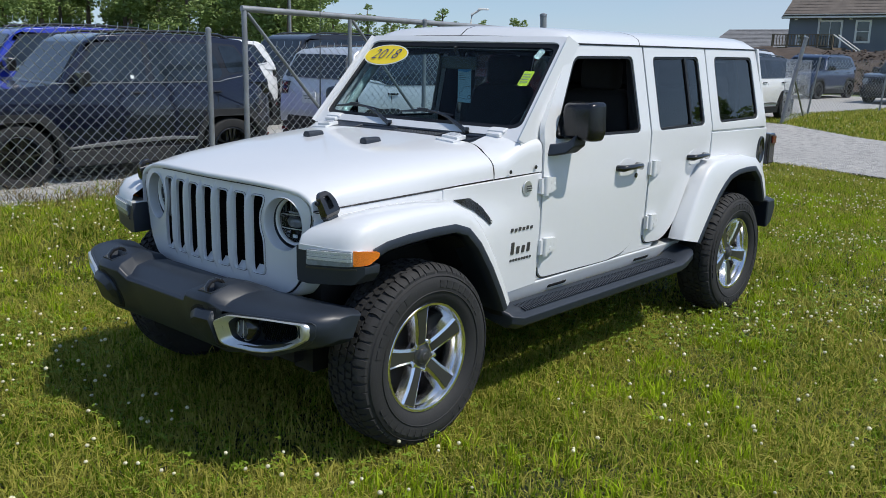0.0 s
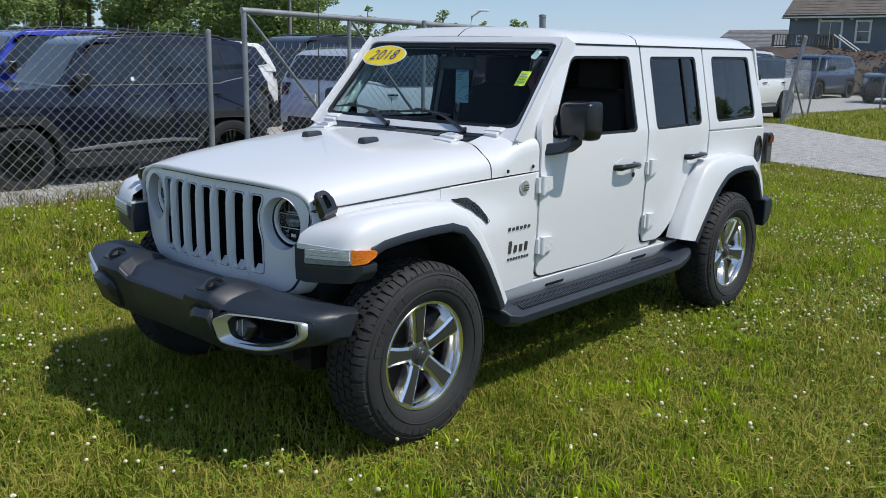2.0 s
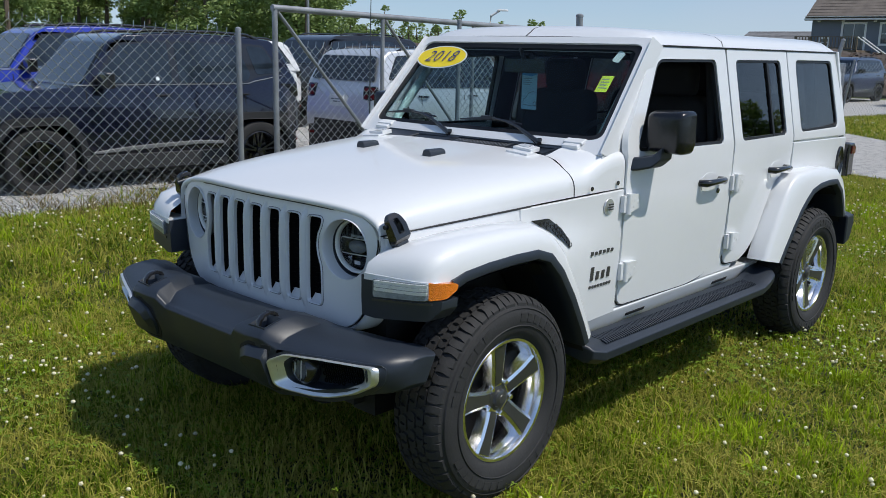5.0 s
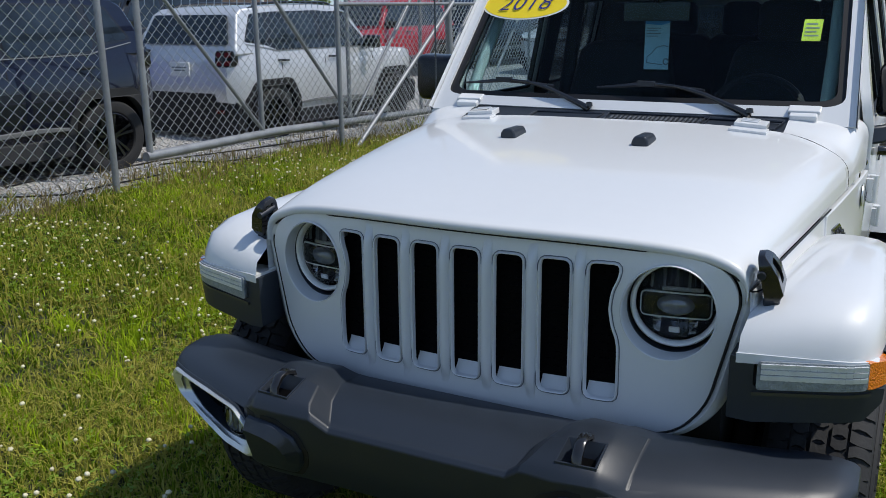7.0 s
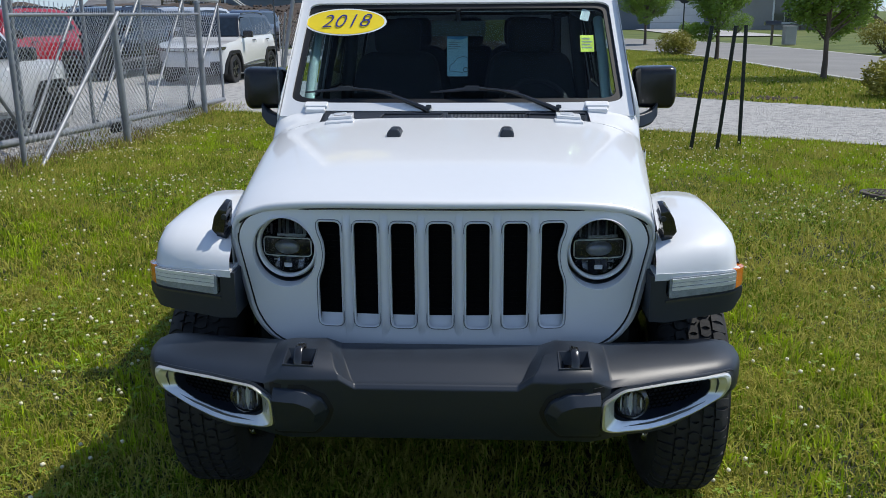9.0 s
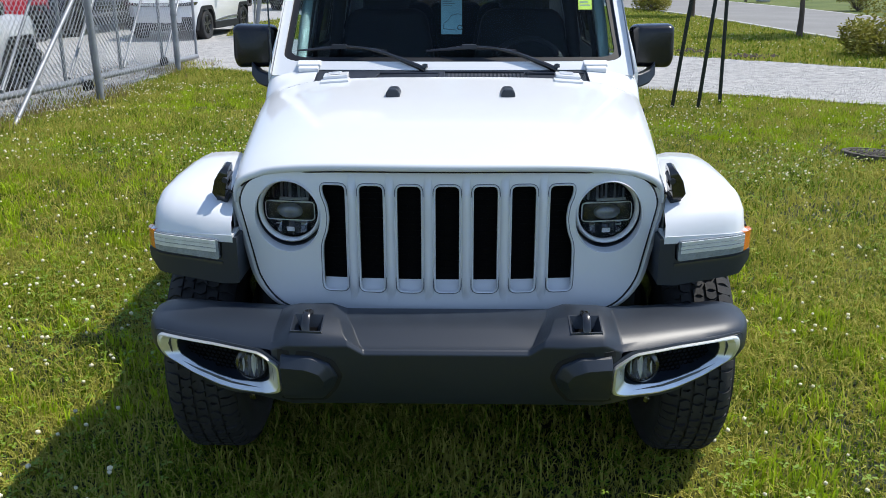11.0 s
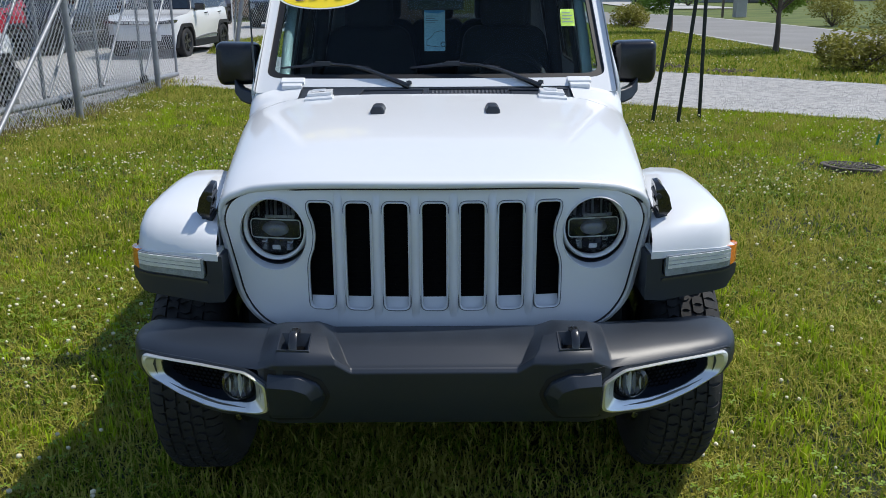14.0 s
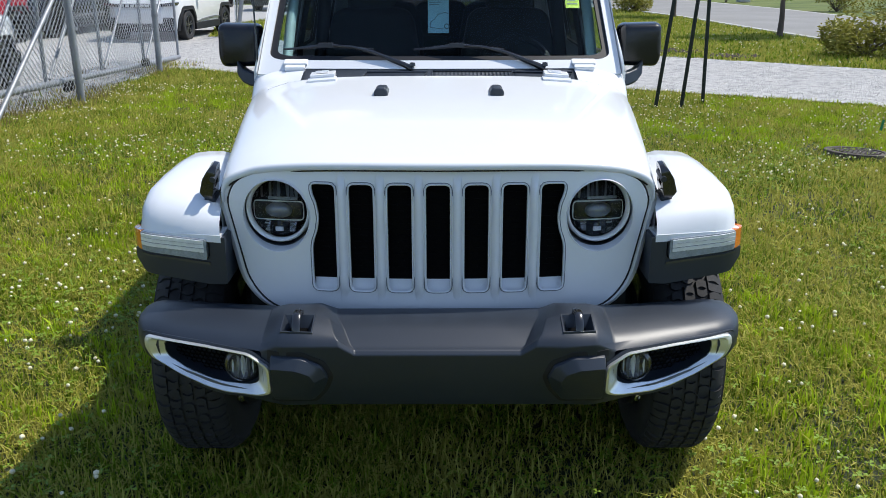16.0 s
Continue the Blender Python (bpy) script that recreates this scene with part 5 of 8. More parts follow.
for s in (1, -1):
    rows = [[(s * (0.757 - 0.041 * t), 0.838 + 0.402 * t + dy, 1.284 + 0.45 * t + dz) for dy, dz in ((0.0, 0.02), (0.05, 0.0), (0.10, -0.02))] for t in np.linspace(-0.10, 0.99, 8)]
    part("screen_pillar", grid(rows), WHITE, wf, smooth=50)
    part("pillar_foot", side(plate([(0.80, 1.17), (1.00, 1.17), (1.04, 1.30), (1.06, 1.39), (1.02, 1.37), (0.91, 1.255), (0.82, 1.24)], [], lambda y, z: (0.757 - 0.09 * (z - 1.26), y, z), lambda y, z: (0.735 - 0.09 * (z - 1.26), y, z)), s), WHITE, wf)
for s in (1, -1):
    part("pillar_trim", tube([ws(s * 0.655, 0.06, -0.06), ws(s * 0.652, 0.45, -0.06), ws(s * 0.640, 0.88, -0.06)], [0.022, 0.024, 0.022], 8), PILLARTRIM, wf, "pale grey-green inner pillar trim", smooth=60)
# wipers
for px_ in (-0.112, 0.436):
    foot = Vector((px_, 0.80, 1.268))
    elbow = px_ - 0.365
    arm_ = [foot, foot + Vector((-0.03, 0.01, 0.014)), Vector(ws(px_ - 0.16, 0.055, 0.034)), Vector(ws(px_ - 0.255, 0.100, 0.036)), Vector(ws(elbow + 0.02, 0.118, 0.032))]
    wp = part("wiper", tube([tuple(q) for q in arm_], [0.013, 0.012, 0.008, 0.006, 0.005], 8), GLOSS, whitecar, "black wiper arm", smooth=60)
    a0, a1 = px_ - 0.545, px_ - 0.165
    part("wiper_blade", merge(tube([ws(a0, 0.108, 0.012), ws(a0 + 0.1, 0.112, 0.022), ws(elbow, 0.120, 0.030), ws(a1 - 0.1, 0.114, 0.022), ws(a1, 0.110, 0.012)], [0.004, 0.007, 0.010, 0.007, 0.004], 6),
                              moved(box((0, 0, 0), (0.06, 0.022, 0.016)), Matrix.Translation(ws(elbow, 0.122, 0.032)))), PLASTIC, wp)
    part("wiper_nut", moved(lathe([(0.0, 0.016), (0.011, 0.014), (0.013, 0.0)], 12), Matrix.Translation(foot + Vector((0, 0, 0.012))) @ Matrix.Rotation(radians(-90), 4, "Y")), GLOSS, wp)
# stickers on the screen
oval = [(-0.512 + 0.190 * math.cos(2 * math.pi * k / 40), 0.764 + 0.130 * math.sin(2 * math.pi * k / 40)) for k in range(40)]
ov2 = [(-0.512 + 0.180 * math.cos(2 * math.pi * k / 40), 0.764 + 0.119 * math.sin(2 * math.pi * k / 40)) for k in range(40)]
st = part("year_sticker", plate(oval, [], lambda x, t: ws(x, t, 0.0095), lambda x, t: ws(x, t, 0.0085)), PAPERWHITE, wf, "yellow oval sticker with the year 2018")
part("sticker_field", plate(ov2, [], lambda x, t: ws(x, t, 0.0105), lambda x, t: ws(x, t, 0.0098)), YELLOW, st)
txt = bpy.data.curves.new("year_text", "FONT")
txt.body, txt.align_x, txt.align_y, txt.size, txt.shear, txt.extrude, txt.offset = "2018", "CENTER", "CENTER", 0.106, 0.30, 0.0004, -0.0012
txt.space_character = 1.08
txt.materials.append(NAVYINK)
tx = new("year_text", txt)
ex = (Vector(ws(-0.40, 0.8)) - Vector(ws(-0.59, 0.8))).normalized()
ey = (Vector(ws(0, 1)) - Vector(ws(0, 0))).normalized()
tx.parent = st
tx.matrix_basis = Matrix.Translation(ws(-0.512, 0.764, 0.0135)) @ Matrix((ex, ex.cross(ey).normalized().cross(ex), ex.cross(ey).normalized())).transposed().to_4x4() @ Matrix.Rotation(radians(1.5), 4, "Z")
sl = part("paper_sticker", plate([(0.546, 0.480), (0.606, 0.480), (0.606, 0.635), (0.546, 0.635)], [], lambda x, t: ws(x, t, 0.0005), lambda x, t: ws(x, t, -0.0005)), LIME, wf, "lime green paper label on the windscreen")
part("print_line", merge(*[plate([(0.553, 0.512 + 0.028 * k), (0.598 - 0.008 * (k % 2), 0.512 + 0.028 * k), (0.598 - 0.008 * (k % 2), 0.523 + 0.028 * k), (0.553, 0.523 + 0.028 * k)], [], lambda x, t: ws(x, t, 0.0012), lambda x, t: ws(x, t, 0.0004)) for k in range(4)]), PRINT, sl)
part("toll_tag", plate(rounded([(0.548, 0.79), (0.585, 0.77), (0.60, 0.86), (0.565, 0.90)], 0.01, 2), [], lambda x, t: ws(x, t, -0.001), lambda x, t: ws(x, t, -0.004)), PAPERWHITE, wf, "pale plastic tag")

# roof
ROOF = [(0, 1.802), (0.25, 1.800), (0.45, 1.794), (0.58, 1.784), (0.650, 1.768), (0.688, 1.745), (0.702, 1.712)]


def roof_rows(y0, y1, nose_, tail_, x0=-1, x1=1):
    rows = []
    for j in range(13):
        t = j / 12
        y = y0 + (y1 - y0) * t
        drop = 0.0
        if nose_:
            drop = 0.052 * max(0.0, 1 - (y - y0) / 0.13) ** 2
        if tail_:
            drop = 0.06 * max(0.0, 1 - (y1 - y) / 0.11) ** 2
        row = [(-x, y + (0.02 * (x / 0.7) ** 2 if nose_ and j == 0 else 0), z - drop * (z - 1.70) / 0.1) for x, z in reversed(ROOF)] + [(x, y + (0.02 * (x / 0.7) ** 2 if nose_ and j == 0 else 0), z - drop * (z - 1.70) / 0.1) for x, z in ROOF[1:]]
        if x0 == 0:
            row = row[6:]
            row[0] = (0.004, *row[0][1:])
        if x1 == 0:
            row = row[:7]
            row[-1] = (-0.004, *row[-1][1:])
        rows.append(row)
    return rows


part("roof_panel", grid(roof_rows(1.232, 1.962, True, False, 0, 1)), WHITE, whitecar, "white removable roof panel", smooth=60)
part("roof_panel", grid(roof_rows(1.232, 1.962, True, False, -1, 0)), WHITE, whitecar, "white removable roof panel", smooth=60)
part("roof_rear", grid(roof_rows(1.970, 3.545, False, True)), WHITE, whitecar, "white rear hardtop roof", smooth=60)
part("roof_lining", grid([[(x * 0.96, y, z - 0.03) for x, z in [(-a, b) for a, b in reversed(ROOF)] + ROOF[1:]] for y in (1.27, 2.0, 3.5)]), SEAL, whitecar)
for s in (1, -1):
    part("roof_gutter", box((s * 0.703, 2.39, 1.712), (0.014, 2.30, 0.008)), SEAL, whitecar)
part("aerial", tube([(-0.758, 0.86, 1.22), (-0.765, 0.865, 1.30), (-0.775, 0.88, 1.95)], [0.009, 0.0045, 0.002], 6), GLOSS, whitecar, "thin black aerial")

# chassis and cabin
part("chassis", merge(box((0, 1.60, 0.62), (1.16, 3.75, 0.36)), box((0, -0.18, 0.72), (0.84, 0.22, 0.56)), box((0.57, -0.09, 0.74), (0.05, 0.38, 0.36)), box((-0.57, -0.09, 0.74), (0.05, 0.38, 0.36)), box((0.67, 0.49, 0.62), (0.20, 0.03, 0.38)), box((-0.67, 0.49, 0.62), (0.20, 0.03, 0.38))), CHASSIS, whitecar)
part("splash_guard", merge(box((0, -0.335, 0.52), (0.80, 0.07, 0.26)), box((0, -0.30, 0.44), (1.0, 0.10, 0.14))), CHASSIS, whitecar)
for s in (1, -1):
    part("steering_knuckle", side(capped([[(x, -0.14, 0.36), (x, -0.10, 0.28), (x, 0.14, 0.28), (x, 0.19, 0.38), (x, 0.17, 0.58), (x, 0.10, 0.64), (x, -0.08, 0.64), (x, -0.15, 0.56)] for x in (0.60, 0.658)]), s), CHASSIS, whitecar, "dark steering knuckle", bevel=0.015)
    part("brake_backing", side(moved(lathe([(0.0, 0.0), (0.20, 0.0), (0.225, 0.006), (0.225, 0.02), (0.0, 0.02)], 32), Matrix.Translation((0.652, 0, 0.40))), s), CHASSIS, whitecar, "dark brake backing plate")
part("front_axle", tube([(-0.68, 0, 0.38), (-0.2, 0.02, 0.36), (0.2, 0.02, 0.36), (0.68, 0, 0.38)], 0.05, 10), CHASSIS, whitecar)
part("rear_axle", tube([(-0.68, 3.008, 0.38), (0.68, 3.008, 0.38)], 0.055, 10), CHASSIS, whitecar)
for s in (1, -1):
    part("frame_rail", box((s * 0.5, 1.5, 0.40), (0.12, 3.6, 0.14)), CHASSIS, whitecar)
part("cabin_floor", merge(box((0, 2.2, 0.72), (1.5, 2.6, 0.06)), box((0, 0.92, 0.95), (1.50, 0.06, 0.45))), DASH, whitecar)
part("dashboard", capped([[(x, 0.90, 1.20), (x, 0.96, 1.245), (x, 1.20, 1.235), (x, 1.30, 1.19), (x, 1.30, 1.0), (x, 0.95, 0.98)] for x in (-0.72, -0.3, 0.3, 0.72)]), DASH, whitecar, bevel=0.03, seg=3)
wheel_at = Matrix.Translation((0.36, 1.42, 1.175)) @ Euler((radians(-24), 0, 0)).to_matrix().to_4x4()
ring = [(0.185 * math.cos(2 * math.pi * k / 32), 0, 0.185 * math.sin(2 * math.pi * k / 32)) for k in range(33)]
sw = part("steering_wheel", moved(tube(ring, 0.015, 8), wheel_at), DASH, whitecar, "black steering wheel")
part("wheel_hub", moved(merge(box((0, 0.0, 0), (0.16, 0.05, 0.11)), box((0, 0.0, 0), (0.34, 0.02, 0.03)), box((0, 0.0, -0.09), (0.04, 0.02, 0.16))), wheel_at), DASH, sw, bevel=0.015)
for xs_, ys_ in ((0.37, 1.78), (-0.37, 1.78), (0.37, 2.72), (-0.37, 2.72), (0.0, 2.75)):
    k = 0.8 if xs_ == 0 else 1
    stt = part("seat", merge(box((xs_, ys_ - 0.02, 0.93), (0.50 * k, 0.5, 0.16))), CLOTH, whitecar, "dark cloth seat", bevel=0.05, seg=3)
    part("seat_back", capped([[(xs_ - w * k, ys_ + 0.22 + dy - 0.06, z), (xs_ + w * k, ys_ + 0.22 + dy - 0.06, z), (xs_ + w * k, ys_ + 0.22 + dy + 0.06, z), (xs_ - w * k, ys_ + 0.22 + dy + 0.06, z)] for w, dy, z in ((0.25, 0.0, 0.92), (0.26, 0.05, 1.2), (0.22, 0.10, 1.42), (0.17, 0.12, 1.46))]), CLOTH, stt, bevel=0.03, seg=3)
    part("headrest", box((xs_, ys_ + 0.33, 1.545), (0.26 * k, 0.11, 0.19)), CLOTH, stt, bevel=0.045, seg=3)
part("roll_bar", merge(*[tube([(s * 0.60, 1.30, 1.66), (s * 0.60, 2.05, 1.69), (s * 0.60, 3.35, 1.66), (s * 0.62, 3.5, 1.2)], 0.035, 10) for s in (1, -1)],
                       *[tube([(s * 0.60, 2.05, 1.69), (s * 0.66, 2.05, 1.2), (s * 0.66, 2.05, 0.75)], 0.035, 10) for s in (1, -1)], tube([(-0.6, 2.05, 1.69), (0.6, 2.05, 1.69)], 0.035, 10)), DASH, whitecar)
part("rear_view_mirror", merge(box((0.0, 1.235, 1.60), (0.25, 0.03, 0.07)), tube([(0, 1.23, 1.62), (0, 1.19, 1.69)], 0.012, 8)), GLOSS, whitecar, bevel=0.01)
tag = part("hang_tag", box((0.005, 1.19, 1.50), (0.096, 0.002, 0.225)), CARDBLUE, whitecar, "pale blue card hanging from the mirror")
part("tag_top", plate([(-0.043, 1.562), (0.02, 1.556), (0.053, 1.566), (0.053, 1.612), (-0.043, 1.612)], [], lambda x, z: (x, 1.1885, z), lambda x, z: (x, 1.1895, z)), SKYCARD, tag, "bright blue head of the card")
car_line = [(-0.032, 1.413), (-0.030, 1.438), (-0.012, 1.450), (0.004, 1.472), (0.035, 1.480), (0.051, 1.474)]
part("tag_picture", merge(tube([(x, 1.188, z) for x, z in car_line], 0.0016, 5), tube([(-0.032, 1.188, 1.413), (0.03, 1.188, 1.406)], 0.0016, 5), plate(circle(0.044, 1.418, 0.013, 16), [circle(0.044, 1.418, 0.008, 16)], lambda x, z: (x, 1.1882, z), lambda x, z: (x, 1.189, z))), PRINT, tag, "drawing of a small car")
part("tag_print", merge(*[box((-0.008 - 0.006 * (k % 2), 1.1885, 1.545 - 0.010 * k), (0.055 - 0.012 * (k % 2), 0.002, 0.003)) for k in range(4)]), PRINT, tag)
tag.matrix_basis = Matrix.Translation((-0.012, 0.095, -0.008))


# wheels
def tyre_shape(r=0.398, w=0.248, rim=0.236):
    """Smooth casing with a rounded shoulder."""
    h = w / 2
    prof = [(rim, h - 0.030), (rim + 0.012, h - 0.014), (rim + 0.045, h - 0.002), (rim + 0.085, h + 0.002), (rim + 0.110, h - 0.004), (r - 0.040, h - 0.012), (r - 0.026, h - 0.021), (r - 0.015, h - 0.036), (r - 0.010, h - 0.060), (r - 0.008, 0.0)]
    return lathe(prof + [(a, -b) for a, b in reversed(prof[:-1])], 96, True)


def tread_radius(x, r=0.398, h=0.124):
    return r - 0.030 * max(0.0, (abs(x) - (h - 0.062)) / 0.052) ** 2.2


def tyre_tread(blocks=70):
    """Zigzag blocks in five rows, the outer ones wrapping over the shoulder."""
    out = []
    rows_ = [(-0.086, 0.048), (-0.041, 0.034), (0.0, 0.034), (0.041, 0.034), (0.086, 0.048)]
    for row, (x, bw) in enumerate(rows_):
        outer = row in (0, 4)
        for k in range(blocks):
            a = 2 * math.pi * (k + 0.37 * row + 0.10 * math.sin(k * 2.3 + row * 1.7)) / blocks
            ln = 2 * math.pi * 0.4 / blocks * (0.82 if outer else 0.76) * (1.0 if k % 2 else 0.90)
            zig = (0.0025 if outer else 0.0035) * (1 if (k + row) % 2 else -1)
            vs = []
            n = 3
            for lvl in (-0.013, 0.0):
                for q in range(n + 1):
                    dx = bw * (q / n - 0.5)
                    rr = tread_radius(x + dx) + lvl
                    for sg in (-1, 1):
                        da = (sg * ln / 2 * (1.0 if lvl < 0 else 0.94) + zig * (1 if q in (1, 2) else -1)) / rr
                        vs.append((x + dx * (1.0 if lvl < 0 else 0.95), rr * math.cos(a + da), rr * math.sin(a + da)))
            m_ = 2 * (n + 1)
            fs = []
            for q in range(n):
                b = m_ + 2 * q
                fs += [(b, b + 1, b + 3, b + 2), (2 * q, b, b + 2, 2 * q + 2), (2 * q + 1, 2 * q + 3, b + 3, b + 1)]
            fs += [(0, 1, m_ + 1, m_), (2 * n, m_ + 2 * n, m_ + 2 * n + 1, 2 * n + 1)]
            out.append((vs, fs))
    return merge(*out)


def alloy_wheel(at, s, spin):
    wh = part("wheel", moved(lathe([(0.236, -0.10), (0.225, -0.095), (0.205, -0.06), (0.205, 0.055), (0.228, 0.085), (0.238, 0.098)], 56), Matrix.Identity(4)), POLISH, whitecar, "five-spoke polished alloy wheel with all-terrain tyre", smooth=40)
    wh.matrix_basis = Matrix.Translation(at) @ Matrix.Diagonal((s, 1, 1, 1)) @ Matrix.Rotation(radians(spin), 4, "X") if s > 0 else Matrix.Translation(at) @ Matrix.Rotation(math.pi, 4, "Z") @ Matrix.Rotation(radians(spin), 4, "X")
    ty = part("tyre", tyre_shape(), RUBBER, wh, "black all-terrain tyre", smooth=50)
    tagged(part("tread", tyre_tread(), RUBBER, ty, "fine blocky tread", fix=False, smooth=30), kind="stuff")
    marks = []
    for a0, a1, n in ((20, 80, 8), (200, 262, 8), (110, 165, 6), (290, 340, 6)):
        for k in range(n):
            a = radians(a0 + (a1 - a0) * k / n)
            da = radians((a1 - a0) / n * 0.33)
            vs = [(x, rr * math.cos(a + d), rr * math.sin(a + d)) for x in (0.120, 0.1268) for rr in (0.306, 0.336) for d in (-da, da)]
            marks.append((vs, [(0, 1, 3, 2), (4, 6, 7, 5), (0, 4, 5, 1), (2, 3, 7, 6), (0, 2, 6, 4), (1, 5, 7, 3)]))
    part("sidewall_lettering", merge(*marks, lathe([(0.288, 0.122), (0.290, 0.1275), (0.293, 0.122)], 64), lathe([(0.352, 0.115), (0.354, 0.1205), (0.357, 0.114)], 64)), RUBBER, wh)
    part("rim_lip", lathe([(0.240, 0.082), (0.241, 0.098), (0.236, 0.103), (0.226, 0.101), (0.221, 0.092), (0.216, 0.070)], 64), POLISH, wh, smooth=35)
    for k in range(5):
        a = 2 * math.pi * k / 5
        rot = Matrix.Rotation(a, 4, "X")
        # polished flanks that fall away on both sides of a grey face
        secs = []
        for r_, wi, wo, x_ in ((0.045, 0.020, 0.036, 0.066), (0.10, 0.021, 0.040, 0.076), (0.16, 0.025, 0.048, 0.084), (0.222, 0.034, 0.060, 0.090)):
            secs.append([(x_ - 0.045, -wo, r_), (x_ - 0.006, -wi - 0.012, r_), (x_, -wi, r_), (x_, wi, r_), (x_ - 0.006, wi + 0.012, r_), (x_ - 0.045, wo, r_)])
        part("spoke", moved(capped(secs), rot), POLISH, wh, smooth=25)
        face = grid([[(x_ + 0.0015, -wi, r_), (x_ + 0.0015, wi, r_)] for r_, wi, x_ in ((0.055, 0.0195, 0.068), (0.10, 0.0200, 0.076), (0.16, 0.0240, 0.084), (0.216, 0.0325, 0.0895))])
        part("spoke_face", moved(face, rot), GREYRIM, wh, "grey painted spoke face")
    part("hub_cap", lathe([(0.0, 0.084), (0.024, 0.084), (0.032, 0.080), (0.036, 0.070), (0.060, 0.064), (0.066, 0.04)], 32), GREYRIM, wh, smooth=40)
    part("cap_badge", lathe([(0.0, 0.087), (0.015, 0.086), (0.017, 0.0835)], 20), BADGE, wh)
    for k in range(5):
        a = 2 * math.pi * (k + 0.5) / 5
        part("wheel_nut", moved(lathe([(0.0, 0.080), (0.008, 0.079), (0.0115, 0.074), (0.0115, 0.045)], 12), Matrix.Translation((0, 0.0635 * math.sin(a), 0.0635 * math.cos(a)))), CHROME, wh)
    part("brake_disc", lathe([(0.0, 0.0), (0.165, 0.0), (0.165, -0.02), (0.0, -0.02)], 40), CHASSIS, wh)
    part("brake_calliper", box((0.005, 0.12, 0.06), (0.06, 0.09, 0.15)), CHASSIS, wh, bevel=0.01)
    part("inner_dish", lathe([(0.204, -0.05), (0.0, -0.055)], 32), CHASSIS, wh)
    return wh


alloy_wheel((0.806, 0.040, 0.400), 1, 8)
alloy_wheel((0.800, 3.003, 0.389), 1, 40)
alloy_wheel((-0.806, 0.040, 0.400), -1, 20)
alloy_wheel((-0.800, 3.003, 0.389), -1, 55)

# ---- chain-link fence and sliding gate ----
def wire_panel(p0, p1, z0, z1, pitch=0.053, r=0.0029, base=None):
    """Woven diamonds of wire between two points of the plan, from height z0 to z1 over the ground line."""
    a, b = Vector(p0), Vector(p1)
    d = (b - a)
    L = d.length
    d.normalize()
    nrm = Vector((d.y, -d.x))
    cols = int(L / pitch)
    h = pitch * 0.95
    verts, faces = [], []
    for c in range(cols + 1):
        s0 = c * pitch
        n = int((z1 - z0) / h)
        path = []
        for k in range(n + 1):
            q = s0 + (pitch * 0.5 if (k + c) % 2 else -pitch * 0.5)
            q = min(max(q, 0.0), L)
            w = 0.003 if (k + c) % 2 else -0.003
            p = a + d * q + nrm * w
            zb = (base[0] + (base[1] - base[0]) * q / L) if base else 0.0
            jig = 0.004 * noise.noise((p.x * 3, p.y * 3, k * 0.3))
            path.append((p.x + nrm.x * jig * 2, p.y + nrm.y * jig * 2, zb + z0 + k * h + jig))
        # a twisted tip above the top
        q0 = path[-1]
        path.append((q0[0] + d.x * 0.006, q0[1] + d.y * 0.006, q0[2] + 0.048))
        o = len(verts)
        for i, p in enumerate(path):
            for ang in (0.5, 2.6, 4.7):
                verts.append((p[0] + nrm.x * r * math.cos(ang), p[1] + nrm.y * r * math.cos(ang), p[2] + r * 1.3 * math.sin(ang)))
        for i in range(len(path) - 1):
            for k in range(3):
                m = (k + 1) % 3
                faces.append((o + i * 3 + k, o + i * 3 + m, o + i * 3 + 3 + m, o + i * 3 + 3 + k))
    return verts, faces


def post(name, x, y, top, r, parent, lean=(0, 0), cap=True):
    z = rise(x, y)
    pts = [(x, y, z - 0.1), (x + lean[0] * 0.5, y + lean[1] * 0.5, (z + top) / 2), (x + lean[0], y + lean[1], top)]
    sh = [tube(pts, r, 12)]
    if cap:
        e = pts[-1]
        sh.append(tube([(e[0], e[1], e[2] - 0.01), (e[0], e[1], e[2] + 0.02), (e[0], e[1], e[2] + 0.035)], [r * 1.15, r * 1.1, r * 0.4], 12))
    return part(name, merge(*sh), GALV, parent, "galvanised steel post")


FX = -4.63
fence = thing("chain_link_fence", "galvanised chain-link fence with round steel posts", "fence")
for y in (-9.6, -6.5, -3.45, -0.40, 2.655):
    post("post", FX, y, 1.815 + 0.024 * (2.655 - y), 0.027, fence)
post("post", FX, 5.83, 2.02, 0.027, fence)
post("gate_post", FX, 8.50, 2.20, 0.048, fence, (-0.03, -0.10))
post("gate_post", FX, 11.78, 1.86, 0.048, fence, (-0.02, 0.05))
for y0, y1 in ((-9.6, -6.5), (-6.5, -3.45), (-3.45, -0.40), (-0.40, 2.655)):
    b0, b1 = rise(FX, y0) + 0.024 * (2.655 - y0), rise(FX, y1) + 0.024 * (2.655 - y1)
    tagged(part("wire_mesh", wire_panel((FX - 0.03, y0), (FX - 0.03, y1), -0.03, 1.59, base=(b0, b1)), WIRE, fence, "woven chain-link wire", fix=False, smooth=0), kind="stuff")
    part("tension_wire", tube([(FX - 0.03, y0, b0 + 0.02), (FX - 0.03, y1, b1 + 0.02)], 0.0016, 5), GALV, fence)
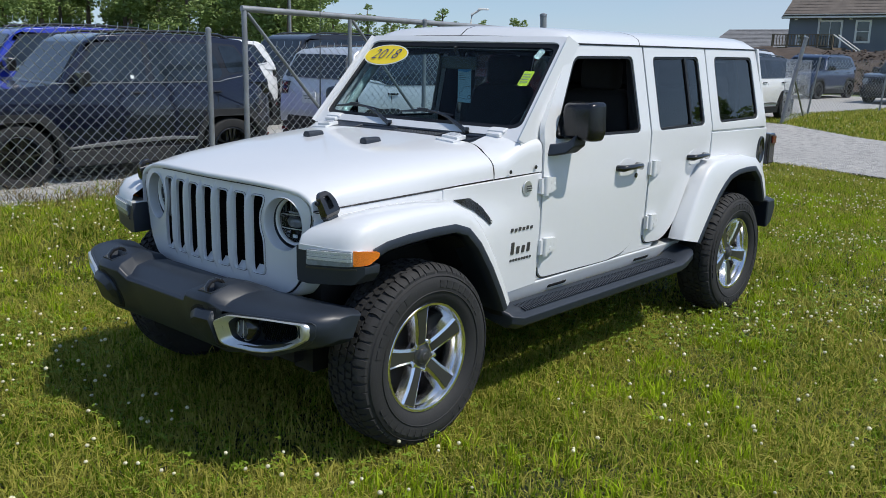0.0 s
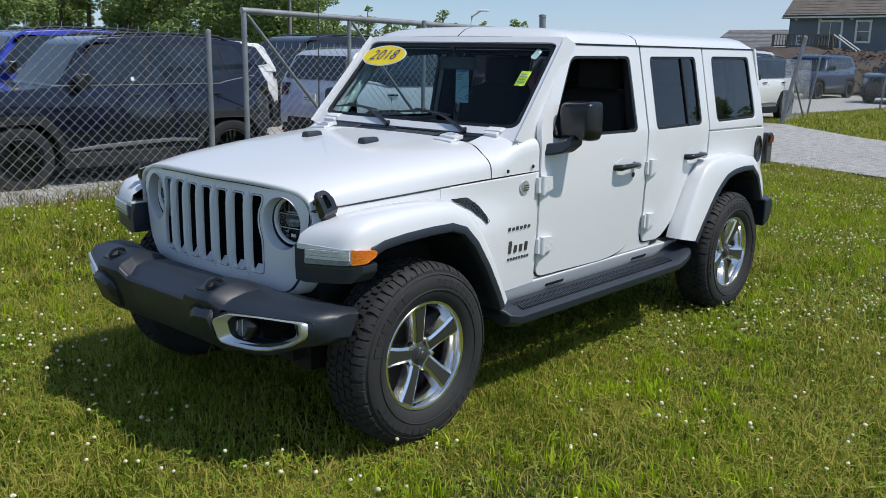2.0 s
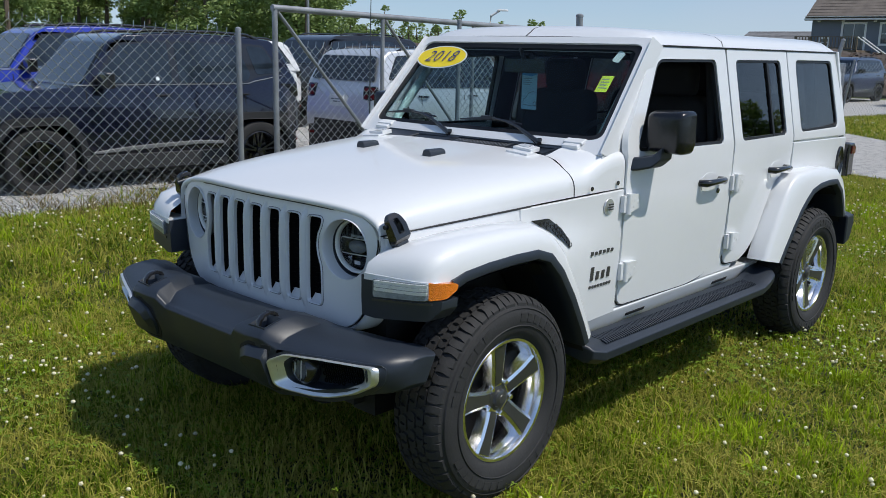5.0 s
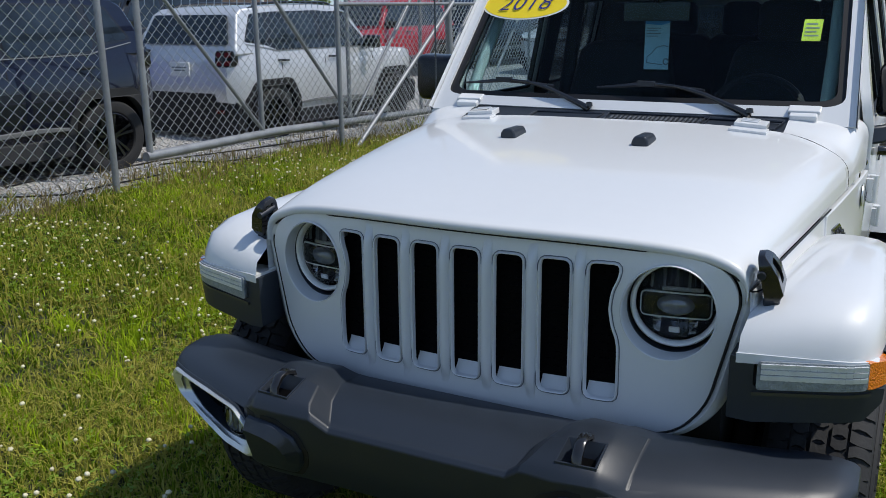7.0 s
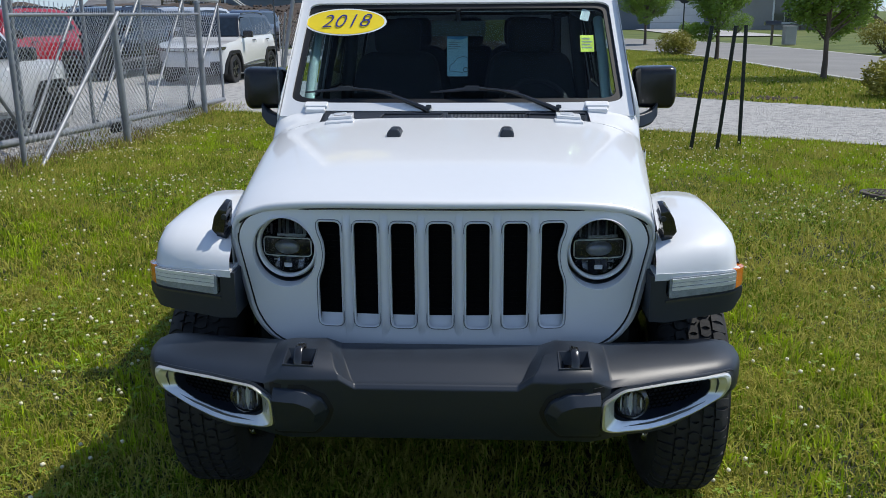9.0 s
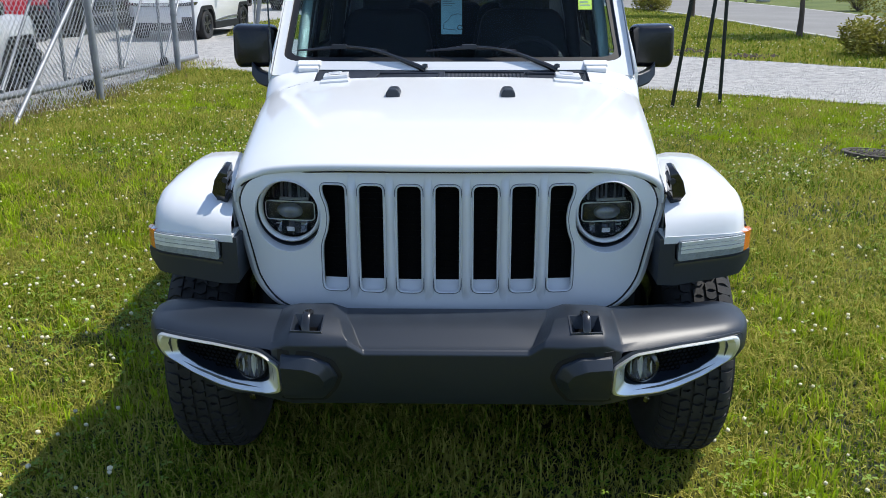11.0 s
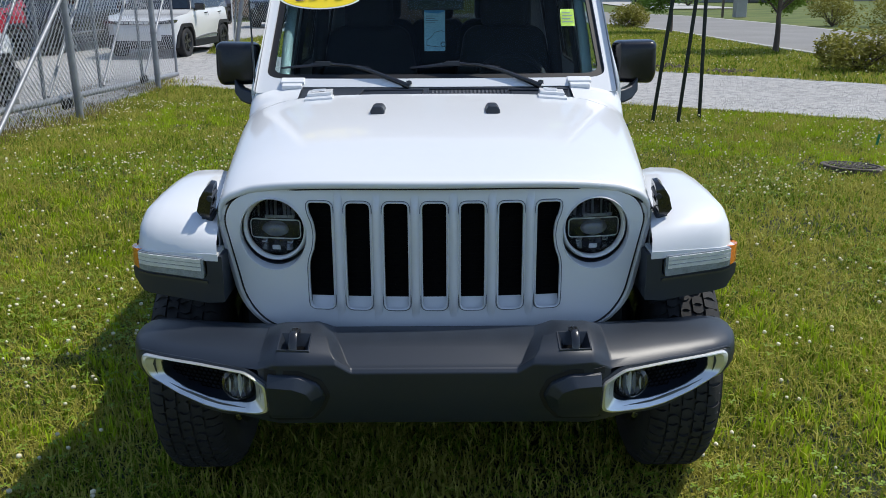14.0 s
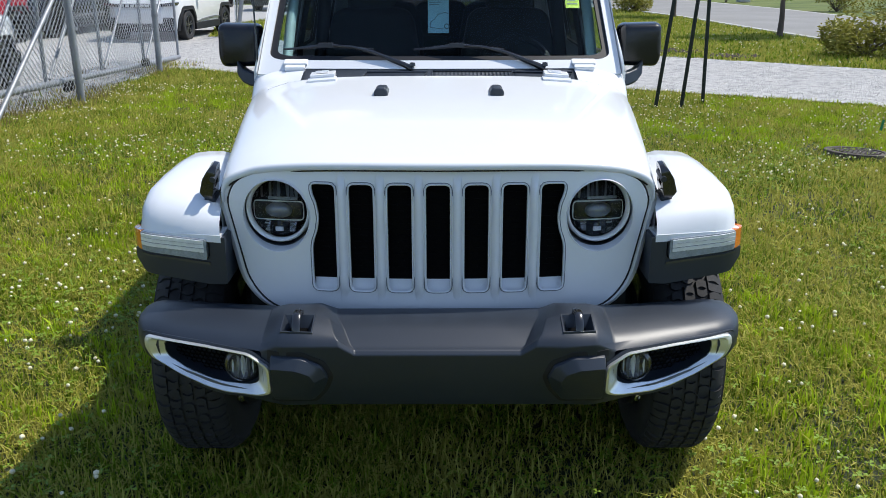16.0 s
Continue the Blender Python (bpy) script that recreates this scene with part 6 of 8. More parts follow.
for y0, y1, ztop in ((5.83, 8.50, 1.72), (8.50, 11.78, 1.72)):
    tagged(part("wire_mesh", wire_panel((FX - 0.035, y0), (FX - 0.035, y1), 0.02, ztop, base=(rise(FX, y0), rise(FX, y1))), WIRE, fence, "woven chain-link wire", fix=False, smooth=0), kind="stuff")
    part("fence_rail", tube([(FX, y0, 1.68), (FX, y1, 1.68)], 0.021, 10), GALV, fence, "galvanised top rail")
part("brace_tube", tube([(FX + 0.10, 5.90, rise(FX, 5.9) - 0.05), (FX + 0.06, 8.42, 1.70)], 0.026, 10), GALV, fence, "slanting galvanised brace")
part("strap", box((FX + 0.06, 6.62, 0.50), (0.09, 0.11, 0.05)), GALV, fence, bevel=0.006)
for y in (8.62, 11.66):
    for k in (0, 1):
        part("gate_roller", moved(lathe([(0.0, 0.03), (0.055, 0.03), (0.065, 0.02), (0.065, -0.02), (0.055, -0.03), (0.0, -0.03)], 20), Matrix.Translation((FX - 0.12, y - 0.12 - 0.13 * k, 0.24))), CHASSIS, fence, "black gate roller")
    for z in (0.30, 0.95, 1.62):
        part("clamp", moved(lathe([(0.050, -0.02), (0.056, -0.02), (0.056, 0.02), (0.050, 0.02)], 16), Matrix.Translation((FX, 8.50 if y < 10 else 11.78, z)) @ Euler((0, radians(90), 0)).to_matrix().to_4x4()), GALV, fence)

GX = -4.85
gate = thing("sliding_gate", "galvanised cantilever gate with chain-link infill and slanting braces", "gate")


def pipe_z(y):
    return float(np.interp(y, [3.2, 5.0, 8.0, 13.7], [0.425, 0.425, 0.31, 0.12]))


def top_z(y):
    return float(np.interp(y, [3.2, 13.7], [2.06, 1.90]))


VY = [3.25, 4.76, 6.34, 8.02, 9.87, 11.70, 13.62]
part("bottom_pipe", tube([(GX, 3.20, pipe_z(3.2)), (GX, 5.0, pipe_z(5)), (GX, 8, pipe_z(8)), (GX, 13.64, pipe_z(13.64))], 0.042, 14), GALV, gate, "galvanised bottom pipe")
part("top_pipe", tube([(GX, 3.22, top_z(3.22)), (GX, 13.64, top_z(13.64))], 0.034, 12), GALV, gate, "galvanised top pipe")
for i, y in enumerate(VY):
    part("upright", tube([(GX, y, pipe_z(y)), (GX, y, top_z(y))], 0.030 if i == 0 else 0.024, 12), GALV, gate)
for i in range(6):
    a, b = VY[i], VY[i + 1]
    ends = ((GX + 0.012, a + 0.03, top_z(a) - 0.04), (GX + 0.012, b - 0.03, pipe_z(b) + 0.06)) if i < 2 else ((GX + 0.012, a + 0.08, pipe_z(a) + 0.06), (GX + 0.012, b - 0.03, top_z(b) - 0.04))
    part("brace", tube(ends, 0.019, 10), GALV, gate, "slanting galvanised brace")
    za = pipe_z(a)
    tagged(part("wire_mesh", wire_panel((GX - 0.035, a), (GX - 0.035, b), 0.0, 1.72 - za, base=(za, pipe_z(b))), WIRE, gate, "woven chain-link wire", fix=False, smooth=0), kind="stuff")

# fence on the far side of the drive
far = thing("far_fence", "weathered chain-link fence with leaning posts beyond the drive", "fence")
FP = [(-4.72, 17.9), (-5.75, 22.3), (-4.75, 25.2), (-3.4, 28.6), (-1.8, 32.0)]
tops = [1.95, 1.55, 1.50, 1.50, 1.50]
for (x, y), tz, ln in zip(FP, tops, ((0.38, 0.0), (0.20, 0), (0.12, 0), (0.1, 0), (0, 0))):
    post("post", x, y, tz + rise(x, y), 0.045 if tz > 1.9 else 0.027, far, ln)
part("brace_tube", tube([(-4.55, 17.95, 1.30), (-5.5, 21.4, rise(-5.5, 21.4))], 0.022, 8), GALV, far)
for a, b in zip(FP[1:-1], FP[2:]):
    tagged(part("wire_mesh", wire_panel(a, b, 0.02, 1.45, pitch=0.065, r=0.0026, base=(rise(*a), rise(*b))), WIRE, far, "woven chain-link wire", fix=False, smooth=0), kind="stuff")
tagged(part("wire_mesh", wire_panel(FP[0], FP[1], 0.02, 1.45, pitch=0.065, r=0.0026, base=(rise(*FP[0]), rise(*FP[1]))), WIRE, far, "woven chain-link wire", fix=False, smooth=0), kind="stuff")

# three leaning stakes and the drain cover on the lawn
for x, y, lx, ly, top in ((2.606, 7.96, 0.15, -0.05, 1.50), (2.947, 8.05, 0.11, -0.05, 1.50), (3.325, 8.43, -0.03, 0.0, 1.50)):
    k = top
    sh = [capped([[(x + lx * t + a, y + ly * t + b, -0.05 + (top + 0.05) * t) for a, b in ((-0.022, -0.012), (0.0, -0.018), (0.022, -0.012), (0.022, 0.0), (0.006, 0.0), (0.006, 0.016), (-0.006, 0.016), (-0.006, 0.0), (-0.022, 0.0))] for t in (0, 0.12, 0.55, 1.0)])]
    sh += [box((x + lx * t + 0.0, y + ly * t - 0.018, top * t), (0.018, 0.012, 0.012)) for t in np.linspace(0.1, 0.97, 22)]
    tagged(part("garden_stake", merge(*sh), STAKE, None, "dark green steel stake leaning in the lawn", smooth=20), "", "stake", "stakes in the lawn")
at = Matrix.Translation((3.82, 5.13, rise(3.82, 5.13) + 0.018)) @ Euler((radians(-2), radians(3), radians(12))).to_matrix().to_4x4()
cov = tagged(part("drain_cover", moved(lathe([(0.0, 0.030), (0.235, 0.030), (0.240, 0.040), (0.272, 0.040), (0.280, 0.034), (0.285, -0.03)], 40), at @ Euler((0, radians(-90), 0)).to_matrix().to_4x4()), IRON, None, "round rusty brown cast-iron drain cover sunk in grass", smooth=40), "", "drain cover")
knobs = [box((0.052 * a, 0.052 * b, 0.031), (0.036, 0.036, 0.014)) for a in range(-4, 5) for b in range(-4, 5) if math.hypot(a, b) * 0.052 < 0.205]
part("raised_pattern", moved(merge(*knobs), at), IRON, cov)

# black cables on the gravel along the fence
for line in (((-5.52, 2.13), (-5.17, 2.20), (-4.85, 2.32), (-4.84, 2.72), (-4.80, 3.3)), ((-5.76, 2.49), (-5.86, 2.98), (-5.62, 3.41), (-5.68, 4.15), (-5.50, 4.80), (-5.3, 5.6), (-5.35, 6.6)), ((-5.44, 3.92), (-5.27, 4.15), (-4.88, 4.10), (-4.75, 4.6))):
    tagged(part("cable", tube([(x, y, rise(x, y) + 0.055) for x, y in line], 0.008, 6), SEAL, None, "thin black cable lying on the gravel by the fence", smooth=60), "", "cable", "cables by the fence")

# ---- parked cars ----
def paint(name, color, rough=0.3, metal=0.0):
    return material(name, color, rough, metal, vary=0.04, size=1.5, fine=30, coat=1.0, coat_rough=0.02, ior=1.4)


NAVY = paint("dark_navy_paint", (0.004, 0.0055, 0.020), 0.22, 0.2)
SILVER = paint("silver_paint", (0.70, 0.71, 0.73), 0.42, 0.55)
BLUE = paint("bright_blue_paint", (0.012, 0.030, 0.36))
RED = paint("red_paint", (0.36, 0.014, 0.026))
BLACKP = paint("black_paint", (0.010, 0.010, 0.012))
WHITEP = paint("plain_white_paint", (0.74, 0.74, 0.73))
STEELBLUE = paint("steel_blue_paint", (0.035, 0.055, 0.11))
DUSTY = material("dusty_grey_cladding", (0.020, 0.021, 0.023), 0.75, vary=0.25, size=4, fine=200, bump=0.1)
CLAD = material("black_cladding", (0.009, 0.0095, 0.011), 0.65, vary=0.2, size=4, fine=200, bump=0.1)
ROOFRAIL = material("dull_silver_strip", (0.22, 0.225, 0.23), 0.45, 0.4, vary=0.1)
CARGLASS = material("dark_car_glass", (0.016, 0.024, 0.034), 0.03, vary=0.6, size=3.0, fine=9, ior=1.52)


def suv(name, label, body_mat, roof_mat, at, turn, size=1.0, stretch=1.0, group="cars parked in the lot", hood=1.05, clad=None, slim=False):
    clad = clad or CLAD
    car = thing(name, label, "car", group, (at[0], at[1], rise(at[0], at[1])), turn)
    car.scale = (size, size * stretch, size)
    unstretch = Matrix.Diagonal((1, 1 / stretch, 1, 1))

    def half(y, z):
        w = 0.900 - 0.16 * max(0.0, 0.66 - z) ** 1.5 - 0.42 * max(0.0, min(z, 1.12) - 0.76) ** 2 - 0.02 * max(0.0, z - 1.02) - 0.30 * max(0.0, z - 1.13)
        e = max(0.0, abs(y) - 1.42) / 0.54
        return w * (1 - 0.22 * e ** 2.8)

    def arch(cy, k=0.0):
        """The squared wheel opening, from the front to the rear; k: how far it is grown."""
        return rounded([(cy - 0.44 - k, 0.24), (cy - 0.405 - k, 0.54), (cy - 0.27 - k * 0.7, 0.725 + k), (cy + 0.25 + k * 0.7, 0.725 + k), (cy + 0.405 + k, 0.54), (cy + 0.47 + k, 0.24)], [0, 0.06, 0.09, 0.09, 0.06, 0], 3)

    low = [(-2.00, 0.30), *arch(-1.285), (-0.78, 0.24), (0.80, 0.24), *arch(1.285)[:-1], (1.735, 0.50),
           (1.92, 0.56), (1.93, 0.72), (1.89, 1.02), (1.85, 1.13), (-0.78, 1.11), (-1.12, hood + 0.03), (-1.55, hood), (-1.85, hood - 0.05), (-1.98, hood - 0.11), (-2.05, hood - 0.22), (-2.08, 0.72), (-2.08, 0.45)]
    tess = plate(low, [], lambda y, z: (half(y, z), y, z), lambda y, z: (-half(y, z), y, z), [("v", z) for z in (0.55, 0.66, 0.76, 0.84, 0.92, 1.0, 1.07)] + [("u", y) for y in (-2.04, -1.98, -1.9, -1.8, -1.68, -1.55, 1.5, 1.6, 1.68, 1.75, 1.81, 1.87)])
    body = part("body", tess, body_mat, car, bevel=0.035, seg=3, smooth=35)
    top = [(-0.82, 1.09), (-0.44, 1.565), (-0.27, 1.640), (0.3, 1.675), (1.1, 1.655), (1.55, 1.615), (1.66, 1.55), (1.828, 1.18), (1.85, 1.09)]
    part("roof", plate(top, [], lambda y, z: (half(0, z), y, z), lambda y, z: (-half(0, z), y, z), [("v", 1.2), ("v", 1.4), ("v", 1.55)]), roof_mat, car, bevel=0.045, seg=3, smooth=35)
    wins = ([(-0.66, 1.135), (-0.335, 1.525), (0.205, 1.57), (0.215, 1.13)], [(0.30, 1.13), (0.29, 1.572), (1.08, 1.555), (1.22, 1.22), (1.15, 1.15)], [(1.30, 1.22), (1.21, 1.55), (1.44, 1.53), (1.62, 1.25)])
    for s in (1, -1):
        band = [(-0.72, 1.118), (-0.36, 1.545), (0.20, 1.590), (1.10, 1.578), (1.45, 1.555), (1.66, 1.24), (1.30, 1.19), (1.12, 1.125)]
        part("window_surround", side(plate(rounded(band, 0.03, 3), [], lambda y, z: (half(0, z) + 0.003, y, z), lambda y, z: (half(0, z) - 0.02, y, z), [("v", 1.4)]), s), GLOSS, car, "black pillars between the windows")
        for w in wins:
            part("side_window", side(plate(rounded(w, 0.045, 3), [], lambda y, z: (half(0, z) + 0.006, y, z), lambda y, z: (half(0, z) - 0.02, y, z), [("v", 1.4)]), s), CARGLASS, car, "dark side window")
        part("window_trim", side(plate([(-0.90, 1.108), (1.16, 1.118), (1.26, 1.145), (1.64, 1.210), (1.64, 1.218), (1.25, 1.153), (1.15, 1.127), (-0.90, 1.117)], [], lambda y, z: (half(0, z) + 0.010, y, z), lambda y, z: (half(0, z), y, z)), s), ROOFRAIL, car)
        for cy in (-1.285, 1.285):
            ring_ = arch(cy, 0.075) + list(reversed(arch(cy, -0.006)))
            part("arch_cladding", side(plate(ring_, [], lambda y, z: (half(y, z) + 0.022, y, z), lambda y, z: (half(y, z) - 0.08, y, z)), s), clad, car, "dull wheel-arch cladding", bevel=0.010)
            wl = part("wheel", moved(tyre_simple(), Matrix.Translation((s * 0.80, cy, 0.345)) @ unstretch @ (Matrix.Identity(4) if s > 0 else Matrix.Rotation(math.pi, 4, "Z"))), RUBBER, car, "black wheel", smooth=35)
            part("rim", moved(rim_simple(), Matrix.Translation((s * 0.80, cy, 0.345)) @ unstretch @ (Matrix.Identity(4) if s > 0 else Matrix.Rotation(math.pi, 4, "Z"))), GLOSS if body_mat is not WHITEP else GREYRIM, wl, "dark alloy rim", smooth=30)
        part("sill_cladding", side(merge(box((0.875, 0, 0.31), (0.07, 1.66, 0.17))), s), clad, car, "dull sill cladding", bevel=0.015)
        part("sill_strip", side(plate([(-0.74, 0.405), (-0.4, 0.425), (0.0, 0.445), (0.5, 0.465), (0.80, 0.455), (0.80, 0.485), (0.5, 0.505), (0.0, 0.490), (-0.4, 0.468), (-0.74, 0.430)], [], lambda y, z: (half(0, z) + 0.024, y, z), lambda y, z: (half(0, z) - 0.01, y, z)), s), ROOFRAIL, car, bevel=0.006)
        for y in (0.255, -0.78, 1.10):
            part("door_seam", side(plate([(y, 0.50 if y < 1 else 0.78), (y + 0.012, 0.50 if y < 1 else 0.78), (y + 0.012, 1.12), (y, 1.12)], [], lambda a, z: (half(0, z) + 0.0015, a, z), lambda a, z: (half(0, z) - 0.01, a, z), [("v", 0.95)]), s), SEAL, car)
        for y in (0.02, 1.0):
            part("door_handle", side(tube([(0.875, y - 0.02, 1.0), (0.905, y, 1.005), (0.908, y + 0.13, 1.01), (0.875, y + 0.16, 1.01)], 0.014, 8), s), GLOSS, car)
        part("door_mirror", side(merge(box((1.00, -0.60, 1.17), (0.24, 0.12, 0.17)), box((0.88, -0.60, 1.10), (0.12, 0.07, 0.06))), s), GLOSS, car, "black door mirror", bevel=0.035, seg=3)
        if slim:
            part("headlight", side(plate(rounded([(0.46, 0.80), (0.84, 0.82), (0.86, 0.90), (0.48, 0.865)], 0.02, 3), [], lambda x, z: (x, -2.075 + 0.42 * max(0.0, x - 0.5) ** 1.6, z), lambda x, z: (x, -1.70, z), [("u", 0.55), ("u", 0.63), ("u", 0.70), ("u", 0.78)]), s), LAMPGREY, car, "slim dark headlight", bevel=0.006)
        else:
            hl_ = part("headlight", side(moved(lathe([(0.0, -0.02), (0.08, -0.018), (0.105, -0.01), (0.115, 0.01), (0.12, 0.05)], 28), Matrix.Translation((0.60, -2.05, 0.80)) @ Euler((0, 0, radians(90))).to_matrix().to_4x4()), s), CLEARLAMP, car, "round headlight")
            part("lamp_ring", side(moved(lathe([(0.105, 0.0), (0.112, -0.016), (0.124, -0.012), (0.126, 0.04)], 28), Matrix.Translation((0.60, -2.05, 0.80)) @ Euler((0, 0, radians(90))).to_matrix().to_4x4()), s), GLOSS, hl_)
        tlm = part("rear_lamp", side(plate(rounded([(0.565, 0.96), (0.815, 0.96), (0.815, 1.15), (0.565, 1.15)], 0.045, 4), [], lambda x, z: (x, 1.905 + 0.12 * (1.0 - z) - 0.25 * max(0.0, x - 0.70), z), lambda x, z: (x, 1.78, z), [("u", 0.70)]), s), GLOSS, car, "dark framed red rear lamp", bevel=0.012)
        for a in (-0.72, 0.72):
            for b in (-0.72, 0.72):
                part("lamp_lens", side(plate(rounded([(0.69 + a * 0.085 - 0.036, 1.055 + b * 0.065 - 0.027), (0.69 + a * 0.085 + 0.036, 1.055 + b * 0.065 - 0.027), (0.69 + a * 0.085 + 0.036, 1.055 + b * 0.065 + 0.027), (0.69 + a * 0.085 - 0.036, 1.055 + b * 0.065 + 0.027)], 0.012, 2), [], lambda x, z: (x, 1.913 + 0.12 * (1.0 - z) - 0.25 * max(0.0, x - 0.70), z), lambda x, z: (x, 1.87, z)), s), REDLAMP, tlm, "red lens")
        part("roof_rail", side(tube([(0.66, -0.15, 1.66), (0.665, 0.0, 1.685), (0.67, 0.8, 1.690), (0.665, 1.25, 1.67), (0.66, 1.42, 1.61)], 0.016, 8), s), GLOSS, car)
    if clad is DUSTY:
        part("window_paper", plate([(0.02, 1.16), (0.06, 1.16), (0.06, 1.20), (0.02, 1.20)], [], lambda y, z: (half(0, z) + 0.009, y, z), lambda y, z: (half(0, z) + 0.005, y, z)), PAPERWHITE, car, "small white sticker")
    # screens, plates, bumpers, grille
    def screen(y0, z0, y1, z1, k, d):
        ln = Vector((y1 - y0, z1 - z0)).normalized()
        nr = Vector((-ln.y, ln.x)) * d
        pt = lambda u, v, o: (u * (half(0, z0 + (z1 - z0) * v) - 0.05), y0 + (y1 - y0) * v + nr.x * o, z0 + (z1 - z0) * v + nr.y * o)
        return plate(rounded([(-k, 0), (k, 0), (k * 0.97, 1), (-k * 0.97, 1)], 0.06, 4), [], lambda u, v: pt(u, v, 1.0), lambda u, v: pt(u, v, -1.0))
    part("windscreen", screen(-0.790, 1.125, -0.465, 1.545, 0.97, 0.012), CARGLASS, car, "sloping windscreen")
    part("rear_window", screen(1.835, 1.215, 1.69, 1.545, 0.93, 0.012), CARGLASS, car, "dark rear window")
    part("rear_plate", box((0, 1.925, 0.93), (0.32, 0.02, 0.16)), PAPERWHITE, car, "blank dealer plate", bevel=0.004)
    part("plate_bars", merge(*[box((0, 1.937, 0.95 - 0.035 * k), (0.24 - 0.06 * k, 0.004, 0.014)) for k in range(2)]), PRINT, car)
    part("rear_bumper", plate(rounded([(-0.80, 0.17), (0.80, 0.17), (0.83, 0.54), (0.68, 0.66), (-0.68, 0.66), (-0.83, 0.54)], 0.06, 3), [], lambda x, z: (x, 1.965 - 0.12 * abs(x / 0.8) ** 3, z), lambda x, z: (x, 1.78, z), [("u", q) for q in (-0.7, -0.55, 0.55, 0.7)]), CLAD, car, "black lower bumper", bevel=0.02)
    for s in (1, -1):
        part("rear_reflector", box((s * 0.62, 1.935, 0.45), (0.12, 0.03, 0.045)), REDLAMP, car, "red reflector", bevel=0.006)
    part("front_bumper", plate(rounded([(-0.78, 0.24), (0.78, 0.24), (0.80, 0.56), (-0.80, 0.56)], 0.06, 3), [], lambda x, z: (x, -2.115 + 0.14 * abs(x / 0.8) ** 3, z), lambda x, z: (x, -1.95, z), [("u", q) for q in (-0.7, -0.55, 0.55, 0.7)]), CLAD, car, "black lower bumper", bevel=0.02)
    if slim:
        gr = part("grille", plate(rounded([(-0.46, 0.79), (0.46, 0.79), (0.44, 0.87), (-0.44, 0.87)], 0.02, 3), [], lambda x, z: (x, -2.090 + 0.05 * x * x, z), lambda x, z: (x, -1.95, z), [("u", q) for q in (-0.3, -0.15, 0.0, 0.15, 0.3)]), GLOSS, car, "narrow black grille", bevel=0.006)
        for k in range(7):
            part("grille_slot", box((-0.36 + 0.12 * k, -2.092, 0.83), (0.10, 0.012, 0.050)), SATIN, gr, bevel=0.006)
    else:
        for k in range(7):
            part("grille_slot", box((-0.33 + 0.11 * k, -2.088, 0.80), (0.062, 0.03, 0.15)), GLOSS, car, "black grille slot", bevel=0.012)
    part("underbody", merge(box((0, -0.1, 0.40), (1.36, 3.6, 0.34))), CHASSIS, car)
    return car


def tyre_simple():
    return lathe([(0.225, 0.075), (0.24, 0.098), (0.29, 0.108), (0.325, 0.104), (0.342, 0.085), (0.346, 0.03), (0.346, -0.03), (0.342, -0.085), (0.325, -0.104), (0.24, -0.098), (0.225, -0.075)], 40, True)


def rim_simple():
    sp = []
    for k in range(5):
        for d in (-0.16, 0.16):
            a = 2 * math.pi * k / 5 + d
            sp.append(moved(capped([[(x - 0.03, -w, r), (x, -w * 0.7, r), (x, w * 0.7, r), (x - 0.03, w, r)] for r, w, x in ((0.03, 0.016, 0.075), (0.12, 0.015, 0.082), (0.215, 0.020, 0.088))]), Matrix.Rotation(a, 4, "X")))
    return merge(lathe([(0.228, 0.09), (0.218, 0.095), (0.205, 0.06), (0.205, -0.04), (0.0, -0.045)], 36), lathe([(0.0, 0.09), (0.035, 0.088), (0.045, 0.06)], 18), *sp)


suv("parked_car", "dark navy compact off-roader with grey arch cladding", NAVY, NAVY, (-6.70, 2.54), -6.5, 0.98, 0.955, clad=DUSTY)
suv("parked_car", "silver compact off-roader with black lower bumper", SILVER, SILVER, (-6.78, 7.72), 176.5, 1.0)
suv("parked_car", "bright blue compact off-roader", BLUE, BLUE, (-9.9, 3.15), -6, 1.04)
suv("parked_car", "black large estate behind the fence", BLACKP, BLACKP, (-13.2, 10.8), -4, 1.18)
suv("parked_car", "white estate car among parked cars", WHITEP, WHITEP, (-12.3, 6.7), -4, 1.05)
suv("parked_car", "red compact off-roader behind the gate", RED, RED, (-10.3, 15.6), -8, 1.05)
suv("parked_car", "dark navy compact off-roader on gravel", NAVY, NAVY, (-9.6, 19.6), -10, 1.05)
suv("parked_car", "silver off-roader on gravel", SILVER, SILVER, (-9.0, 23.6), -10, 1.05)
suv("parked_car", "white compact off-roader with black roof", WHITEP, BLACKP, (-6.42, 18.9), -6, 0.94, 1.0, hood=0.99, slim=True)
suv("parked_car", "steel blue compact off-roader by the soil bank", STEELBLUE, STEELBLUE, (-9.64, 33.2), -6, 1.0)
suv("parked_car", "black compact off-roader by the soil bank", BLACKP, BLACKP, (-5.9, 32.4), -10, 1.0)

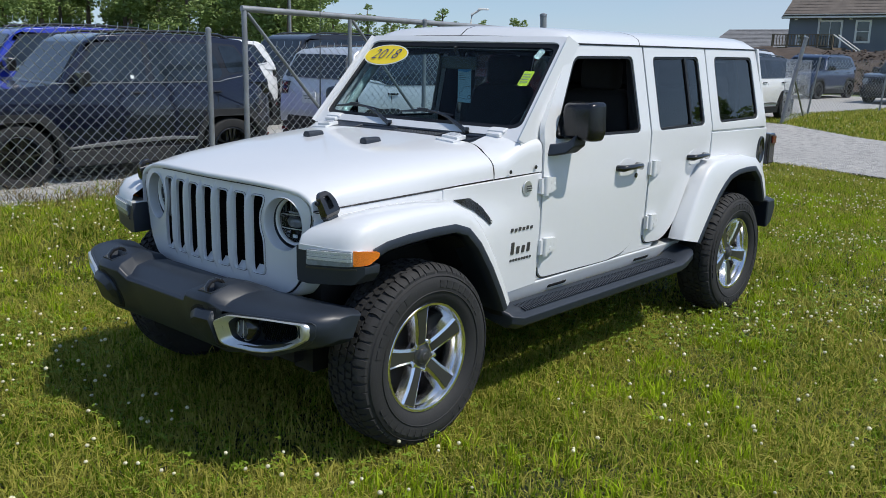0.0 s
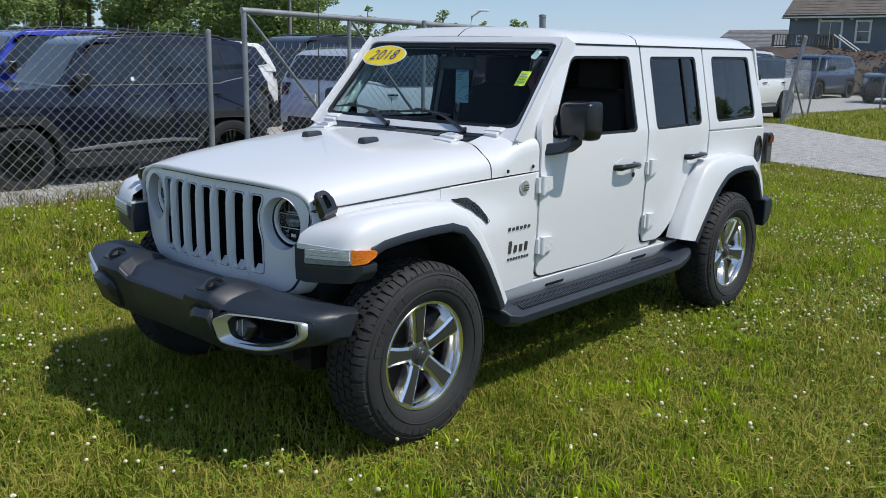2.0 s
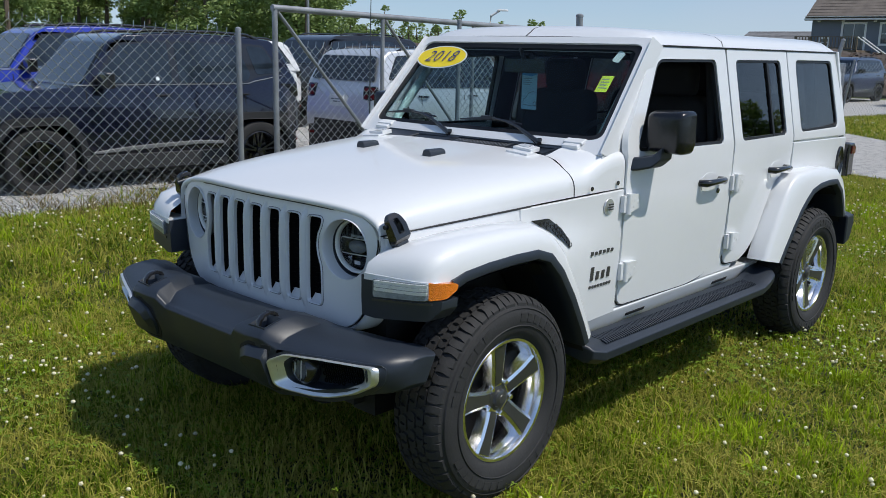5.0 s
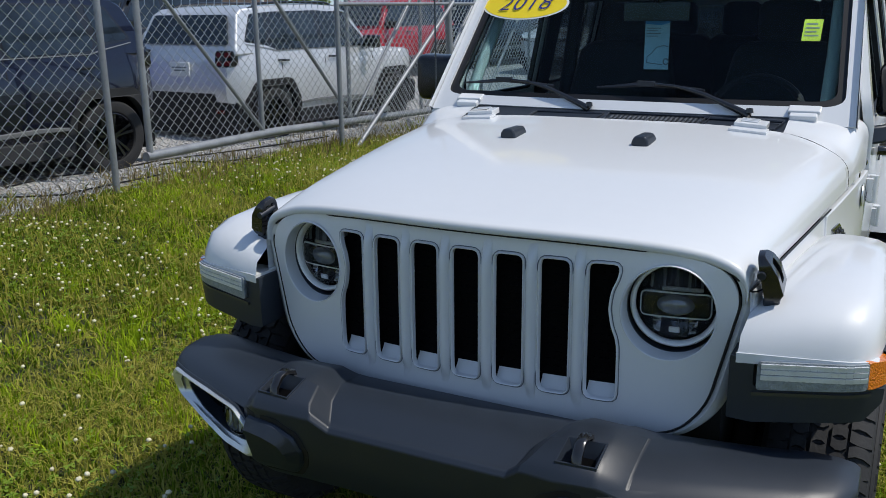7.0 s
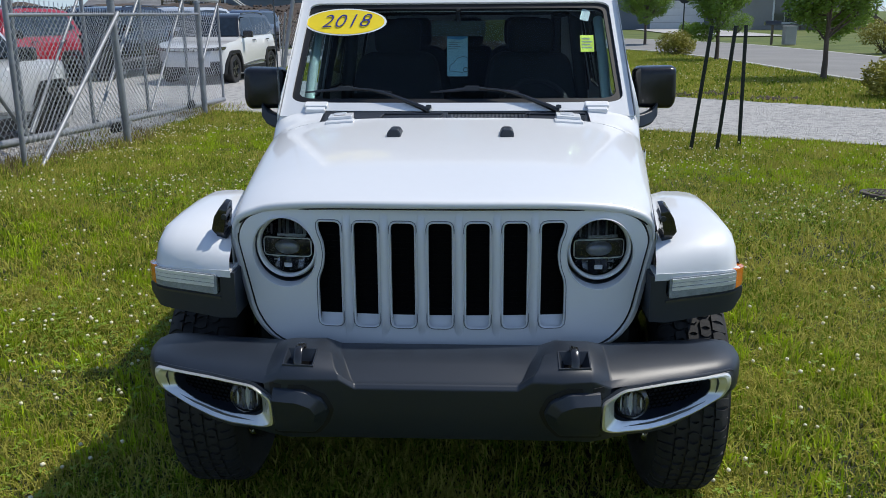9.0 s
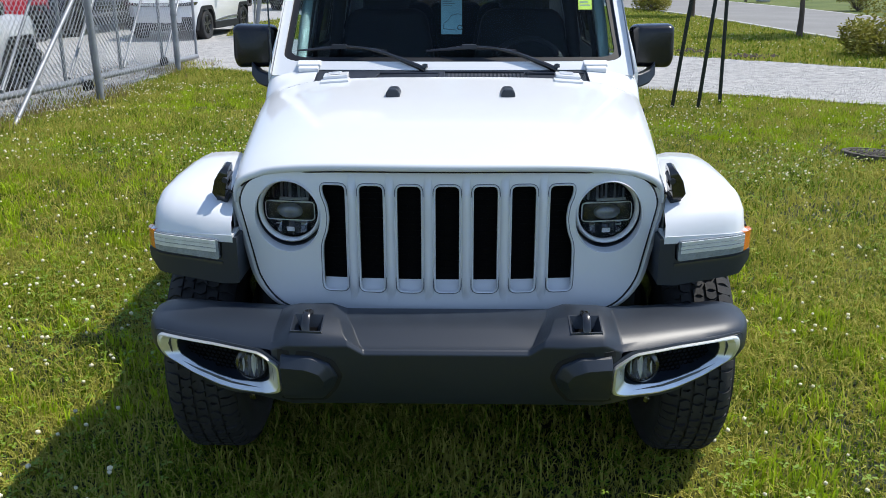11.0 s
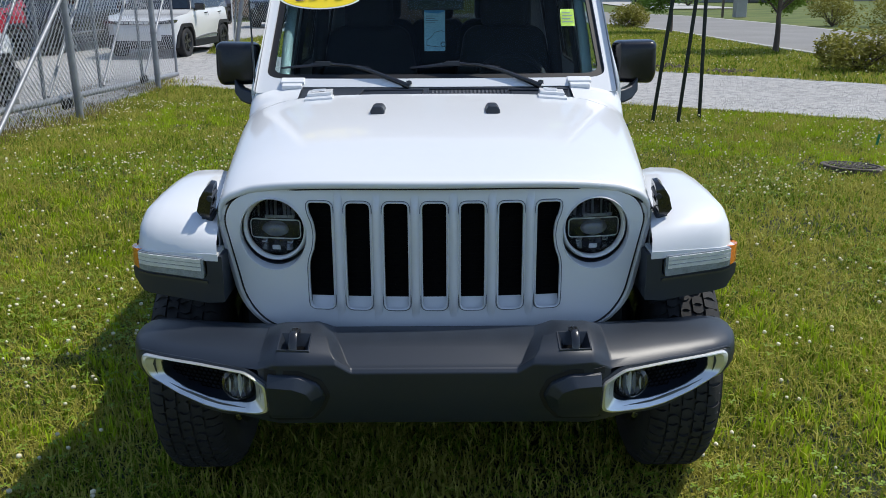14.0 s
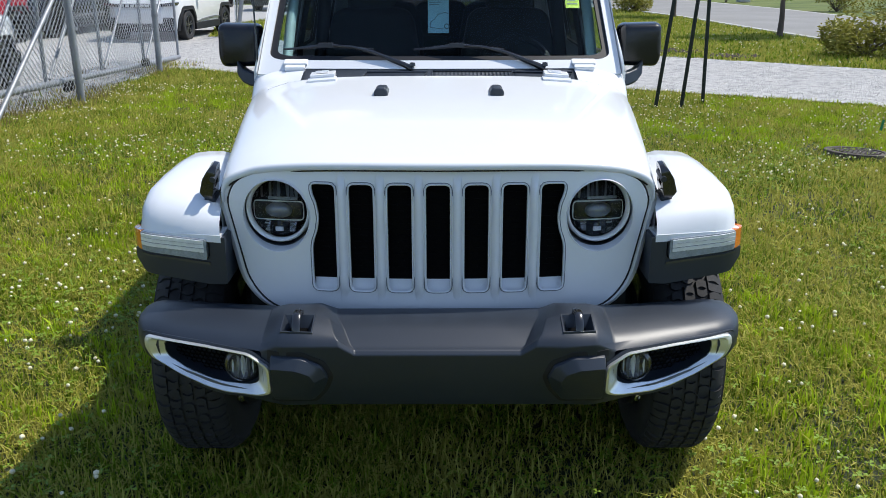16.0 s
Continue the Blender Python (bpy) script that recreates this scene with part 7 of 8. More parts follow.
# ---- trees, bushes, houses and the rest of the distance ----
def leaf_cloud(centres, n, size, rng, flat=0.25):
    """n small folded leaves scattered in and on the blobs given as (x, y, z, radius)."""
    c = np.array(centres)
    w = c[:, 3] ** 2
    idx = rng.choice(len(c), n, p=w / w.sum())
    d = rng.normal(size=(n, 3))
    d /= np.linalg.norm(d, axis=1)[:, None]
    rr = c[idx, 3] * rng.uniform(0.35, 1.0, n) ** 0.5
    p = c[idx, :3] + d * rr[:, None] * np.array([1, 1, 0.9])
    a = rng.normal(size=(n, 3))
    a[:, 2] *= 0.5
    a /= np.linalg.norm(a, axis=1)[:, None]
    b = np.cross(a, rng.normal(size=(n, 3)))
    b /= np.linalg.norm(b, axis=1)[:, None]
    s = size * rng.uniform(0.6, 1.3, n)[:, None]
    v = np.stack([p - a * s, p + b * s * 0.42, p + a * s, p - b * s * 0.42], 1).reshape(-1, 3)
    f = np.arange(4 * n).reshape(-1, 4)
    return [tuple(q) for q in v.tolist()], [tuple(q) for q in f.tolist()]


def young_tree(x, y, height, crown, seed, fork=0.85):
    rng = np.random.default_rng(seed)
    z = rise(x, y)
    t = thing("young_tree", "slender young tree with a rounded green crown on the verge", "tree", "young street trees", (x, y, z))
    part("trunk", tube([(0, 0, -0.05), (0.01, 0, 0.5), (0.0, 0.02, fork), (0.02, 0.0, height * 0.55), (0, 0, height * 0.9)], [0.085, 0.065, 0.058, 0.04, 0.012], 10), BARK, t, "slim grey-brown trunk", smooth=60)
    blobs = []
    limbs = []
    for k in range(15):
        a = 2.4 * k + rng.uniform(-0.3, 0.3)
        h0 = fork + (height * 0.55 - fork) * rng.uniform(0, 0.9) ** 1.4
        ln = crown * rng.uniform(0.6, 1.0)
        h1 = h0 + (height - h0) * rng.uniform(0.05, 0.65)
        m = (ln * 0.5 * math.cos(a), ln * 0.5 * math.sin(a), (h0 + h1) * 0.5 - 0.05)
        e = (ln * 0.85 * math.cos(a), ln * 0.85 * math.sin(a), h1)
        limbs.append(tube([(0, 0, h0), m, e], [0.028, 0.018, 0.006], 6))
        for q in (0.55, 0.8, 1.0):
            blobs.append((e[0] * q, e[1] * q, h0 + (h1 - h0) * q, crown * rng.uniform(0.24, 0.38)))
    for k in range(7):
        blobs.append((rng.uniform(-0.3, 0.3) * crown, rng.uniform(-0.3, 0.3) * crown, height * rng.uniform(0.6, 0.97), crown * rng.uniform(0.25, 0.4)))
    tagged(part("limbs", merge(*limbs), BARK, t, smooth=60), kind="stuff")
    tagged(part("crown", leaf_cloud(blobs, 13000, 0.062, rng), LEAF, t, "crown of small green leaves", fix=False, smooth=0), kind="stuff")


young_tree(8.35, 19.6, 3.9, 1.25, 3)
young_tree(8.0, 28.8, 4.2, 1.15, 5)
young_tree(8.0, 43.5, 4.6, 1.5, 7)


def bush(x, y, w, h, seed, mat=None):
    rng = np.random.default_rng(seed)
    b = thing("bush", "round golden-green shrub on the grass verge", "bush", "shrubs along the street", (x, y, rise(x, y)))
    blobs = [(rng.uniform(-0.36, 0.36) * w, rng.uniform(-0.3, 0.3) * w, h * rng.uniform(0.25, 0.8), w * rng.uniform(0.16, 0.27)) for k in range(16)]
    tagged(part("twigs", merge(*[tube([(0, 0, 0), (q[0] * 0.6, q[1] * 0.6, q[2] * 0.7), q[:3]], [0.02, 0.012, 0.004], 5) for q in blobs]), BARK, b), kind="stuff")
    tagged(part("leaves", leaf_cloud(blobs, 3800, 0.05, rng), mat or BUSHLEAF, b, "small golden-green leaves", fix=False, smooth=0), kind="stuff")


bush(8.2, 14.6, 1.6, 0.85, 11)
bush(7.55, 33.2, 1.45, 0.85, 12)
bush(15.6, 33.4, 2.2, 1.2, 13)
bush(17.4, 32.2, 2.2, 1.2, 14)
bush(19.2, 31.5, 2.0, 1.1, 15)
bush(13.2, 57.0, 1.4, 0.9, 16, LEAF)
bush(18.6, 66.0, 2.4, 1.8, 17, LEAF)

# woodland behind the lot
rng = np.random.default_rng(21)
blobs, trunks = [], []
for k in range(125):
    az = radians(rng.uniform(34, 84))
    far_ = az < radians(50)
    d = rng.uniform(95, 140) if far_ else rng.uniform(70, 105)
    x, y = 3.3 - d * math.sin(az), -2.5 + d * math.cos(az)
    h = rng.uniform(3.6, 5.8) if far_ else rng.uniform(8, 14)
    if far_ and rng.uniform() < 0.14:
        h *= 1.45
    cr = h * rng.uniform(0.22, 0.34)
    trunks.append(tube([(x, y, 0), (x + 0.2, y, h * 0.4), (x, y, h * 0.85)], [0.22, 0.16, 0.05], 6))
    for q in range(12):
        a, rr = rng.uniform(0, 6.28), cr * rng.uniform(0.1, 0.9)
        zz = h * rng.uniform(0.05, 0.93)
        taper = 1.0 - 0.5 * max(0.0, zz / h - 0.5) * 2
        blobs.append((x + rr * taper * math.cos(a), y + rr * taper * math.sin(a), zz, cr * rng.uniform(0.28, 0.48) * taper))
wood = tagged(part("woodland", leaf_cloud(blobs, 260000, 0.21, rng), WOODLEAF, None, "line of mixed green woodland trees", fix=False, smooth=0), "", "woodland", "", "stuff")
tagged(part("woodland_trunks", merge(*trunks), BARK, None, "trunks of the woodland trees"), "", "tree trunks", "", "stuff")

# turned soil bank
rows = []
for j in range(15):
    v = j / 14
    row = []
    for i in range(91):
        x = -46 + 47 * i / 90
        y = 38.0 + 9 * v + 1.2 * noise.noise((x * 0.2, 3.1, v))
        hgt = 2.15 * math.sin(math.pi * min(1, v * 0.62 + 0.02)) if v < 0.8 else 1.95 * math.sin(math.pi * 0.516) * (1 - (v - 0.8) * 0.3)
        hgt *= 0.92 + 0.2 * noise.noise((x * 0.35, 1.0, 0.5))
        hgt *= smooth_step((1.0 - x) / 5)
        n_ = 0.28 * noise.noise((x * 1.3, y * 1.3, 2)) + 0.16 * noise.noise((x * 3.1, y * 3.1, 5))
        row.append((x, y, max(-0.05, rise(x, 38) + hgt + n_ * min(1.0, hgt + 0.15))))
    rows.append(row)
tagged(part("soil_bank", grid(rows), DIRT, None, "bank of dark turned soil behind the parked cars", smooth=180), "", "soil bank")
clods = []
for k in range(900):
    x, y = rng.uniform(-24, -2), rng.uniform(38.4, 44)
    r = rng.uniform(0.03, 0.12)
    h = 1.95 * math.sin(math.pi * min(1, (y - 38) / 9 * 0.62 + 0.02)) * smooth_step((1.0 - x) / 5)
    vs = [(x + r * rng.uniform(0.6, 1.2) * dx, y + r * dy, h + 0.2 + r * 0.7 * dz) for dx, dy, dz in ((-1, 0, 0), (0, -1, 0), (1, 0, 0), (0, 1, 0), (0, 0, 1), (0, 0, -1))]
    clods.append((vs, [(0, 1, 4), (1, 2, 4), (2, 3, 4), (3, 0, 4), (1, 0, 5), (2, 1, 5), (3, 2, 5), (0, 3, 5)]))
tagged(part("soil_clods", merge(*clods), DIRT, None, "loose clods of dark soil on the bank", fix=False), "", "soil", "", "stuff")
# scuffed earth along the drive's far edge
for cx, cy, rx_, ry_, sd in ((4.3, 15.55, 1.1, 0.35, 1), (5.6, 14.5, 0.5, 0.25, 2), (2.9, 15.9, 0.7, 0.25, 4)):
    lumps = []
    for k in range(60):
        a, q = rng.uniform(0, 6.28), rng.uniform(0, 1) ** 0.5
        x, y, r = cx + rx_ * q * math.cos(a), cy + ry_ * q * math.sin(a), rng.uniform(0.03, 0.10)
        vs = [(x + r * rng.uniform(0.7, 1.4) * dx, y + r * dy, 0.03 + r * 0.6 * dz) for dx, dy, dz in ((-1, 0, 0), (0, -1, 0), (1, 0, 0), (0, 1, 0), (0, 0, 1), (0, 0, -1))]
        lumps.append((vs, [(0, 1, 4), (1, 2, 4), (2, 3, 4), (3, 0, 4), (1, 0, 5), (2, 1, 5), (3, 2, 5), (0, 3, 5)]))
    tagged(part("scuffed_earth", merge(*lumps), DIRT, None, "scuffed brown earth at the edge of the drive", fix=False), "", "soil", "", "stuff")

# houses
SIDING = material("grey_lap_siding", (0.17, 0.19, 0.22), 0.75, vary=0.10, size=0.7, fine=30)
SIDING2 = material("taupe_lap_siding", (0.30, 0.29, 0.27), 0.75, vary=0.10, size=0.7, fine=30)
SHINGLE = material("brown_roof_shingles", (0.16, 0.135, 0.115), 0.9, vary=0.25, size=1.4, fine=12, bump=0.6)
SHINGLE2 = material("grey_roof_shingles", (0.20, 0.20, 0.205), 0.9, vary=0.22, size=1.4, fine=12, bump=0.6)
TRIM = material("white_house_trim", (0.72, 0.72, 0.70), 0.6, vary=0.06)
DECK = material("weathered_deck_timber", (0.17, 0.13, 0.095), 0.85, vary=0.3, size=3, fine=30, stretch=(1, 1, 0.2))
PANE_ = material("house_window_glass", (0.03, 0.04, 0.05), 0.06, vary=0.2, size=1.0, coat=1.0)


def house(at, turn, w, d, eave, ridge, wall_mat, roof_mat, label, openings, siding_step=0.16, gable=False):
    """w: along its front (local x), front at local y = 0, facing -y."""
    h = thing("house", label, "house", "", at, turn)
    holes = [[(x - a / 2, z0), (x + a / 2, z0), (x + a / 2, z1), (x - a / 2, z1)] for _, x, a, z0, z1 in openings]
    wall = part("front_wall", plate([(-w / 2, -1.5), (w / 2, -1.5), (w / 2, eave), (-w / 2, eave)] if not gable else [(-w / 2, -1.5), (w / 2, -1.5), (w / 2, eave), (0, ridge - 0.2), (-w / 2, eave)], holes,
                                    lambda x, z: (x, 0, z), lambda x, z: (x, 0.2, z)), wall_mat, h, smooth=20)
    boards = []
    z = 0.05
    while z < eave - 0.1:
        segs = [(-w / 2, w / 2)]
        for hx in holes:
            if hx[0][1] - 0.05 < z < hx[2][1] + 0.05:
                segs = [q for a, b in segs for q in ((a, min(b, hx[0][0])), (max(a, hx[1][0]), b)) if q[1] - q[0] > 0.05]
        boards += [([(a, -0.03, z), (b, -0.03, z), (b, -0.004, z + siding_step), (a, -0.004, z + siding_step), (a, -0.002, z), (b, -0.002, z)], [(0, 1, 2, 3), (0, 4, 5, 1)]) for a, b in segs]
        z += siding_step
    tagged(part("siding", merge(*boards), wall_mat, h, fix=False, smooth=0), kind="stuff")
    for sx in (-1, 1):
        part("end_wall", plate([(0, -1.5), (d, -1.5), (d, eave), (d / 2, ridge if not gable else eave), (0, eave)], [], lambda y, z: (sx * w / 2, y, z), lambda y, z: (sx * (w / 2 - 0.2), y, z)), wall_mat, h, smooth=20)
    part("back_wall", box((0, d, eave / 2 - 0.7), (w, 0.2, eave + 1.4)), wall_mat, h)
    o = 0.45
    if not gable:
        for a, b in ((-o, d / 2), (d + o, d / 2)):
            za = eave - (ridge - eave) * o / (d / 2)
            rf = part("roof_slope", merge(([(-w / 2 - o, a, za), (w / 2 + o, a, za), (w / 2 + o, b, ridge), (-w / 2 - o, b, ridge), (-w / 2 - o, a, za - 0.16), (w / 2 + o, a, za - 0.16), (w / 2 + o, b, ridge - 0.16), (-w / 2 - o, b, ridge - 0.16)],
                                          [(0, 1, 2, 3), (7, 6, 5, 4), (0, 4, 5, 1), (1, 5, 6, 2), (3, 7, 4, 0), (2, 6, 7, 3)])), roof_mat, h, smooth=0)
            courses = []
            n = 16
            for k in range(n):
                t0, t1 = k / n, (k + 1) / n
                q = lambda t, lift: (a + (b - a) * t, za + (ridge - za) * t + lift)
                courses.append(([(-w / 2 - o, *q(t0, 0.03)), (w / 2 + o, *q(t0, 0.03)), (w / 2 + o, *q(t1, 0.006)), (-w / 2 - o, *q(t1, 0.006))], [(0, 1, 2, 3)]))
            tagged(part("shingle", merge(*courses), roof_mat, rf, fix=False, smooth=0), kind="stuff")
        part("gutter", box((0, -o - 0.05, eave - (ridge - eave) * o / (d / 2) - 0.06), (w + 2 * o, 0.12, 0.12)), TRIM, h)
        part("fascia", box((0, -o + 0.2, eave - 0.20), (w + 2 * o - 0.1, 0.5, 0.04)), TRIM, h)
    else:
        for sx in (-1, 1):
            zo = eave - (ridge - eave) * o / (w / 2)
            rf = part("roof_slope", ([(sx * (w / 2 + o), -o, zo), (0, -o, ridge), (0, d + o, ridge), (sx * (w / 2 + o), d + o, zo), (sx * (w / 2 + o), -o, zo - 0.2), (0, -o, ridge - 0.2), (0, d + o, ridge - 0.2), (sx * (w / 2 + o), d + o, zo - 0.2)],
                                     [(0, 1, 2, 3), (7, 6, 5, 4), (0, 4, 5, 1), (1, 5, 6, 2), (2, 6, 7, 3), (3, 7, 4, 0)]), roof_mat, h, smooth=0)
    for kind_, x, a, z0, z1 in openings:
        if kind_ == "garage":
            g = part("garage_door", box((x, 0.08, (z0 + z1) / 2), (a, 0.06, z1 - z0)), TRIM, h, "white sectional garage door")
            part("door_groove", merge(*[box((x, 0.045, z0 + (z1 - z0) * k / 4), (a, 0.012, 0.04)) for k in (1, 2, 3)]), CONCRETE, g)
            continue
        wd = part("window" if kind_ == "window" else "patio_door", plate([(x - a / 2 - 0.1, z0 - 0.1), (x + a / 2 + 0.1, z0 - 0.1), (x + a / 2 + 0.1, z1 + 0.1), (x - a / 2 - 0.1, z1 + 0.1)],
                  [[(x - a / 2 + 0.05, z0 + 0.05), (x + a / 2 - 0.05, z0 + 0.05), (x + a / 2 - 0.05, z1 - 0.05), (x - a / 2 + 0.05, z1 - 0.05)]], lambda u, v: (u, -0.05, v), lambda u, v: (u, 0.06, v)), TRIM, h, "white framed window")
        part("pane", box((x, 0.03, (z0 + z1) / 2), (a - 0.1, 0.02, z1 - z0 - 0.1)), PANE_, wd)
        part("mullion", box((x, -0.01, (z0 + z1) / 2), (0.05, 0.05, z1 - z0 - 0.1) if kind_ != "window" else (a - 0.1, 0.05, 0.05)), TRIM, wd)
    return h


def railing_deck(name, h, x0, x1, y0, y1, z, stairs):
    dk = part(name, box(((x0 + x1) / 2, (y0 + y1) / 2, z), (x1 - x0, y1 - y0, 0.15)), DECK, h, "weathered timber deck with railing")
    n = 0
    for x in np.linspace(x0 + 0.05, x1 - 0.05, 5):
        part("deck_post", box((x, y0 + 0.06, z - 0.2), (0.12, 0.12, 2.4)), DECK, dk)
    part("rail", merge(box(((x0 + x1) / 2, y0 + 0.06, z + 1.0), (x1 - x0, 0.14, 0.05)), box(((x0 + x1) / 2, y0 + 0.06, z + 0.2), (x1 - x0, 0.05, 0.08))), DECK, dk)
    for x in np.arange(x0 + 0.15, x1 - 0.1, 0.22):
        part("baluster", box((x, y0 + 0.06, z + 0.6), (0.045, 0.045, 0.8)), DECK, dk)
    sx0 = x1
    part("stair_stringer", merge(*[([(sx0, y0 + q, z), (sx0 + 2.2, y0 + q, z - 1.5), (sx0 + 2.2, y0 + q, z - 1.75), (sx0, y0 + q, z - 0.25), (sx0, y0 + q + 0.05, z), (sx0 + 2.2, y0 + q + 0.05, z - 1.5), (sx0 + 2.2, y0 + q + 0.05, z - 1.75), (sx0, y0 + q + 0.05, z - 0.25)],
                                    [(0, 1, 2, 3), (7, 6, 5, 4), (0, 4, 5, 1), (1, 5, 6, 2), (2, 6, 7, 3), (3, 7, 4, 0)]) for q in (0.0, 1.0)]), DECK, dk)
    part("stair_rail", merge(*[tube([(sx0, y0 + q, z + 1.0), (sx0 + 2.2, y0 + q, z - 0.5)], 0.05, 6) for q in (0.02, 1.02)]), TRIM, dk)
    for k in range(7):
        part("tread", box((sx0 + 0.16 + 0.3 * k, y0 + 0.5, z - 0.2 - 0.2 * k), (0.28, 1.0, 0.05)), DECK, dk)


h1 = house((-16.45, 68.5, 2.0), 0, 16.5, 9.0, 3.15, 6.5, SIDING, SHINGLE, "grey clapboard house with brown shingle roof and deck", [("window", -7.2, 0.65, 0.75, 1.35), ("patio", -5.1, 1.65, 0.45, 2.45), ("window", -2.70, 0.95, 0.95, 2.45), ("window", 2.2, 1.0, 0.95, 2.45), ("window", 5.6, 1.0, 0.95, 2.45)])
railing_deck("deck", h1, -8.3, -3.75, -3.0, -0.05, 0.40, True)
part("rooflight", box((-4.6, 2.4, 5.05), (0.75, 0.8, 0.16)), TRIM, h1)
for x in (-7.7, -5.9, -3.6):
    part("soffit_lamp", box((x, -0.12, 2.62), (0.22, 0.14, 0.14)), TRIM, h1, bevel=0.02)
house((-36.5, 88, 0.6), -6, 9.0, 9.0, 1.9, 4.0, SIDING2, SHINGLE2, "low grey roofed house behind the deck", [("window", 0.0, 1.1, 0.6, 1.6)])
tagged(part("terrace_bank", capped([[(-40, y, z) for y, z in ((50, -0.1), (52, 1.2), (60, 1.95), (90, 1.95), (90, -0.1))], [(3, y, z) for y, z in ((50, -0.1), (52, 1.2), (60, 1.95), (90, 1.95), (90, -0.1))], [(9, y, -0.1) for y in (50, 52, 60, 90, 90.1)]]), SOIL, None, "raised grassy terrace under the house"), "", "ground", "", "structure")
house((16.2, 84, 0.0), -10, 9.5, 10, 3.3, 6.6, SIDING, SHINGLE2, "grey gabled garage house across the street", [("garage", 1.5, 4.9, 0.0, 2.6)], gable=True)
h3 = house((27.0, 80, 0.3), -8, 13.0, 10, 4.2, 7.4, SIDING2, SHINGLE2, "taupe clapboard house with a timber deck", [("window", -4.9, 0.9, 2.1, 3.1), ("patio", -0.6, 1.9, 0.3, 2.4), ("window", 4.8, 1.2, 1.3, 2.8)])
railing_deck("deck", h3, 0.2, 6.3, -3.0, -0.05, 0.9, True)
house((45.0, 82, 0.2), -16, 14.0, 10, 3.0, 6.4, SIDING2, SHINGLE2, "low taupe house with grey roof", [("window", -3.5, 1.2, 0.9, 2.3), ("window", 2.5, 1.2, 0.9, 2.3)])
house((1.5, 92, 0.0), 4, 13.0, 10, 3.1, 6.5, SIDING2, SHINGLE2, "taupe house far along the street", [("window", 3.5, 1.2, 0.9, 2.3), ("window", -2.5, 1.2, 0.9, 2.3)])
tagged(part("driveway", grid([[(x, y, 0.06) for x in (13.6, 16, 20.0)] for y in (58, 70, 83.6)]), CONCRETE, None, "pale concrete driveway to the garage"), "", "driveway", "", "structure")

# street things
ub = thing("utility_box", "pale grey-green utility cabinet on the verge", "utility box", "", (15.0, 43.0, 0.0))
part("cabinet", box((0, 0, 0.45), (0.55, 0.55, 0.86)), CONCRETE, ub, bevel=0.03)
part("cabinet_lid", box((0, 0, 0.90), (0.60, 0.60, 0.06)), CONCRETE, ub, bevel=0.02)
mb_ = thing("mailbox", "dark mailbox on a yellowish timber post", "mailbox", "", (14.3, 43.5, 0.0))
part("box", merge(capped([[(x, y, z) for y, z in ((-0.11, 0.95), (0.11, 0.95), (0.11, 1.10), (0.07, 1.17), (-0.07, 1.17), (-0.11, 1.10))] for x in (-0.4, 0.4)])), GLOSS, mb_, bevel=0.01)
part("post", box((0, 0, 0.45), (0.10, 0.10, 1.0)), DECK, mb_)
ss = thing("stop_sign", "octagonal road sign on a dark post seen from behind", "road sign", "", (10.6, 47.0, 0.0))
part("post", tube([(0, 0, 0), (0, 0, 2.6)], 0.035, 8), STAKE, ss)
part("sign_plate", moved(lathe([(0.0, 0.0), (0.36, 0.0), (0.36, 0.01), (0.0, 0.01)], 8), Matrix.Translation((0, -0.05, 2.4)) @ Euler((0, 0, radians(90))).to_matrix().to_4x4() @ Euler((radians(22.5), 0, 0)).to_matrix().to_4x4()), STAKE, ss, smooth=10)
sl_ = thing("street_lamp", "tall white street lamp with a curved arm", "street lamp", "", (-35.6, 42.9, 0))
part("pole", tube([(0, 0, 0), (0, 0, 3.4), (0.05, 0.03, 4.0), (0.55, 0.4, 4.40)], [0.11, 0.09, 0.08, 0.07], 8), TRIM, sl_)
part("lamp_head", capped([[(0.40 + a, 0.27 + a * 0.6 + b, z) for b, z in ((-0.1, 4.30), (0.1, 4.30), (0.08, 4.42), (-0.08, 4.42))] for a in (0.0, 0.55)]), TRIM, sl_, bevel=0.03)
for x, y, hgt, r in ((-47.0, 37.0, 9.5, 0.11), (-40, 12.0, 9.0, 0.09)):
    up = thing("utility_pole", "tall thin grey utility pole against the trees", "utility pole", "poles behind the lot", (x, y, 0))
    part("pole", tube([(0, 0, 0), (0, 0, hgt)], [r, r * 0.6], 8), GALV, up)
    part("crossarm", box((0, 0, hgt - 0.5), (0.1, 1.6, 0.1)), GALV, up)

# small green marker flag in the lawn
FLAGGREEN = material("green_marker_plastic", (0.012, 0.20, 0.075), 0.5, vary=0.15, size=20)
mk = thing("marker_flag", "small green plastic marker flag in the grass", "marker flag", "", (4.46, 6.02, rise(4.46, 6.02)))
part("wire", tube([(0, 0, -0.02), (0.004, 0, 0.09), (0.008, 0, 0.20)], 0.002, 6), FLAGGREEN, mk)
part("flag", plate([(-0.018, 0.09), (0.012, 0.085), (0.030, 0.195), (0.002, 0.20), (-0.006, 0.16)], [], lambda x, z: (x, -0.004 + 0.2 * x, z), lambda x, z: (x, 0.0 + 0.2 * x, z)), FLAGGREEN, mk)

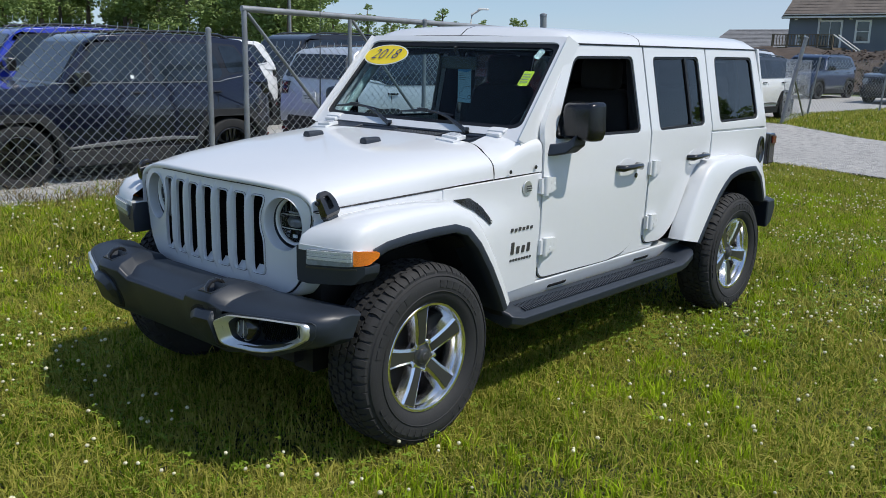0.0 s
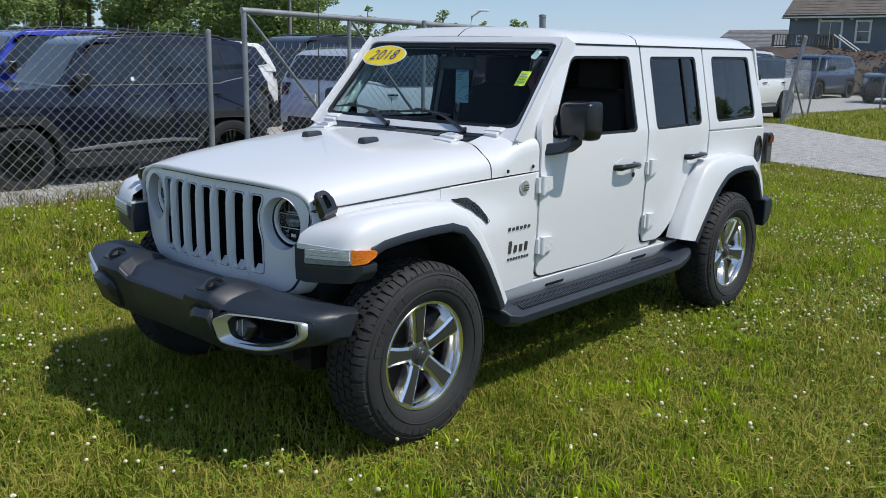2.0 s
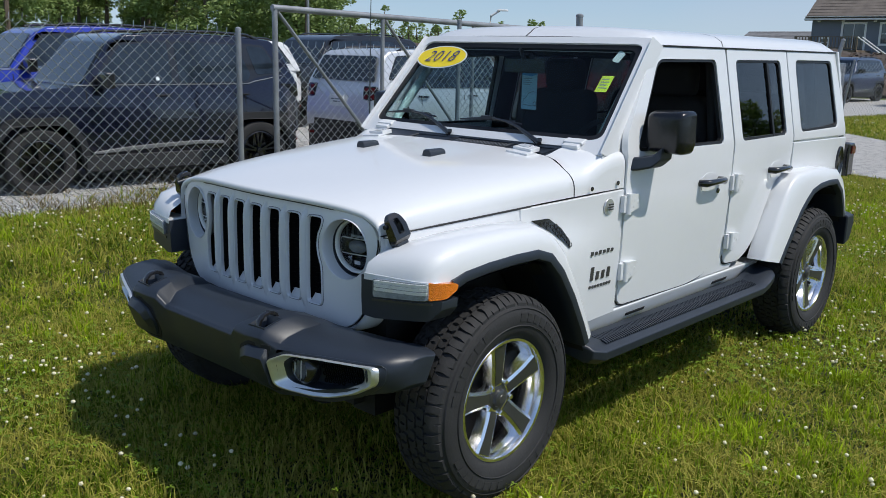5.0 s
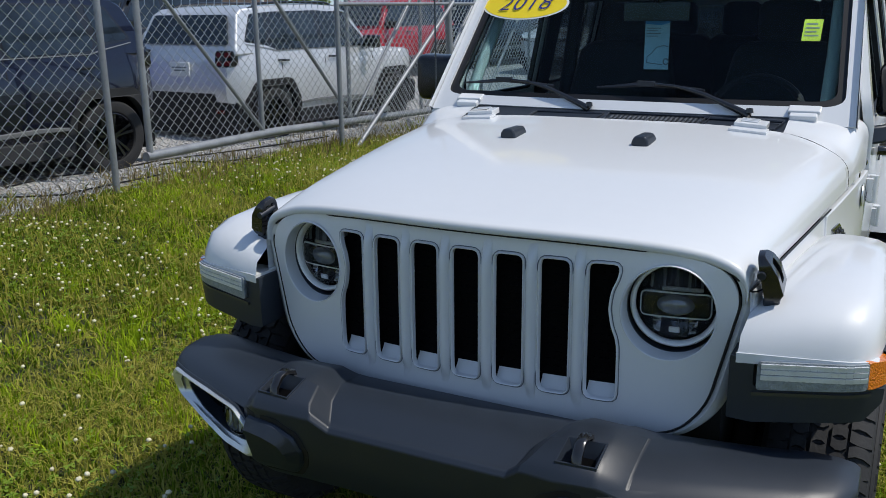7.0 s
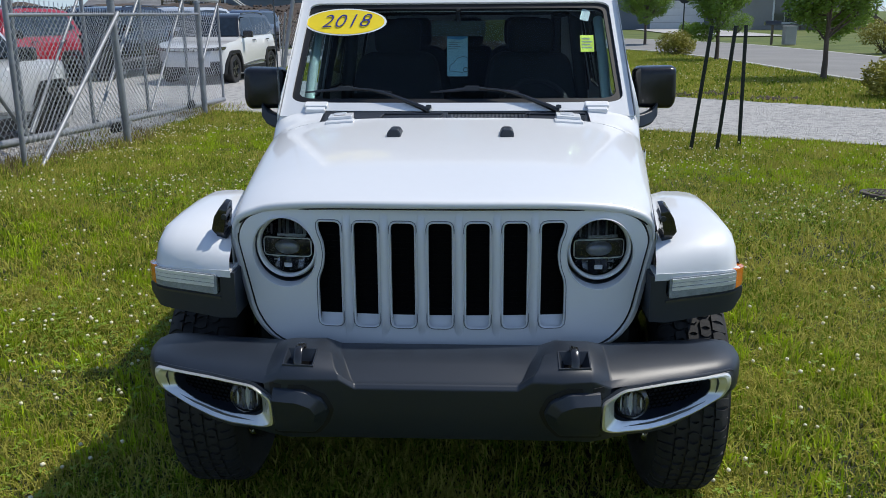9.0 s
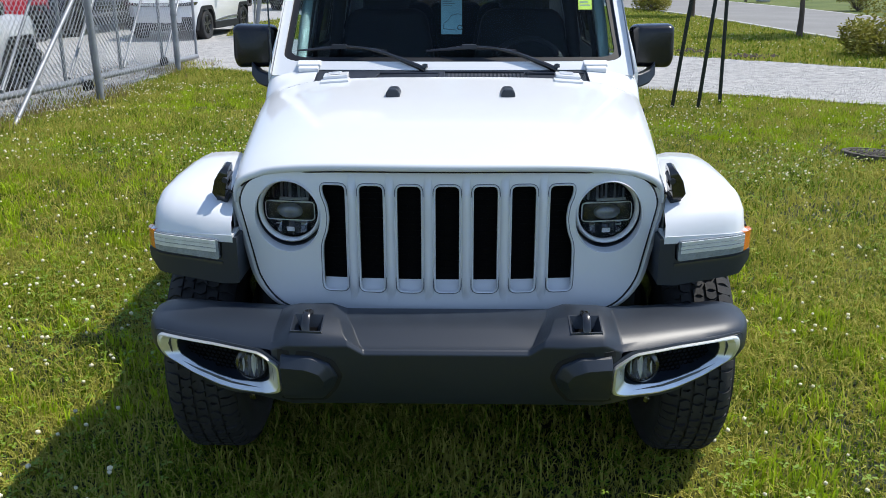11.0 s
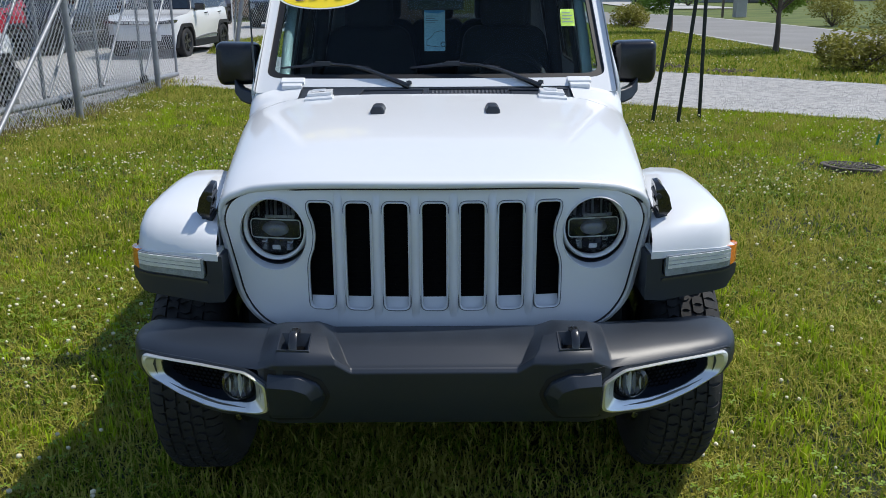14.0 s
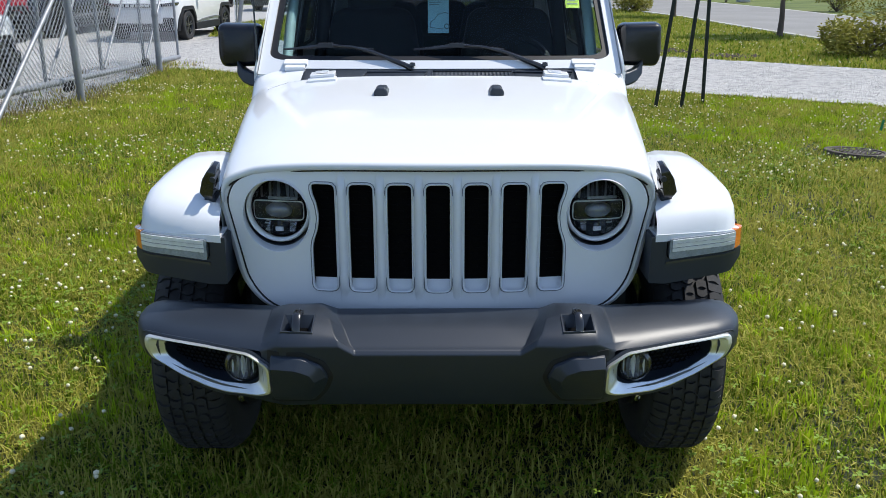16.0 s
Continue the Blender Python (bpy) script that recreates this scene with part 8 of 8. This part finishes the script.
# ---- lawn: blades, clover, stray stones and weeds ----
def raw_mesh(name, v, tri, mat, label, category):
    me = bpy.data.meshes.new(name)
    me.vertices.add(len(v))
    me.vertices.foreach_set("co", v.astype(np.float32).ravel())
    me.loops.add(tri.size)
    me.loops.foreach_set("vertex_index", tri.astype(np.int32).ravel())
    me.polygons.add(len(tri))
    me.polygons.foreach_set("loop_start", np.arange(0, tri.size, 3, dtype=np.int32))
    me.update(calc_edges=True)
    me.materials.append(mat)
    return tagged(new(name, me), label, category, "", "stuff")


def on_lawn(x, y, margin=0.0):
    drive = (y > np.interp(x, NEAR_X, NEAR_Y) - margin) & (y < np.interp(x, FAR_X, FAR_Y) + margin)
    ks = [p[1] for p in ROAD_L]
    road_ = x > np.interp(y, ks, [p[0] for p in ROAD_L]) - 0.25
    edge = np.interp(y, [-14, 1, 3, 6, 8.6, 11.5, 14, 18, 22, 27, 36], [-4.85, -4.72, -4.74, -4.98, -4.95, -4.75, -4.8, -5.4, -6.2, -5.2, -5.0])
    return ~drive & ~road_ & (x > edge + margin)


def patches(x, y, scale, seed):
    """Smooth random field between 0 and 1 from a few waves."""
    r = np.random.default_rng(seed)
    s = np.zeros_like(x)
    for k in range(9):
        a, f, ph = r.uniform(0, 6.28), scale * r.uniform(0.5, 2.0), r.uniform(0, 6.28)
        s += np.sin((x * math.cos(a) + y * math.sin(a)) * f + ph)
    return 0.5 + s / 9


def blades(name, x, y, height, width, rng, label, mat=None, bend=0.85):
    n = len(x)
    z = rises(x, y) - 0.012
    a, la = rng.uniform(0, 6.2832, n), rng.uniform(0, 6.2832, n)
    lean = height * np.abs(rng.normal(0.0, bend, n))
    w = width * rng.uniform(0.6, 1.3, n)
    bx, by = np.cos(a) * w / 2, np.sin(a) * w / 2
    dx, dy = np.cos(la) * lean, np.sin(la) * lean
    v = np.empty((n, 5, 3))
    v[:, 0] = np.stack([x - bx, y - by, z], 1)
    v[:, 1] = np.stack([x + bx, y + by, z], 1)
    v[:, 2] = np.stack([x - bx * 0.8 + dx * 0.33, y - by * 0.8 + dy * 0.33, z + height * 0.58], 1)
    v[:, 3] = np.stack([x + bx * 0.8 + dx * 0.33, y + by * 0.8 + dy * 0.33, z + height * 0.58], 1)
    v[:, 4] = np.stack([x + dx, y + dy, z + height * (1 - 0.25 * np.minimum(1, lean / height))], 1)
    t = np.array([[0, 1, 3], [0, 3, 2], [2, 3, 4]])
    tri = (np.arange(n)[:, None, None] * 5 + t[None]).reshape(-1, 3)
    return raw_mesh(name, v.reshape(-1, 3), tri, mat or GRASS, label, "grass")


rng = np.random.default_rng(5)


def scatter(x0, x1, y0, y1, density):
    n = int((x1 - x0) * (y1 - y0) * density)
    x, y = rng.uniform(x0, x1, n), rng.uniform(y0, y1, n)
    keep = on_lawn(x, y)
    return x[keep], y[keep]


x, y = scatter(-2.6, 5.2, -2.3, 2.6, 6400)
ragged = np.random.default_rng(77)
x, y = x + ragged.normal(0, 0.22, len(x)), y + ragged.normal(0, 0.22, len(y))
p = patches(x, y, 3.0, 1)
blades("grass_near", x, y, rng.uniform(0.030, 0.074, len(x)) * (0.6 + 0.85 * p), 0.0072, rng, "lush uneven lawn grass round the car", None, 1.25)
x, y = scatter(-1.7, 1.7, -1.9, 0.9, 950)
k = rng.uniform(0, 1, len(x)) < 1.15 - np.hypot(np.maximum(np.abs(x) - 0.9, 0), np.maximum(-0.6 - y, 0)) / 0.9
x, y = x[k], y[k]
blades("tall_grass", x, y, rng.uniform(0.055, 0.125, len(x)), 0.0052, rng, "longer unmown grass under the front of the car", None, 0.55)
x1, y1 = scatter(-5.2, -2.6, -2.3, 13, 2600)
x2, y2 = scatter(-2.6, 7.5, 2.6, 12, 1900)
x, y = np.concatenate([x1, x2]), np.concatenate([y1, y2])
p = patches(x, y, 2.4, 2)
blades("grass_middle", x, y, rng.uniform(0.045, 0.10, len(x)) * (0.6 + 0.85 * p), 0.010, rng, "uneven lawn grass between fence and drive", None, 1.1)
xa, ya = scatter(-7, 9.6, 12, 30, 330)
xb, yb = scatter(7.5, 9.6, -4, 12, 500)
xc, yc = scatter(-6, 9.6, 30, 40, 110)
x, y = np.concatenate([xa, xb, xc]), np.concatenate([ya, yb, yc])
blades("grass_far", x, y, rng.uniform(0.06, 0.13, len(x)), 0.028, rng, "grass verge beyond the drive")

xa, ya = scatter(-5.2, 9.8, -9.0, -2.2, 1000)
xb, yb = scatter(5.1, 9.8, -2.3, 2.6, 1700)
x, y = np.concatenate([xa, xb]), np.concatenate([ya, yb])
x, y = x + ragged.normal(0, 0.15, len(x)), y + ragged.normal(0, 0.15, len(y))
p = patches(x, y, 2.4, 6)
blades("grass_outer", x, y, rng.uniform(0.04, 0.10, len(x)) * (0.6 + 0.8 * p), 0.024, rng, "uneven lawn grass behind the camera", None, 1.25)

# clover blossoms
gold = (1 + 5 ** 0.5) / 2
ico = np.array([(-1, gold, 0), (1, gold, 0), (-1, -gold, 0), (1, -gold, 0), (0, -1, gold), (0, 1, gold), (0, -1, -gold), (0, 1, -gold), (gold, 0, -1), (gold, 0, 1), (-gold, 0, -1), (-gold, 0, 1)]) / 1.902
icf = np.array([(0, 11, 5), (0, 5, 1), (0, 1, 7), (0, 7, 10), (0, 10, 11), (1, 5, 9), (5, 11, 4), (11, 10, 2), (10, 7, 6), (7, 1, 8), (3, 9, 4), (3, 4, 2), (3, 2, 6), (3, 6, 8), (3, 8, 9), (4, 9, 5), (2, 4, 11), (6, 2, 10), (8, 6, 7), (9, 8, 1)])


def blossoms(name, x, y, size, up, label):
    n = len(x)
    s = size * rng.uniform(0.65, 1.2, n)
    v = ico[None] * s[:, None, None] * rng.uniform(0.85, 1.15, (n, 12, 1)) * np.array([1, 1, 0.85])
    v += np.stack([x, y, rises(x, y) + up], 1)[:, None, :]
    tri = (np.arange(n)[:, None, None] * 12 + icf[None]).reshape(-1, 3)
    return raw_mesh(name, v.reshape(-1, 3), tri, FLOWER, label, "clover flowers")


x, y = scatter(-4.8, 6.5, -2.3, 10, 150)
p = patches(x, y, 1.5, 9)
k = (rng.uniform(0, 1, len(x)) < np.clip((p - 0.40) * 1.6, 0.10, 0.50)) & ~((np.abs(x) < 0.8) & (y > -0.5) & (y < 3.4))
x, y = x[k], y[k]
blossoms("clover_flowers", x, y, 0.0098, rng.uniform(0.045, 0.105, len(x)), "white clover blossoms scattered over the lawn")
x, y = scatter(-6, 9.4, 10, 26, 5)
blossoms("far_clover_flowers", x, y, 0.014, rng.uniform(0.06, 0.12, len(x)), "white clover blossoms on the far verge")

# bright upright tufts
xt, yt = scatter(-4.8, 6.8, -2.3, 10, 24)
pt_ = patches(xt, yt, 1.1, 31)
kt = pt_ > 0.44
xt, yt = np.repeat(xt[kt], 34), np.repeat(yt[kt], 34)
xt, yt = xt + rng.normal(0, 0.040, len(xt)), yt + rng.normal(0, 0.040, len(yt))
kt = ~((np.abs(xt) < 0.9) & (yt > -0.5) & (yt < 3.5)) & on_lawn(xt, yt)
xt, yt = xt[kt], yt[kt]
blades("grass_tufts", xt, yt, rng.uniform(0.05, 0.115, len(xt)), 0.0085, rng, "bright upright tufts of grass in the lawn", BROADLEAF, 0.55)

# clover leaves: three leaflets each
x, y = scatter(-4.6, 5.0, -2.3, 6.5, 420)
p = patches(x, y, 1.5, 9)
k = rng.uniform(0, 1, len(x)) < np.clip((p - 0.35) * 2.0, 0.05, 1)
x, y = x[k], y[k]
n = len(x)
up = rng.uniform(0.03, 0.075, n)
a0 = rng.uniform(0, 6.28, n)
vs = []
for j in range(3):
    a = a0 + j * 2.0944
    s = 0.0120 * rng.uniform(0.7, 1.25, n)
    z = rises(x, y) + up
    q = np.stack([np.stack([x, y, z], 1), np.stack([x + np.cos(a + 0.5) * s * 1.2, y + np.sin(a + 0.5) * s * 1.2, z + 0.003], 1),
                  np.stack([x + np.cos(a) * s * 1.7, y + np.sin(a) * s * 1.7, z - 0.001], 1), np.stack([x + np.cos(a - 0.5) * s * 1.2, y + np.sin(a - 0.5) * s * 1.2, z + 0.003], 1)], 1)
    vs.append(q)
v = np.concatenate(vs, 0)
tri = (np.arange(len(v))[:, None, None] * 4 + np.array([[0, 1, 2], [0, 2, 3]])[None]).reshape(-1, 3)
raw_mesh("clover_leaves", v.reshape(-1, 3), tri, CLOVER, "clover leaves among the grass", "clover")

# loose stones on the gravel, thickest where the camera passes near
def stones(name, x, y, size, label):
    n = len(x)
    s = size * rng.uniform(0.5, 1.5, n)
    o = np.array([(-1, 0, 0), (0, -1, 0), (1, 0, 0), (0, 1, 0), (0, 0, 0.55), (0, 0, -0.4)])
    v = o[None] * s[:, None, None] * rng.uniform(0.6, 1.3, (n, 6, 1))
    ang = rng.uniform(0, 6.28, n)
    c, q = np.cos(ang)[:, None], np.sin(ang)[:, None]
    v = np.stack([v[:, :, 0] * c - v[:, :, 1] * q, v[:, :, 0] * q + v[:, :, 1] * c, v[:, :, 2]], 2)
    lay = np.array([0.0365 + 0.02 * noise.noise((a * 0.8, b * 0.8, 5.0)) for a, b in zip(x, y)])
    v += np.stack([x, y, rises(x, y) + lay], 1)[:, None, :]
    f = np.array([(0, 1, 4), (1, 2, 4), (2, 3, 4), (3, 0, 4), (1, 0, 5), (2, 1, 5), (3, 2, 5), (0, 3, 5)])
    tri = (np.arange(n)[:, None, None] * 6 + f[None]).reshape(-1, 3)
    return raw_mesh(name, v.reshape(-1, 3), tri, STONE, label, "gravel")


n = 26000
x, y = rng.uniform(-9.5, -4.45, n), rng.uniform(-1.0, 13.5, n)
k = ~on_lawn(x, y, rng.normal(0, 0.12, n))
stones("lot_gravel", x[k], y[k], 0.016, "loose limestone chips on the lot")
n = 46000
x = rng.uniform(-6, 9, n)
lo, hi = np.interp(x, NEAR_X, NEAR_Y), np.interp(x, FAR_X, FAR_Y)
y = lo + (hi - lo) * rng.uniform(-0.02, 1.02, n)
stones("drive_gravel", x, y, 0.0075, "loose limestone chips on the drive")

# weeds along the fence and on the gravel strip
n = 9000
x, y = rng.normal(-4.80, 0.30, n), rng.uniform(-3, 13, n)
p = patches(x, y, 2.2, 4)
k = rng.uniform(0, 1, n) < np.clip((p - 0.38) * 3, 0.05, 1)
x, y = x[k], y[k]
blades("fence_weeds", x, y, rng.uniform(0.04, 0.17, len(x)), 0.013, rng, "straggling weeds along the fence")
xt, yt = np.concatenate([rng.uniform(-6.0, -4.3, 520), rng.normal(-4.75, 0.22, 700)]), rng.uniform(-3, 13, 1220)
p = patches(xt, yt, 2.6, 14)
k = p > 0.40
xt, yt = np.repeat(xt[k], 7), np.repeat(yt[k], 7)
xt, yt = xt + rng.normal(0, 0.035, len(xt)), yt + rng.normal(0, 0.035, len(yt))
blades("dry_weeds", xt, yt, rng.uniform(0.05, 0.20, len(xt)), 0.008, rng, "thin brownish weeds in the gravel by the fence", DRYWEED)
